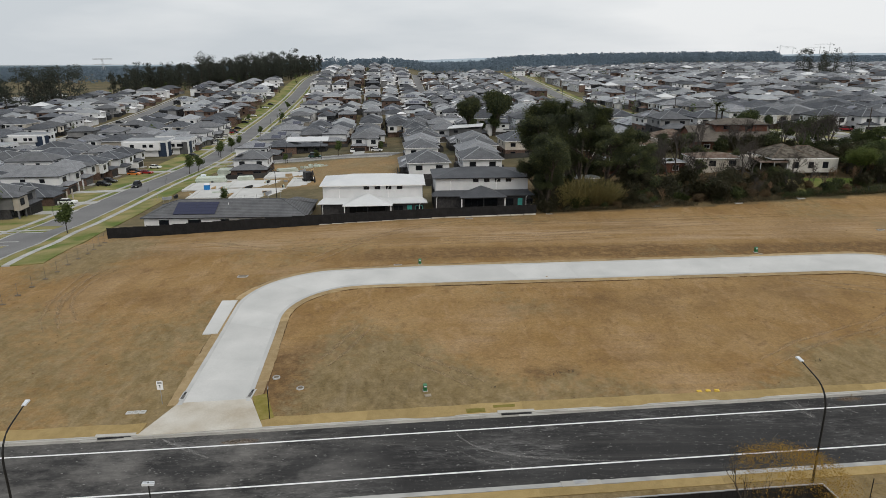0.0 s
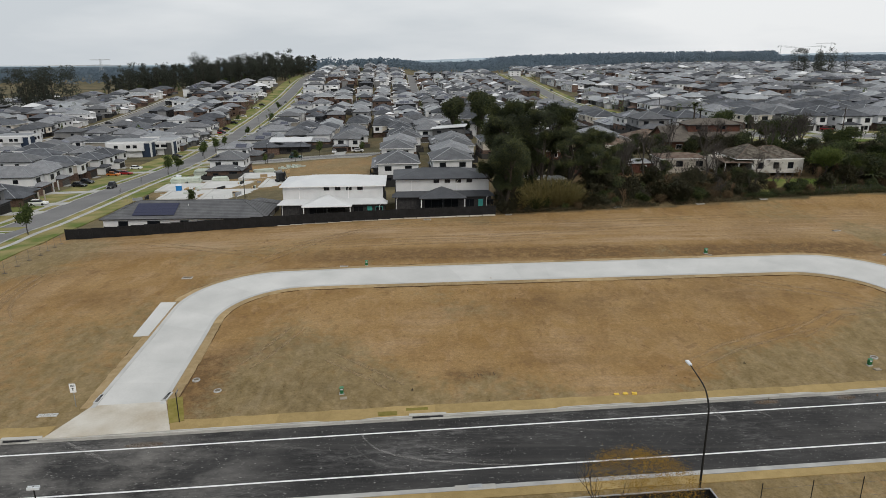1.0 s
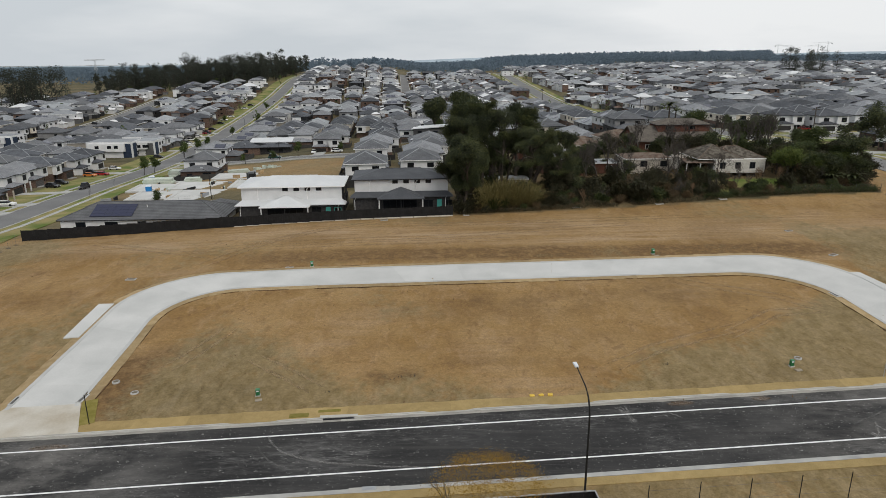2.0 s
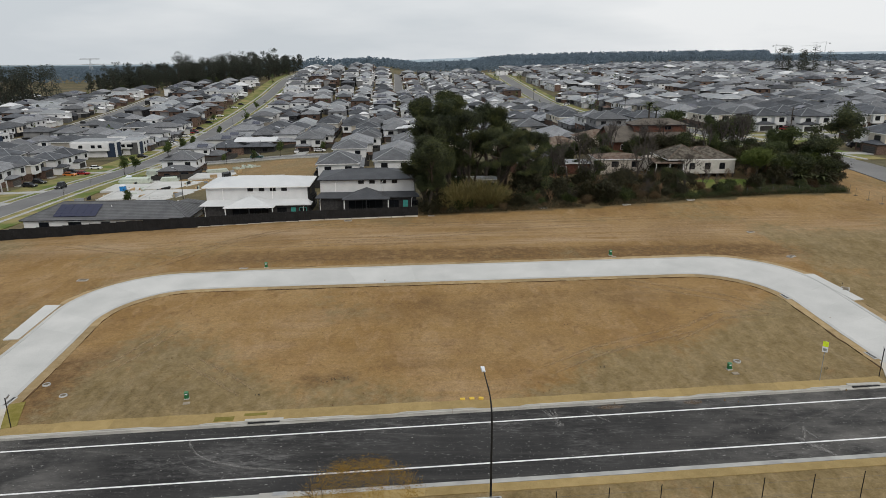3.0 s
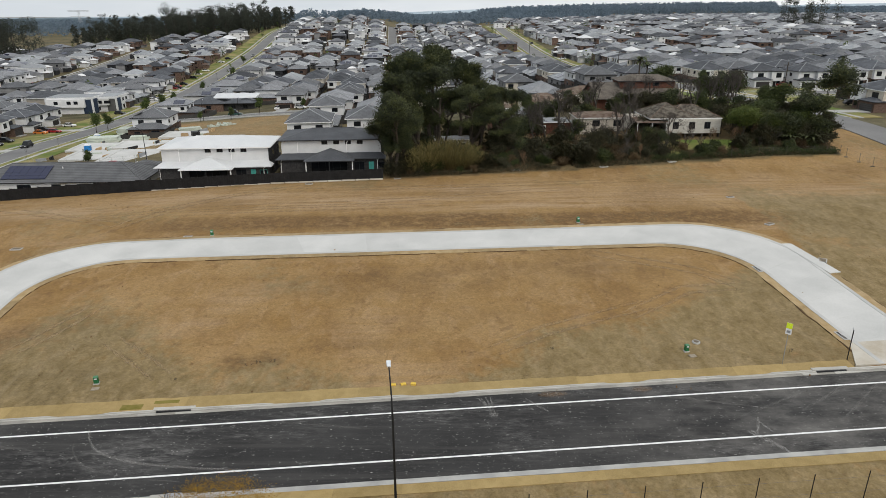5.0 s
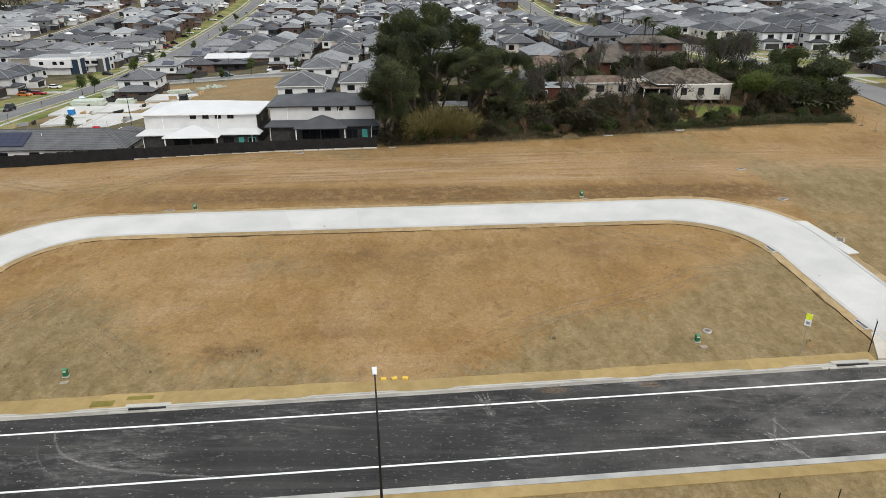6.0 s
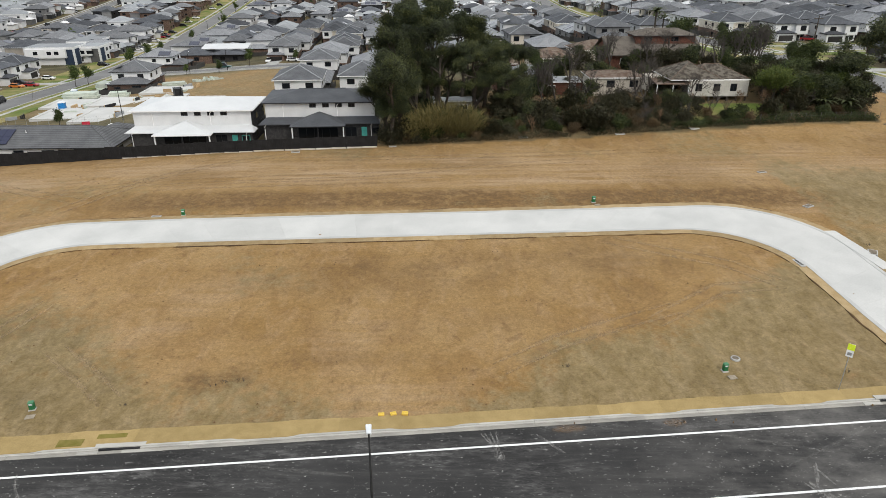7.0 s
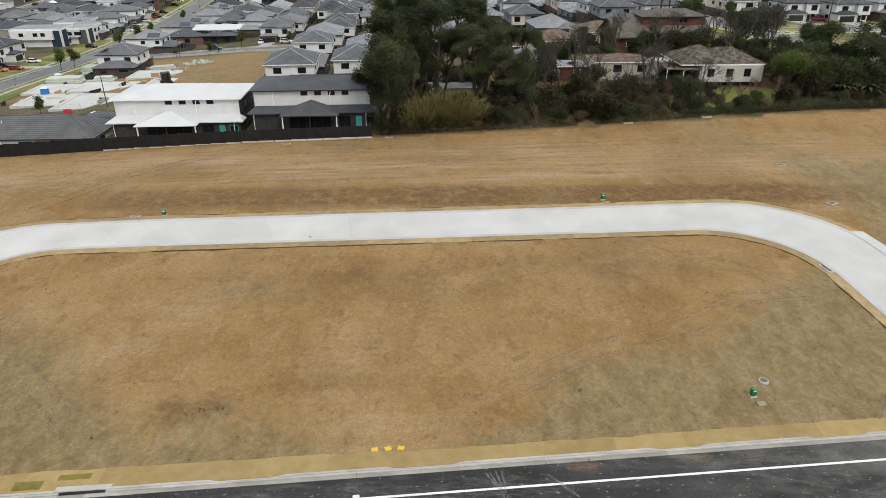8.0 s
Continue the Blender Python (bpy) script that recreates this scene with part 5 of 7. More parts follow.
            for _ in range(int(per * r.uniform(0.6, 1.3))):
                leaf(c, t + Vector((r.gauss(0, q * 0.5), r.gauss(0, q * 0.5), r.gauss(0, q * 0.36))), r, size, tone)
        part("crown", c, list(TONES.get(leaf_mat.name, (leaf_mat,) * 3)), root)
    return root


def scatter(src, spots, group=""):
    for i, (x, y, s, turn) in enumerate(spots):
        m = pose(x, y, height(x, y) - 0.05, 0, 0, turn) @ Matrix.Scale(s, 4)
        if i == 0:
            src.matrix_basis = m
        else:
            copy_thing(src, m)
    if group:
        tagged(src, group=group)


BROWN_TWIG = material("brown_twigs", (0.12, 0.075, 0.045), (0.20, 0.135, 0.085), 3, 0.95, 0.2, 6, 0.2)
gums = [tree("gum_tree", "tall dark green gum tree with a ragged crown", seed, 19, LEAF_GUM, 1.15, 300, 0.165, 4, wide, lift, 0.26, kids=(2, 3), first=base, group="gum trees behind the fence") for seed, wide, lift, base in ((11, 0.8, 0.25, 0.2), (14, 0.7, 0.35, 0.16), (18, 0.95, 0.18, 0.13))]
front = tree("gum_tree", "dark dense gum tree at the end of the black fence", 116, 16.5, LEAF_GUM, 1.2, 310, 0.155, 4, 0.8, 0.25, 0.2, kids=(2, 4), first=0.13, group="gum trees behind the fence")
front.matrix_basis = pose(20.4, 127.8, height(20.4, 127.8) - 0.05)
copy_thing(front, pose(21.6, 129.6, height(21.6, 129.6) - 0.05, 0, 0, 130) @ Matrix.Scale(0.8, 4))
copy_thing(front, pose(19.6, 130.6, height(19.6, 130.6) - 0.05, 0, 0, 250) @ Matrix.Scale(0.66, 4))
copy_thing(front, pose(20.0, 128.5, height(20.0, 128.5) - 0.05, 0, 0, 60) @ Matrix.Scale(0.5, 4))
copy_thing(front, pose(22.0, 128.7, height(22.0, 128.7) - 0.05, 0, 0, 190) @ Matrix.Scale(0.56, 4))
scatter(gums[0], [(29, 146, 1.12, 200), (40, 143, 0.66, 75), (25.5, 140, 0.95, 20), (43.5, 150, 0.6, 10)])
scatter(gums[1], [(24.5, 137, 0.98, 140), (33, 150, 1.1, 300), (31, 139, 0.8, 65), (22.5, 148, 1.18, 30)])
scatter(gums[2], [(24.5, 143, 1.15, 260), (35.5, 140, 0.75, 30), (37.5, 152, 0.6, 110), (28, 135, 0.75, 200), (41, 139, 0.55, 40)])
scatter(tree("dark_tree", "dense dark conifer-like tree beside the houses", 31, 20, LEAF_GUM, 1.9, 130, 0.4, 4, 0.6, 0.42, 0.3, kids=(3, 4), first=0.09), [(14.5, 314, 1.08, 0), (24, 318, 1.12, 120)])
dense = [tree("garden_tree", "dark green garden tree among scrub", 40 + i, 8.0, LEAF_OLIVE, 1.15, 95, 0.18, 3, 0.9, 0.2, 0.2, kids=(3, 4), first=0.22, group="garden trees beside the cottages") for i in range(2)]
scatter(tree("lime_tree", "bright lime-green garden tree beside the cottage", 48, 8.0, LEAF_LIME, 1.25, 120, 0.19, 3, 0.9, 0.2, 0.2, kids=(3, 4), first=0.22), [(90.5, 141.5, 0.95, 0), (100, 141.2, 0.55, 80), (96.2, 140.9, 0.8, 150), (103.6, 143.2, 0.85, 260)])
scatter(dense[0], [(97, 141.5, 0.8, 0), (14, 312, 1.5, 33), (23.5, 316, 1.6, 123), (18.5, 315, 1.3, 200), (101, 142, 0.95, 80), (73, 172, 1.0, 150), (90, 165, 1.15, 20), (96, 158, 1.1, 60), (110, 176, 1.2, 10), (63, 190, 1.0, 60), (101, 195, 1.2, 99), (52, 188, 1.1, 5), (122, 250, 1.0, 0)])
scatter(dense[1], [(96, 146, 1.0, 40), (56, 172, 0.85, 10), (105, 146, 0.95, 220), (95, 176, 1.2, 310), (52, 164, 0.9, 100), (101, 152, 1.0, 200), (104, 184, 1.3, 0), (66, 178, 0.9, 45), (92, 200, 1.3, 70), (112, 168, 1.1, 120), (44, 192, 1.3, 160), (36, 196, 1.3, 190)])
scatter(tree("tall_tree", "tall slim tree with tufted crown at the lot corner", 57, 15, LEAF_GUM, 1.3, 190, 0.2, 3, 0.85, 0.22, 0.2, kids=(3, 4), first=0.5), [(109.5, 146, 1.12, 0), (112, 152, 0.5, 90)])
dusk = [tree("scrub_tree", "dark tangled scrub tree", 56 + i, 6.5, lm, 1.05, 60, 0.21, 3, 0.95, 0.15, 0.14, kids=(3, 4), first=0.2, group="scrub trees behind the fence") for i, lm in enumerate((LEAF_GUM, LEAF_BUSH))]
rd = random.Random(15)
dl = [[], []]
for i in range(85):
    x = rd.uniform(22, 108)
    y = 131 + 0.115 * (x - 20) + rd.random() * 30
    if (58 < x < 89 and y > 139) or (y > 150 and 56 < x):
        continue
    dl[i % 2].append((x, y, rd.uniform(0.6, 1.1) * (0.72 if 52 < x < 90 else 1.0), rd.uniform(0, 360)))
for i in range(34):
    x = rd.uniform(88, 109)
    dl[i % 2].append((x, 137.5 + 0.1 * (x - 88) + rd.random() * 17, rd.uniform(0.7, 1.12), rd.uniform(0, 360)))
for i in range(16):
    dl[i % 2].append((rd.uniform(55, 100), rd.uniform(157, 171), rd.uniform(0.6, 1.15), rd.uniform(0, 360)))
dl[0] += [(73.2, 138.4, 0.62, 20), (70.4, 138.8, 0.7, 140)]
dl[1] += [(75.6, 138.0, 0.5, 80), (71.8, 139.6, 0.6, 300)]
scatter(dusk[0], dl[0])
scatter(dusk[1], dl[1])
bare = [tree("bare_tree", "leafless grey winter tree", 60 + i, 9.5, None, depth=5, spread=0.85, up=0.16, trunk=0.12, bark=BARE_TWIG, first=0.16, kids=(3, 4), group="bare trees beside the cottages") for i in range(2)]
scatter(bare[0], [(49, 146, 1.1, 0), (74.2, 138.0, 0.85, 250), (65, 142, 1.0, 140), (88, 170, 1.25, 40), (53, 141, 0.85, 210), (98, 168, 1.3, 100), (70, 147, 0.9, 30), (56, 156, 1.2, 60), (102, 172, 1.3, 0), (73, 163, 1.1, 77), (68, 172, 1.2, 10), (79, 173, 1.15, 200), (86, 160, 1.1, 140)])
scatter(bare[1], [(46, 152, 1.1, 60), (92, 168, 1.35, 0), (57, 147, 1.0, 300), (78, 138.5, 0.6, 10), (60, 139, 0.8, 80), (67, 139, 0.9, 160), (74, 174, 1.2, 10), (62, 165, 1.2, 50), (52, 150, 1.2, 222)])

scrubs = [tree("shrub", "tangled scrub bush with sparse leaves", 70 + i, 3.2, lm, 0.85, 58, 0.17, 2, 1.0, 0.15, 0.07, kids=(4, 6), first=0.2, category="bush", group="scrub along the fence") for i, lm in enumerate((LEAF_BUSH, LEAF_GUM, LEAF_BROWN, LEAF_OLIVE))]
rs = random.Random(77)
lists = [[], [], [], []]
for i in range(260):
    x = rs.uniform(20, 107.5)
    y = 127.4 + 0.105 * (x - 20) + (rs.random() ** 1.6) * 15 + 0.9
    if 66 < x < 90 and y > 138 and i % 4:
        continue
    if 78 < x < 88 and y > 136:
        continue
    lists[rs.choice((0, 0, 0, 1, 2, 2, 2, 2, 3, 3))].append((x, y, rs.uniform(0.55, 1.35), rs.uniform(0, 360)))
for src, spots_ in zip(scrubs, lists):
    scatter(src, spots_)


LEAF_CANE_BASE = leaf_material("brown_cane_stems", (0.06, 0.04, 0.02), (0.16, 0.105, 0.05))


def cane():
    """A clump of tall arching cane."""
    r = random.Random(5)
    b = Build()
    for _ in range(430):
        a, q = r.uniform(0, 6.283), math.sqrt(r.random()) * 1.5
        p = Vector((math.cos(a) * q, math.sin(a) * q, -0.1))
        out = Vector((math.cos(a), math.sin(a), 0)) * r.uniform(0.05, 0.95)
        d = Vector((0, 0, 1)) + out * 0.35 + rand_unit(r) * 0.22
        h = r.uniform(1.4, 5.6)
        pts = [p]
        for k in range(5):
            d = (d + out * 0.2 + Vector((0, 0, -0.04 * k))).normalized()
            pts.append(pts[-1] + d * h / 5)
        side = rand_unit(r)
        side = Vector((side.x, side.y, 0)).normalized()
        for k in range(5):
            w0, w1 = 0.03 * (1 - k / 5) + 0.01, 0.03 * (1 - (k + 1) / 5) + 0.01
            b.poly([tuple(pts[k] - side * w0), tuple(pts[k] + side * w0), tuple(pts[k + 1] + side * w1), tuple(pts[k + 1] - side * w1)], 0 if k > 1 else 1)
            if k > 0:
                for _ in range(2):
                    e = (d + rand_unit(r) * 0.45 + Vector((0, 0, 0.35))).normalized()
                    w = e.cross(rand_unit(r)).normalized() * 0.035
                    o = pts[k] + rand_unit(r) * 0.2
                    b.poly([tuple(o - w), tuple(o + w), tuple(o + e * r.uniform(0.5, 1.0))], 0 if k > 1 else 1)
    return single("cane_clump", b, [LEAF_REED, LEAF_CANE_BASE], "tall clump of yellow-green arching cane", "cane", "cane clumps")


scatter(cane(), [(24.2, 130.0, 0.95, 0), (26.6, 130.8, 1.2, 60), (29.6, 131.6, 1.35, 130), (32.8, 131.8, 1.2, 200), (35.4, 132.2, 0.85, 300), (28.2, 132.8, 1.4, 250), (31.6, 133.2, 1.3, 20)])

twiggy = [tree("bare_shrub", "leafless brown-grey thicket shrub", 84 + i, 4.2, None, depth=4, spread=0.8, up=0.25, trunk=0.06, bark=tw, first=0.16, kids=(3, 4), category="bush", group="bare shrubs along the fence") for i, tw in enumerate((BARE_TWIG, BROWN_TWIG))]
rt = random.Random(23)
tl = [[], []]
for i in range(64):
    x = rt.uniform(36, 106)
    tl[i % 2].append((x, 128.5 + 0.105 * (x - 20) + rt.random() * 11, rt.uniform(0.6, 1.25), rt.uniform(0, 360)))
scatter(twiggy[0], tl[0])
scatter(twiggy[1], tl[1])

# low undergrowth that fills the scrub
ru = random.Random(55)
b = Build()
for _ in range(60000):
    x = ru.uniform(19.5, 108)
    y = 127.2 + 0.1 * (x - 20) + (ru.random() ** 1.3) * 22
    d = noise2(x, y, 0.16, 70.0)
    if d < -0.32 or (62 < x < 90 and y > 139.5) or (77 < x < 89 and y > 136.2):
        continue
    leaf(b, (x, y, height(x, y) + ru.random() * (0.6 + 2.2 * max(d, 0))), ru, 0.2, ru.choice((0, 0, 1)), 0.3)
single("undergrowth", b, [LEAF_BUSH, LEAF_BROWN], "tangled dry and green undergrowth along the fence", "undergrowth", kind="stuff")

# street trees
small = tree("street_tree", "young green street tree on the verge", 90, 5.0, LEAF_GREEN, 0.75, 80, 0.18, 3, 0.7, 0.3, 0.09, kids=(2, 4), first=0.28, group="street trees")
scatter(small, [(-77, 129.5, 1.3, 0), (-91.5, 234, 1.1, 40), (-90, 239, 1.0, 80), (-99, 291, 1.2, 0), (-101, 312, 1.1, 50), (-102.5, 330, 0.9, 10), (-60, 248, 0.6, 0),
                (-42, 262, 0.95, 0), (-48, 246, 0.7, 45), (-103, 372, 0.9, 0), (-104.5, 432, 0.9, 0), (-112, 480, 1.0, 80), (-126, 430, 0.8, 0), (-25, 262, 0.7, 0), (-54, 157.8, 0.65, 30), (-103, 146, 1.2, 0)])
winter = tree("bare_street_tree", "small leafless street tree", 95, 4.0, None, depth=4, spread=0.5, up=0.4, trunk=0.05, bark=BARE_TWIG, first=0.22, kids=(2, 3), group="street trees")
scatter(winter, [(-96, 157, 1.2, 0), (-82.5, 180, 0.8, 30), (-87, 203, 0.8, 60)])
autumn = tree("autumn_tree", "thin bare-limbed tree with golden brown top leaves", 97, 12.0, None, depth=5, spread=0.62, up=0.28, trunk=0.13, bark=BARE_TWIG, first=0.24, kids=(2, 3))
c = Build()
ra = random.Random(3)
for _ in range(170):
    a, q = ra.uniform(0, 6.283), math.sqrt(ra.random()) * 3.1
    for _ in range(60):
        leaf(c, (math.cos(a) * q + ra.gauss(0, 0.3), math.sin(a) * q + ra.gauss(0, 0.3), 11.3 - 0.13 * q * q + ra.gauss(0, 0.16)), ra, 0.04)
part("crown", c, LEAF_ORANGE, autumn)
autumn.matrix_basis = pose(19.3, 30.6, height(19.3, 30.6))


def woods(name, label, spots, leaf_mat, seed, n=26, big=1.9):
    """Far trees in one piece: each a trunk with a ragged stack of leaf clumps."""
    r = random.Random(seed)
    b = Build()
    for x, y, h in spots:
        z = height(x, y)
        b.tube((x, y, z - 1), (x + r.uniform(-1, 1), y, z + h * 0.7), 0.25, 0.1, 4, 1, False)
        for _ in range(n):
            t = r.uniform(0.0, 1.0)
            q = h * 0.25 * (1.15 - abs(t - 0.6) * 1.5)
            a = r.uniform(0, 6.283)
            e = math.sqrt(r.random()) * q
            leaf(b, (x + math.cos(a) * e, y + math.sin(a) * e, z + h * t), r, big * r.uniform(0.6, 1.2) * h / 16)
    return single(name, b, [leaf_mat, BARK], label, "woods", kind="stuff")


def tall_woods(name, label, spots, leaf_mat, seed):
    """Far gums in one piece: bare lower trunks, separate clumps of leaves above."""
    r = random.Random(seed)
    b = Build()
    for x, y, h in spots:
        z = height(x, y)
        lean = r.uniform(-1.5, 1.5)
        b.tube((x, y, z - 1), (x + lean, y, z + h * 0.85), 0.35, 0.12, 5, 1, False)
        for _ in range(r.randint(19, 25)):
            t = r.uniform(0.12, 1.0)
            q = h * 0.17 * (1.25 - t * 0.6)
            a, e = r.uniform(0, 6.283), math.sqrt(r.random()) * q
            c = Vector((x + lean * t + math.cos(a) * e, y + math.sin(a) * e, z + h * t))
            s = h * r.uniform(0.05, 0.085)
            for _ in range(32):
                p = rand_unit(r) * s * 1.6
                leaf(b, c + Vector((p.x, p.y, p.z * 0.75)), r, r.uniform(0.35, 0.62), 0, 0.6)
    return single(name, b, [leaf_mat, BARK], label, "woods", kind="stuff")


rw = random.Random(12)
belt = [(rw.uniform(-330, -150), rw.uniform(660, 760), rw.choice((rw.uniform(11, 19), rw.uniform(17, 24), rw.uniform(20, 29)))) for _ in range(190)]
belt += [(rw.uniform(-240, -225), rw.uniform(655, 665), rw.uniform(31, 34)) for _ in range(3)]
belt += [(rw.uniform(-330, -295), rw.uniform(520, 560), rw.uniform(27, 34)) for _ in range(18)]
belt += [(rw.uniform(-372, -318), rw.uniform(470, 520), rw.uniform(20, 27)) for _ in range(18)]
belt += [(rw.uniform(-400, -355), rw.uniform(520, 580), rw.uniform(20, 27)) for _ in range(16)]
belt += [(-283, 600, 17), (-345, 560, 16), (-262, 470, 8), (-258, 473, 7)]
belt += [(rw.uniform(352, 372), rw.uniform(655, 680), rw.uniform(24, 29)) for _ in range(6)] + [(rw.uniform(382, 402), rw.uniform(660, 690), rw.uniform(22, 28)) for _ in range(6)]
belt += [(rw.uniform(-166, -140), rw.uniform(720, 800), rw.uniform(15, 20)) for _ in range(24)]
tall_woods("woodland_belt", "dark belt of tall gum trees beyond the houses", belt, LEAF_BELT, 1)
scat = []
while len(scat) < 130:
    x, y = rw.uniform(-330, 420), rw.uniform(330, 800)
    if abs(x - 20) < 0.64 * y and all(clear_of(q, x, y, 9) for q in ROADS) and free(x, y, 8.5):
        scat.append((x, y, rw.uniform(4, 9)))
woods("garden_trees_far", "scattered garden trees among distant houses", scat, LEAF_GREEN, 2, 45, 1.5)


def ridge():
    """Wooded country out to the skyline, its distance haze painted into the leaf colour."""
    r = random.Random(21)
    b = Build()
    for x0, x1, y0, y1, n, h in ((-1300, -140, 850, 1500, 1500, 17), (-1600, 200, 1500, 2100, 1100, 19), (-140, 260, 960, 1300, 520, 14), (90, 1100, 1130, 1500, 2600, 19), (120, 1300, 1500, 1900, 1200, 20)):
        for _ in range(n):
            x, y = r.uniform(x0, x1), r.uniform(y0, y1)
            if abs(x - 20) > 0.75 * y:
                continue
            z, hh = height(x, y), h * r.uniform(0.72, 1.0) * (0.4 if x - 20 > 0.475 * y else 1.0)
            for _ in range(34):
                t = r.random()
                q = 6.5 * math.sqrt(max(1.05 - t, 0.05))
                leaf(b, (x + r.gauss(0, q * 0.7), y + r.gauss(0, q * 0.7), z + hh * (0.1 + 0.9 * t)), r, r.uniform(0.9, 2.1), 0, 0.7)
    return single("distant_woods", b, LEAF_HAZE, "wooded country on the skyline, blue-grey with painted haze", "woods", kind="stuff")


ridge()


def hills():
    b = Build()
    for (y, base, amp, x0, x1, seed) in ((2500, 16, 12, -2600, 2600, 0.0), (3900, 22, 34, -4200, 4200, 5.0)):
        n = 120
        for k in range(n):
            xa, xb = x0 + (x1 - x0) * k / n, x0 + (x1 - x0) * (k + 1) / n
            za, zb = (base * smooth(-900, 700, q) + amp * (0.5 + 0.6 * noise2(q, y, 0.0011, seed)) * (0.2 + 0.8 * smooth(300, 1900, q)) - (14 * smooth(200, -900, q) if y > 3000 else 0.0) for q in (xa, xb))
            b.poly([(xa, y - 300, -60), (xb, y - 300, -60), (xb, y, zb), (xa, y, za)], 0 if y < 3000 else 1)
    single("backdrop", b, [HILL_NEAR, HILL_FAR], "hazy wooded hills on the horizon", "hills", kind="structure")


# aerial haze is painted into both hill colours, thicker on the far range
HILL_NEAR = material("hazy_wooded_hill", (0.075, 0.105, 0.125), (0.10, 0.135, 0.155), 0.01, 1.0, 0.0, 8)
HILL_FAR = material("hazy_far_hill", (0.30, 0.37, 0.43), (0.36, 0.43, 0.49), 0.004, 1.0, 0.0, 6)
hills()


# pale grey base colour stands for steel seen through haze
HAZY_STEEL = material("hazy_grey_steel", (0.42, 0.44, 0.46), (0.50, 0.52, 0.54), 0.5, 0.7, 0.0)


def lattice(b, p, q, w0, w1, bays, r0):
    """Four chords and zigzag braces between two ends."""
    p, q = Vector(p), Vector(q)
    d = (q - p).normalized()
    s = d.orthogonal().normalized()
    t = d.cross(s)
    corners = ((1, 1), (-1, 1), (-1, -1), (1, -1))
    rings = [[p.lerp(q, k / bays) + (s * a + t * c) * (w0 + (w1 - w0) * k / bays) for a, c in corners] for k in range(bays + 1)]
    for j in range(4):
        b.path([rings[0][j], rings[-1][j]], [r0, r0], 4)
        for k in range(bays):
            b.path([rings[k][j], rings[k + 1][(j + 1) % 4]], [r0 * 0.6, r0 * 0.6], 3)


def tower_crane(x, y, top, turn, reach):
    z = height(x, y)
    r = thing("tower_crane", "thin steel tower crane on the skyline", "crane", "cranes on the skyline", pose(x, y, z, 0, 0, turn))
    tall = top - z
    b = Build()
    lattice(b, (0, 0, -2), (0, 0, tall), 0.7, 0.7, 14, 0.2)
    part("mast", b, HAZY_STEEL, r)
    b = Build()
    lattice(b, (-reach * 0.3, 0, tall - 5), (reach, 0, tall - 5), 0.4, 0.25, 12, 0.1)
    part("jib", b, HAZY_STEEL, r)
    b = Build()
    b.box(-reach * 0.3, -reach * 0.2, -1, 1, tall - 8.5, tall - 5.6)
    part("counterweight", b, HAZY_STEEL, r)
    b = Build()
    b.path([(-reach * 0.28, 0, tall - 4.5), (0, 0, tall), (reach * 0.7, 0, tall - 4.6)], [0.12] * 3, 4)
    part("tie", b, HAZY_STEEL, r)


for x, y, top, turn, reach in ((1179, 2400, 64, 10, 44), (1235, 2420, 60, -160, 40), (1308, 2380, 62, 165, 46), (1352, 2400, 72, -170, 60)):
    tower_crane(x, y, top, turn, reach)


def pylon(x, y, top):
    z = height(x, y)
    r = thing("pylon", "thin steel lattice power pylon on the skyline", "pylon", at=pose(x, y, z, 0, 0, 30))
    tall = top - z
    b = Build()
    lattice(b, (0, 0, -1), (0, 0, tall * 0.62), 4.5, 1.2, 6, 0.16)
    lattice(b, (0, 0, tall * 0.62), (0, 0, tall), 1.2, 0.8, 5, 0.14)
    part("tower", b, HAZY_STEEL, r)
    for h, a in ((0.7, 13), (0.98, 15)):
        b = Build()
        lattice(b, (-a, 0, tall * h), (a, 0, tall * h), 0.5, 0.5, 8, 0.14)
        part("cross_arm", b, HAZY_STEEL, r)


pylon(-560, 1120, 30)

# ---- houses behind the black fence ----


def box_part(root, name, dims, mat, label=""):
    b = Build()
    b.box(*dims)
    return part(name, b, mat, root, label)


def hip_part(root, name, x0, x1, y0, y1, z, pitch, roof, trim, over=0.5, label=""):
    b = Build()
    top = b.hip(x0, x1, y0, y1, z, pitch, over, 0.18)
    part(name, b, [roof, trim], root, label)
    return top


def ridge_cap(root, p, q, mat):
    b = Build()
    b.tube(p, q, 0.11, 0.11, 6)
    part("ridge_cap", b, mat, root)


def downpipe(root, x, y, z0, z1, mat=TRIM_WHITE):
    b = Build()
    b.tube((x, y, z0), (x, y, z1), 0.06, 0.06, 6)
    b.tube((x, y, z1), (x + 0.25, y - 0.35, z1 + 0.35), 0.06, 0.06, 6)
    part("downpipe", b, mat, root)


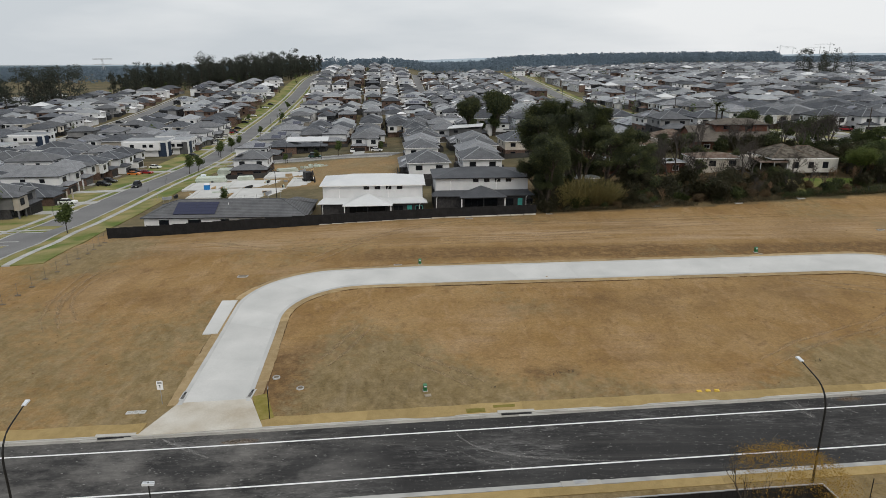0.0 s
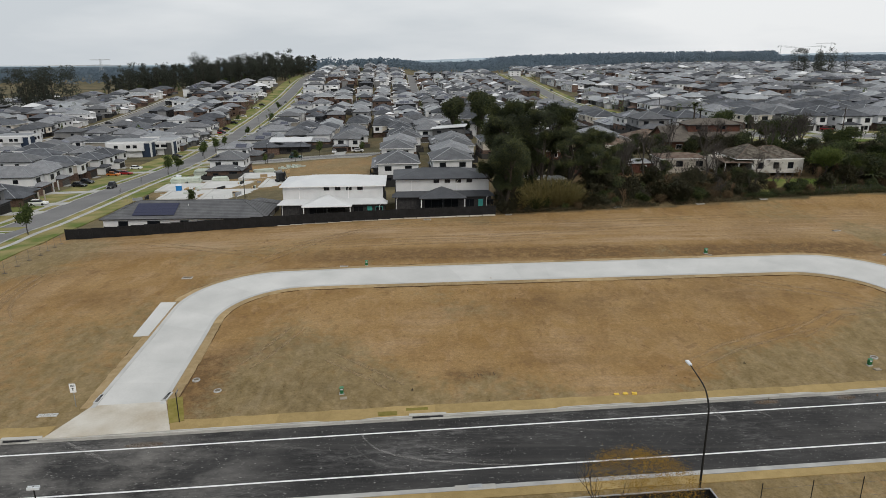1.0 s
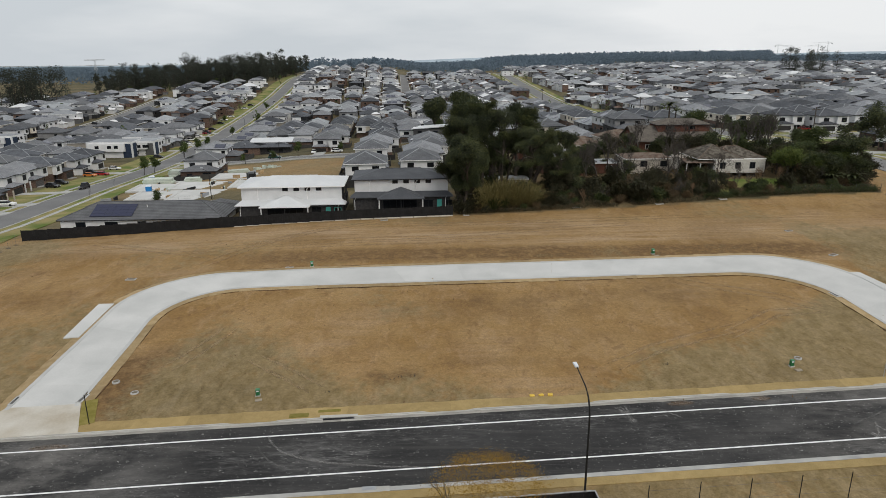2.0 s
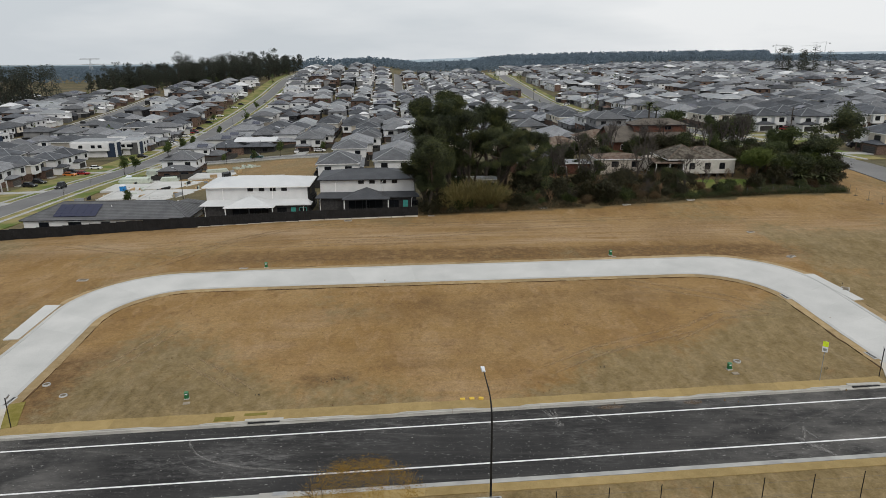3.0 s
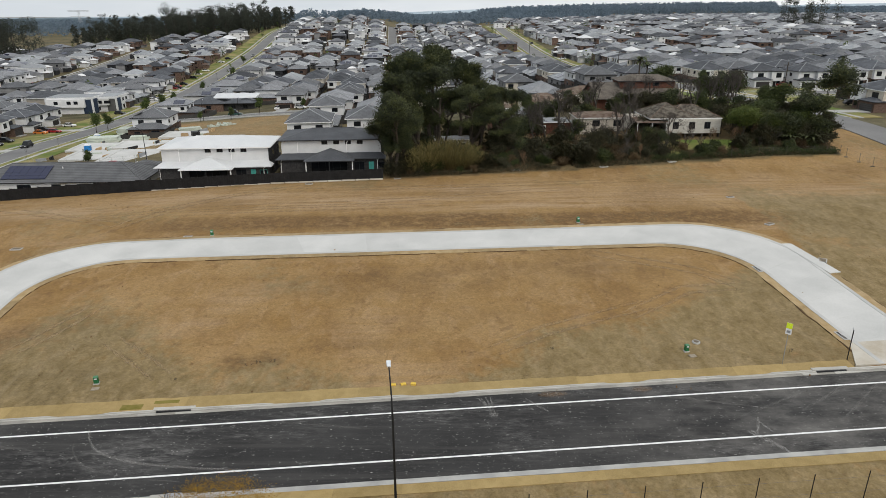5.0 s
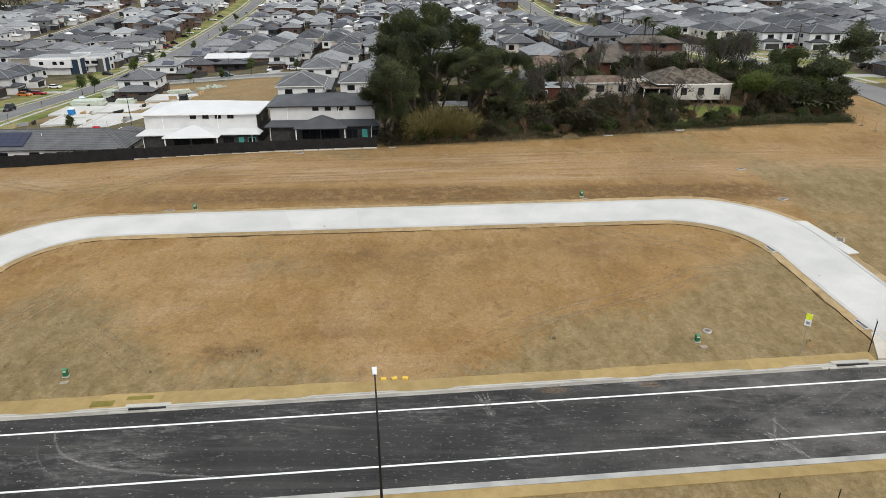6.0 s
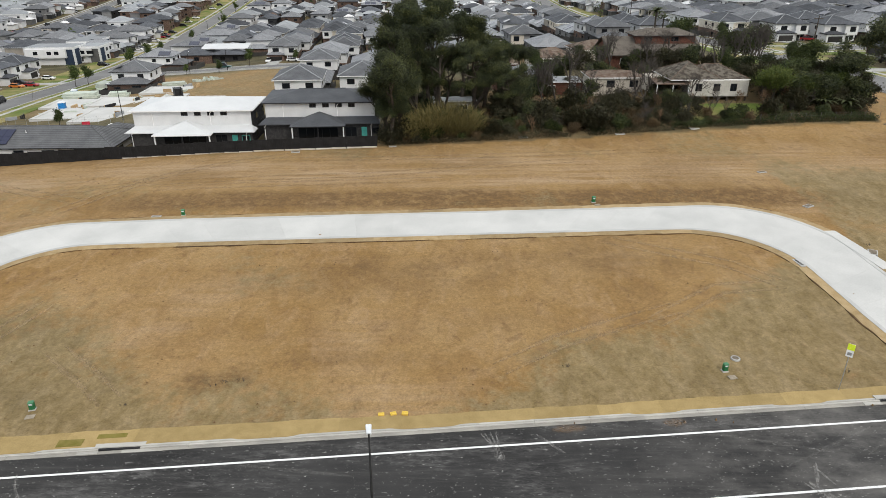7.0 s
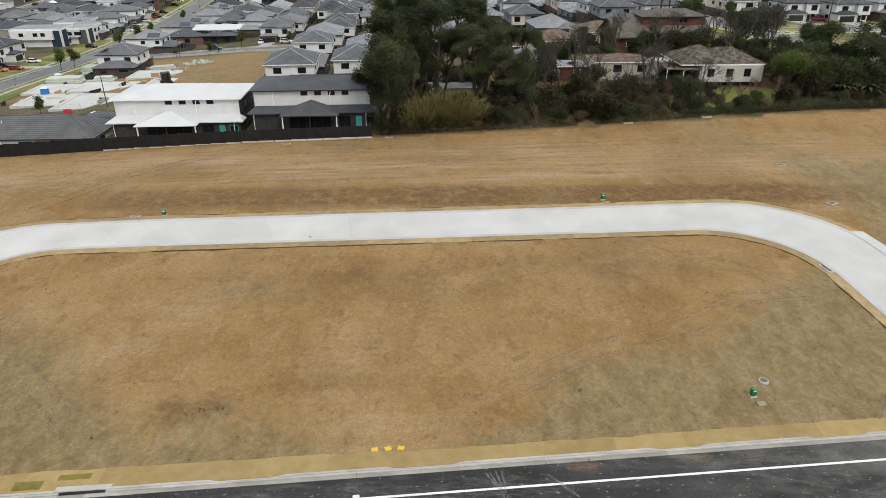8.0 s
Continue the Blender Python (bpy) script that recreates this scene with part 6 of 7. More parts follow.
def long_house():
    """Single-storey house, grey tiled hip roof with solar panels, white walls."""
    r = thing("house", "long single-storey house, grey tiled hip roof with solar panels", "house", at=pose(-43.8, 132.4, -1.25, 0, 0, 2.5))
    box_part(r, "wall", (-15.9, 15.9, -5.6, 5.6, -1.5, 2.7), WALL_WHITE)
    box_part(r, "wall", (9.0, 15.9, 5.59, 9.2, -1.5, 2.7), WALL_WHITE)
    zt = hip_part(r, "roof", -15.9, 15.9, -5.6, 5.6, 2.7, 0.40, ROOF_TILE, TRIM_DARK)
    hip_part(r, "roof", 9.0, 15.9, 2.5, 9.2, 2.71, 0.40, ROOF_TILE, TRIM_DARK)
    h = 6.1
    ridge_cap(r, (-16.4 + h, 0, zt), (16.4 - h, 0, zt), ROOF_TILE)
    for sx in (-1, 1):
        for sy in (-1, 1):
            ridge_cap(r, (sx * 16.4, sy * h, 2.9), (sx * (16.4 - h), 0, zt), ROOF_TILE)
    solar(r, -10.3, -2.0, -5.2, 3.3, 4, 0.40, 6)
    for x, w in ((-12, 1.8), (-6, 2.4), (0, 1.6), (5, 2.0), (11, 1.4)):
        window(r, x, -5.6, 1.75, w, 1.1, "f")
    window(r, 15.9, -2, 1.6, 1.5, 1.1, "r")
    slab_door(r, "garage_door", 15.9, 6.5, 0, 4.6, 2.2, "r", TRIM_DARK)
    b = Build()
    b.tube((0, -2, 4.4), (0, -2, 4.95), 0.07, 0.07, 6)
    part("vent_pipe", b, TRIM_WHITE, r)


def two_storey(name_label, cx, cy, turn, floor, w, roof, low, high, trim, low_eave, up_eave, vx0, vx1, door_x):
    """Two-storey rear elevation: dark brick ground floor with verandah, rendered upper floor; faces the vacant lot."""
    r = thing("house", name_label, "house", at=pose(cx, cy, floor, 0, 0, turn))
    le, ue = low_eave, up_eave
    hw = w / 2
    box_part(r, "wall", (-hw + 0.6, hw - 0.6, 0.0, 13.0, -2.5, le), low, "dark brick ground-floor wall")
    box_part(r, "upper_wall", (-hw + 0.9, hw - 0.9, 1.9, 12.6, le - 0.2, ue), high, "smooth white rendered upper wall")
    for s in (-1, 1):
        box_part(r, "side_wall", (s * (hw - 0.88) - 0.04, s * (hw - 0.88) + 0.04, 2.0, 12.5, le, ue - 0.01), low if s > 0 else high)
    b = Build()
    b.mesh8([(-hw, -0.8, le), (hw, -0.8, le), (hw, 2.4, le), (-hw, 2.4, le), (-hw, -0.8, le + 0.16), (hw, -0.8, le + 0.16), (hw - 1.0, 1.92, le + 0.78), (-hw + 1.0, 1.92, le + 0.78)], 0)
    part("lower_roof", b, [roof, trim], r)
    zt = hip_part(r, "roof", -hw + 0.9, hw - 0.9, 1.9, 12.6, ue, 0.215, roof, trim, 0.6)
    ridge_cap(r, (-hw + 6.2, 7.25, zt), (hw - 6.2, 7.25, zt), roof)
    b = Build()
    vm, ve = (vx0 + vx1) / 2, le - 0.05
    b.v = [(vx0, -2.6, ve), (vx1, -2.6, ve), (vx1, 1.5, ve), (vx0, 1.5, ve), (vx0, -2.6, ve + 0.16), (vx1, -2.6, ve + 0.16), (vx1, 1.5, ve + 0.16), (vx0, 1.5, ve + 0.16), (vm - 0.3, 0.6, ve + 1.75), (vm + 0.3, 0.6, ve + 1.75), (vm, 1.95, ve + 1.75)]
    b.f = [(3, 2, 1, 0), (0, 1, 5, 4), (1, 2, 6, 5), (3, 0, 4, 7), (4, 5, 9, 8), (5, 6, 10, 9), (7, 4, 8, 10), (8, 9, 10), (6, 7, 10)]
    b.k = [1, 1, 1, 1, 0, 0, 0, 0, 0]
    part("verandah_roof", b, [roof, trim], r)
    for x in (vx0 + 0.35, vm, vx1 - 0.35):
        box_part(r, "verandah_post", (x - 0.09, x + 0.09, -2.3, -2.12, -1.2, ve), TRIM_WHITE if x != vm else TRIM_DARK)
    window(r, vm - 0.2, 0.0, 1.25, (vx1 - vx0) * 0.72, 2.1, "f", TRIM_DARK, 5)
    slab_door(r, "door", door_x, 0.0, 0.1, 0.95, 2.1, "f", TEAL)
    window(r, door_x + 1.9, 0.0, 1.55, 1.3, 1.0, "f", TEAL if roof is ROOF_WHITE else TRIM_DARK, 2)
    window(r, door_x - 2.3, 0.0, 1.2, 1.9, 2.0, "f", TRIM_DARK, 2)
    for k in range(4):
        window(r, -1.3 + 2.25 * k, 1.9, ue - 0.46, 1.0, 0.55, "f", TRIM_DARK, 2)
    for x in (-hw + 0.9, hw - 1.6):
        downpipe(r, x, -0.15, -0.5, le - 0.4)
    for x in (-hw * 0.62, hw * 0.28):
        downpipe(r, x, 1.8, le + 0.8, ue - 0.5)
    for x in (-2.0, 3.5):
        window(r, hw - 0.84, 8 + x, le + 1.6, 1.2, 1.0, "r")
        window(r, hw - 0.6, 6 + x, 1.5, 1.4, 1.0, "r")
    return r


ROOF_TILE = material("grey_concrete_tiles", (0.105, 0.108, 0.115), (0.15, 0.154, 0.162), 0.5, 0.8, 0.9, 10, 0.03, courses=0.2)
ROOF_SLATE = material("charcoal_metal_roof", (0.062, 0.066, 0.074), (0.085, 0.09, 0.10), 0.4, 0.6, 0.2, 10, 0.02)
long_house()
two_storey("two-storey house, white metal roof, white upper walls, dark brick base", -14.2, 129.3, 3.5, 1.0, 22.0, ROOF_WHITE, WALL_DARK, WALL_WHITE, TRIM_WHITE, 2.75, 6.0, -5.9, 4.0, 7.4)
two_storey("two-storey house, charcoal roof, white upper walls, dark brick base", 8.1, 130.4, 4.0, 2.15, 20.8, ROOF_SLATE, WALL_DARK, WALL_WHITE, TRIM_DARK, 2.9, 6.1, -4.9, 4.5, 7.6)

# ---- black boundary fence with stepped panels on sleepers ----


def black_fence():
    r = thing("boundary_fence", "black steel panel fence on pale concrete sleepers", "fence")
    line = [Vector(p) for p in ((-65.0, 122.2), (-24.2, 123.6), (-2.3, 124.4), (18.4, 126.0))]
    for (p, q), fall, lift in zip(zip(line, line[1:]), (2.1, 2.0, 2.05), (0.0, 0.15, 0.25)):
        n = round((q - p).length / 2.5)
        for k in range(n):
            a, c = p + (q - p) * (k / n), p + (q - p) * ((k + 1) / n)
            d = (c - a).normalized()
            nrm = Vector((-d.y, d.x)) * 0.03
            z = height((a.x + c.x) / 2, (a.y + c.y) / 2)
            b = Build()
            b.ribbed(a, c, z + lift - 0.05, z + fall, 0.03, 10)
            part("panel", b, FENCE_BLACK, r)
            b = Build()
            g, w = nrm * 1.6, d * 0.04
            b.mesh8([(*(a - g - w), z - 0.4), (*(a - g + w), z - 0.4), (*(a + g + w), z - 0.4), (*(a + g - w), z - 0.4), (*(a - g - w), z + fall + 0.05), (*(a - g + w), z + fall + 0.05), (*(a + g + w), z + fall + 0.05), (*(a + g - w), z + fall + 0.05)])
            part("post", b, FENCE_BLACK, r)
            if lift:
                b = Build()
                g, s, e = nrm * 1.3, a + d * 0.06, c - d * 0.06
                zz = height(s.x, s.y) + lift + 0.04
                b.mesh8([(*(s - g), zz - 0.6), (*(e - g), zz - 0.6), (*(e + g), zz - 0.6), (*(s + g), zz - 0.6), (*(s - g), zz), (*(e - g), zz), (*(e + g), zz), (*(s + g), zz)])
                part("sleeper", b, CONCRETE_SAND, r)


black_fence()

# ---- cottages and the brick house ----


def cottage():
    r = thing("cottage", "old white weatherboard cottage on stumps with lichened tile roof", "house", at=pose(80.5, 143.2, 7.3, 0, 0, 2.0))
    box_part(r, "wall", (-4.6, 6.4, 0, 9.5, 0, 2.9), CLADDING)
    zt = hip_part(r, "roof", -4.6, 6.4, 1.0, 9.5, 2.9, 0.46, ROOF_LICHEN, TRIM_WHITE, 0.45)
    hip_part(r, "roof", -8.2, 1.2, 0.4, 11, 2.92, 0.50, ROOF_LICHEN, TRIM_WHITE, 0.3)
    b = Build()
    b.mesh8([(-11.2, -0.4, 2.3), (-4.7, -0.4, 2.3), (-4.7, 4.0, 2.75), (-11.2, 4.0, 2.75), (-11.2, -0.4, 2.38), (-4.7, -0.4, 2.38), (-4.7, 4.0, 2.85), (-11.2, 4.0, 2.85)])
    part("verandah_roof", b, ROOF_BROWN, r)
    for q in ((-4.6, 6.4, 1.0, 9.5, 2.9, 0.46, 0.45), (-8.2, 1.2, 0.4, 11, 2.92, 0.50, 0.3)):
        b = Build()
        b.caps(*q, 0.18, 0.1)
        part("ridge_tiles", b, ROOF_BROWN, r)
    box_part(r, "back_wall", (-11.0, -4.62, 4.0, 9.5, 0, 2.75), WALL_CREAM)
    for x in (-11.0, -8.0, -5.0):
        box_part(r, "verandah_post", (x - 0.06, x + 0.06, -0.3, -0.18, -1.6, 2.3), TRIM_WHITE)
    for x in (-3.0, 0.4, 3.6):
        window(r, x, 0.0, 1.65, 1.1 if x else 0.8, 1.25, "f", TRIM_DARK, 2)
    window(r, 6.4, 4, 1.65, 1.1, 1.25, "r", TRIM_WHITE, 2)
    for x in range(7):
        box_part(r, "stump", (-4.4 + x * 1.75, -4.15 + x * 1.75, 0.05, 0.3, -2.6, 0), BARK)


def low_cottage():
    r = thing("cottage", "low cream cottage with weathered brown tile roof", "house", at=pose(64.8, 153.2, 6.5, 0, 0, 2.0))
    box_part(r, "wall", (-5.6, 5.2, 0, 7.5, -1.5, 2.4), WALL_CREAM)
    hip_part(r, "roof", -5.6, 5.2, 0, 7.5, 2.4, 0.22, ROOF_BROWN, TRIM_WHITE, 0.4)
    for x in (-1.5, 3.2):
        window(r, x, 0.0, 1.3, 1.5, 1.2, "f", TRIM_DARK, 2)
    box_part(r, "carport_roof", (5.4, 12.0, 1.0, 7.0, 2.5, 2.62), ROOF_LIGHT)
    for x in (6.0, 11.6):
        box_part(r, "carport_post", (x - 0.06, x + 0.06, 1.2, 1.32, -1.2, 2.5), TRIM_WHITE)


def brick_house():
    r = thing("brick_house", "large two-storey red brick house with grey-brown tiled roofs", "house", at=pose(80.5, 181.0, 6.6, 0, 0, 2.0))
    box_part(r, "wall", (-11.5, 10.5, 0, 13, -2, 3.3), WALL_RED)
    b = Build()
    b.v = [(-11.5, 0.02, 3.3), (-11.5, 12.98, 3.3), (-11.5, 6.5, 6.3), (-11.2, 0.02, 3.3), (-11.2, 12.98, 3.3), (-11.2, 6.5, 6.3)]
    b.f = [(0, 2, 1), (3, 4, 5), (0, 3, 5, 2), (1, 2, 5, 4), (0, 1, 4, 3)]
    b.k = [0] * 5
    part("gable_wall", b, WALL_RED, r)
    for y0, y1 in ((-1.0, 6.5), (14.0, 6.5)):
        b = Build()
        z0, z1 = 2.85, 6.4
        e = [(-12.2, y0, z0), (11.2, y0, z0), (11.2, y1, z1), (-12.2, y1, z1)]
        e = e if y0 < y1 else e[::-1]
        b.mesh8(e + [(px, py, pz + 0.2) for px, py, pz in e])
        part("lower_roof", b, ROOF_BROWN_GREY, r)
    box_part(r, "upper_wall", (-4.5, 10.0, 3.4, 10.5, 3.8, 6.9), WALL_RED)
    hip_part(r, "roof", -4.5, 10.0, 3.4, 10.5, 6.9, 0.34, ROOF_BROWN_GREY, TRIM_DARK, 0.6)
    for x in (-1.5, 5.0):
        window(r, x, 3.4, 6.2, 1.6, 0.8, "f", TRIM_DARK, 2)
    for x in (-8.0, -3.0, 3.0, 7.0):
        window(r, x, 0, 1.5, 1.6, 1.2, "f", TRIM_WHITE, 2)


ROOF_BROWN_GREY = material("faded_grey_brown_tiles", (0.11, 0.098, 0.085), (0.17, 0.15, 0.13), 0.7, 0.95, 0.6, 7, 0.1, courses=0.13)
cottage()
low_cottage()
b = Build()
strip(b, [Vector((x, 134.2 + 0.1 * (x - 72))) for x in range(72, 92)], [Vector((x, 141.5)) for x in range(72, 92)], 0.1, 0.5, 6)
single("lawn_cottage", b, LAWN, "rough green lawn before the old cottage", "lawn", kind="structure")
brick_house()
for x, y, w, d, rf, wl2, turn, lab in ((48, 172, 13, 11, ROOF_MID, WALL_RED, 10, "old brick house with grey tiled roof"), (58, 200, 12, 10, ROOF_BROWN, WALL_CREAM, 8, "cream cottage with terracotta roof"), (44, 206, 10, 10, ROOF_BROWN, WALL_RED, 5, "red brick cottage with rust-brown roof"),
                                       (70, 205, 12, 10, ROOF_BROWN, WALL_CREAM, 8, "cream house with faded brown tiled roof"), (54, 161, 9, 6, ROOF_LIGHT, WALL_RED, 5, "low brick shed with pale metal roof"), (31, 150, 9, 4, ROOF_LIGHT, WALL_CREAM, 5, "low shed with weathered metal roof")):
    r = thing("cottage" if "shed" not in lab else "shed", lab, "house" if "shed" not in lab else "shed", at=pose(x, y, height(x, y), 0, 0, turn))
    box_part(r, "wall", (-w / 2, w / 2, -d / 2, d / 2, -2.0, 2.7), wl2)
    hip_part(r, "roof", -w / 2, w / 2, -d / 2, d / 2, 2.7, 0.40 if "shed" not in lab else 0.1, rf, TRIM_WHITE, 0.4)
    window(r, -w / 4, -d / 2, 1.5, 1.6, 1.2, "f", TRIM_WHITE, 2)
    window(r, w / 4, -d / 2, 1.5, 1.4, 1.2, "f", TRIM_WHITE, 2)

# house with the long white roof, and the white cubic houses on the side street
r = thing("house", "brown brick house with charcoal and long white annex roof", "house", at=pose(-69, 293, height(-63, 292) + 0.3, 0, 0, 5.5))
box_part(r, "wall", (-10, 4, -6, 7, -2, 2.8), WALL_BROWN)
hip_part(r, "roof", -10, 4, -6, 7, 2.8, 0.36, ROOF_DARK, TRIM_DARK)
box_part(r, "annex_wall", (4.02, 17, -5, 6, -2, 2.9), WALL_DARK)
b = Build()
b.mesh8([(-1, -1.5, 4.6), (17.5, -1.5, 4.6), (17.5, 7, 5.6), (-1, 7, 5.6), (-1, -1.5, 4.8), (17.5, -1.5, 4.8), (17.5, 7, 5.8), (-1, 7, 5.8)])
part("annex_roof", b, ROOF_WHITE, r)
hip_part(r, "lower_roof", 4.02, 17, -6, 0, 2.91, 0.3, ROOF_DARK, TRIM_DARK)
for x in (-7, -2, 8, 13):
    window(r, x, -6 if x < 4 else -5, 1.5, 1.8, 1.3, "f", TRIM_DARK, 2)
NAVY = material("navy_panel_render", (0.022, 0.034, 0.06), (0.03, 0.045, 0.075), 0.6, 0.7, 0.1)
for cx, cy, w, d, tall in ((-136, 304, 20, 13, 7.2), (-124, 314, 9, 16, 6.6), (-134, 326, 12, 14, 7.0), (-137, 342, 12, 14, 6.4), (4, 352, 17, 10, 6.2), (-196, 286, 15, 12, 6.6), (-206, 330, 17, 12, 6.6)):
    r = thing("house", "white rendered cubic two-storey house with flat roof", "house", "cubic white houses", pose(cx, cy, height(cx, cy), 0, 0, 5.5))
    box_part(r, "wall", (-w / 2, w / 2, -d / 2, d / 2, -2, tall), WALL_WHITE)
    box_part(r, "roof", (-w / 2 + 0.35, w / 2 - 0.35, -d / 2 + 0.35, d / 2 - 0.35, tall, tall + 0.1), ROOF_LIGHT)
    box_part(r, "parapet", (-w / 2 + 1, w / 2 - 3, -d / 2 - 1.2, -d / 2 - 0.02, 3.0, tall - 0.6), WALL_WHITE)
    box_part(r, "panel", (w / 2 - 0.1, w / 2 + 0.14, -d / 2 + 1, -d / 2 + 5, 0, tall - 0.8), NAVY, "dark navy wall panel")
    box_part(r, "panel", (w / 2 - 4.2, w / 2 - 0.6, -d / 2 - 0.15, -d / 2 + 0.1, 0, tall - 0.9), NAVY if w > 15 else WALL_GREY)
    for x in (-w / 4, 0.4, w / 6):
        window(r, x, -d / 2 - 1.2, tall - 2.2, 1.6, 1.2, "f", TRIM_DARK, 2)
    for y in (0, d / 4):
        window(r, w / 2, y, tall - 2.0, 1.8, 1.3, "r", TRIM_DARK, 2)
        window(r, w / 2, y, 1.5, 1.8, 1.6, "r", TRIM_DARK, 2)

def skillion_house():
    r = thing("house", "grey and white modern house with sloping white metal roofs", "house", at=pose(9.5, 297, height(9.5, 297), 0, 0, -6))
    box_part(r, "wall", (-6.5, 7.5, -6, 6, -2, 3.0), WALL_DARK)
    box_part(r, "upper_wall", (-6.4, 7.4, -4.5, 6, 3.0, 6.0), WALL_GREY)
    b = Build()
    b.mesh8([(-7.2, -5.4, 6.0), (8.2, -5.4, 7.2), (8.2, 6.8, 7.2), (-7.2, 6.8, 6.0), (-7.2, -5.4, 6.25), (8.2, -5.4, 7.45), (8.2, 6.8, 7.45), (-7.2, 6.8, 6.25)])
    part("roof", b, ROOF_WHITE, r)
    hip_part(r, "lower_roof", -4.5, 6.5, -11, -4.6, 2.9, 0.3, ROOF_WHITE, TRIM_WHITE, 0.4)
    box_part(r, "patio_wall", (-4.0, 6.0, -10.5, -6.02, -2, 2.9), WALL_GREY)
    for x in (-3.5, 3.5):
        window(r, x, -4.5, 4.8, 1.8, 1.0, "f", TRIM_DARK, 2)
    window(r, 1.0, -10.5, 1.5, 3.2, 1.9, "f", TRIM_DARK, 3)


skillion_house()


DULL_WIRE = material("dull_grey_wire", (0.09, 0.088, 0.085), (0.14, 0.135, 0.13), 3, 0.6, 0.05)


def mesh_fence(label, line, step, tall, post_mat, feet=False, wires=4, r0=0.03):
    s = thing("wire_fence", label, "fence")
    pts = resample([Vector(p) for p in line], max(1, round(lengths([Vector(p) for p in line])[-1] / step)))
    tops = []
    for p in pts:
        z = height(p.x, p.y)
        b = Build()
        b.tube((p.x, p.y, z - 0.3), (p.x, p.y, z + tall), r0, r0, 6)
        part("post", b, post_mat, s)
        if feet:
            b = Build()
            b.box(p.x - 0.35, p.x + 0.35, p.y - 0.14, p.y + 0.14, z - 0.1, z + 0.14)
            part("foot", b, PIT_SOIL, s, "dusty block foot")
        tops.append((p.x, p.y, z))
    for k in range(wires):
        h = tall * (k + 0.6) / wires
        b = Build()
        b.path([(x, y, z + h) for x, y, z in tops], [0.008] * len(tops), 3)
        part("wire", b, DULL_WIRE, s)
    return s


# ---- building site: slabs, stacks, toilet, digger ----
for x, y, w, d, turn in ((-60, 176, 17, 12, 4), (-49, 170, 13, 15, 4), (-69, 192, 14, 11, 4), (-55, 190, 16, 11, 4), (-66, 207, 20, 8, 4), (-49, 206, 14, 10, 4), (-41, 186, 6, 14, 4)):
    b = Build()
    z = 0.35
    c = math.cos(radians(turn))
    b.box(-w / 2, w / 2, -d / 2, d / 2, -1.0, z)
    b.box(-w / 2 + 1, -w / 2 + 1.2, -d / 2 + 1, d / 2 - 1, z, z + 0.12)
    b.box(w / 4, w / 2 - 0.6, -d / 2 + 0.5, d / 6, z, z + 0.14)
    s = thing("house_slab", "pale white concrete house slab on a building site", "slab", "slabs on the building site", pose(x, y, height(x, y), 0, 0, turn))
    part("slab", b, CONCRETE, s)
STACK = material("wrapped_timber", (0.40, 0.46, 0.40), (0.52, 0.56, 0.50), 0.8, 0.6, 0.2, 8, 0.2)
for i, (x, y, w, d, h) in enumerate(((-71, 217, 8, 5, 2.6), (-72, 201, 9, 4, 2.0), (-61, 200, 5, 3, 1.6), (-76, 207, 4, 3, 1.4), (-52, 217, 7, 3, 1.2))):
    s = thing("material_stack", "pale wrapped stack of building timber on the site", "stack", "stacks on the building site", pose(x, y, height(x, y) + 0.05, 0, 0, 6 + 5 * i))
    for k in range(4):
        box_part(s, "timber_pack", (-w / 2 + (k % 2) * 0.3, w / 2 - (k // 2) * 0.4, -d / 2 + 0.1 * k, d / 2 - 0.1, h * k / 4, h * (k + 1) / 4 - 0.06), STACK)
for x, y in ((-66.5, 181.5), (-75.5, 204)):
    s = thing("portable_toilet", "blue plastic portable toilet on the site", "toilet", "portable toilets", pose(x, y, height(x, y), 0, 0, 15))
    box_part(s, "cabin", (-0.75, 0.75, -0.75, 0.75, -0.2, 2.3), BLUE_PLASTIC)
    box_part(s, "door", (-0.5, 0.5, -0.8, -0.74, 0.1, 2.0), BLUE_PLASTIC)
    b = Build()
    b.mesh8([(-0.85, -0.85, 2.3), (0.85, -0.85, 2.3), (0.85, 0.85, 2.3), (-0.85, 0.85, 2.3), (-0.5, -0.5, 2.65), (0.5, -0.5, 2.65), (0.5, 0.5, 2.65), (-0.5, 0.5, 2.65)])
    part("roof", b, LAMP_HEAD, s)
s = thing("excavator", "small dark excavator parked at the edge of the vacant lot", "excavator", at=pose(-39, 187, height(-39, 187), 0, 0, 30))
box_part(s, "track", (-1.3, -0.8, -1.6, 1.6, -0.1, 0.7), RUBBER)
box_part(s, "track", (0.8, 1.3, -1.6, 1.6, -0.1, 0.7), RUBBER)
box_part(s, "cab", (-1.0, 1.0, -1.3, 1.4, 0.7, 2.8), TRIM_DARK)
b = Build()
b.path([(0.3, -1.2, 1.5), (0.4, -3.0, 3.4), (0.4, -4.6, 1.6), (0.4, -4.4, 0.4)], [0.22, 0.2, 0.16, 0.3], 6)
part("boom", b, TRIM_DARK, s)
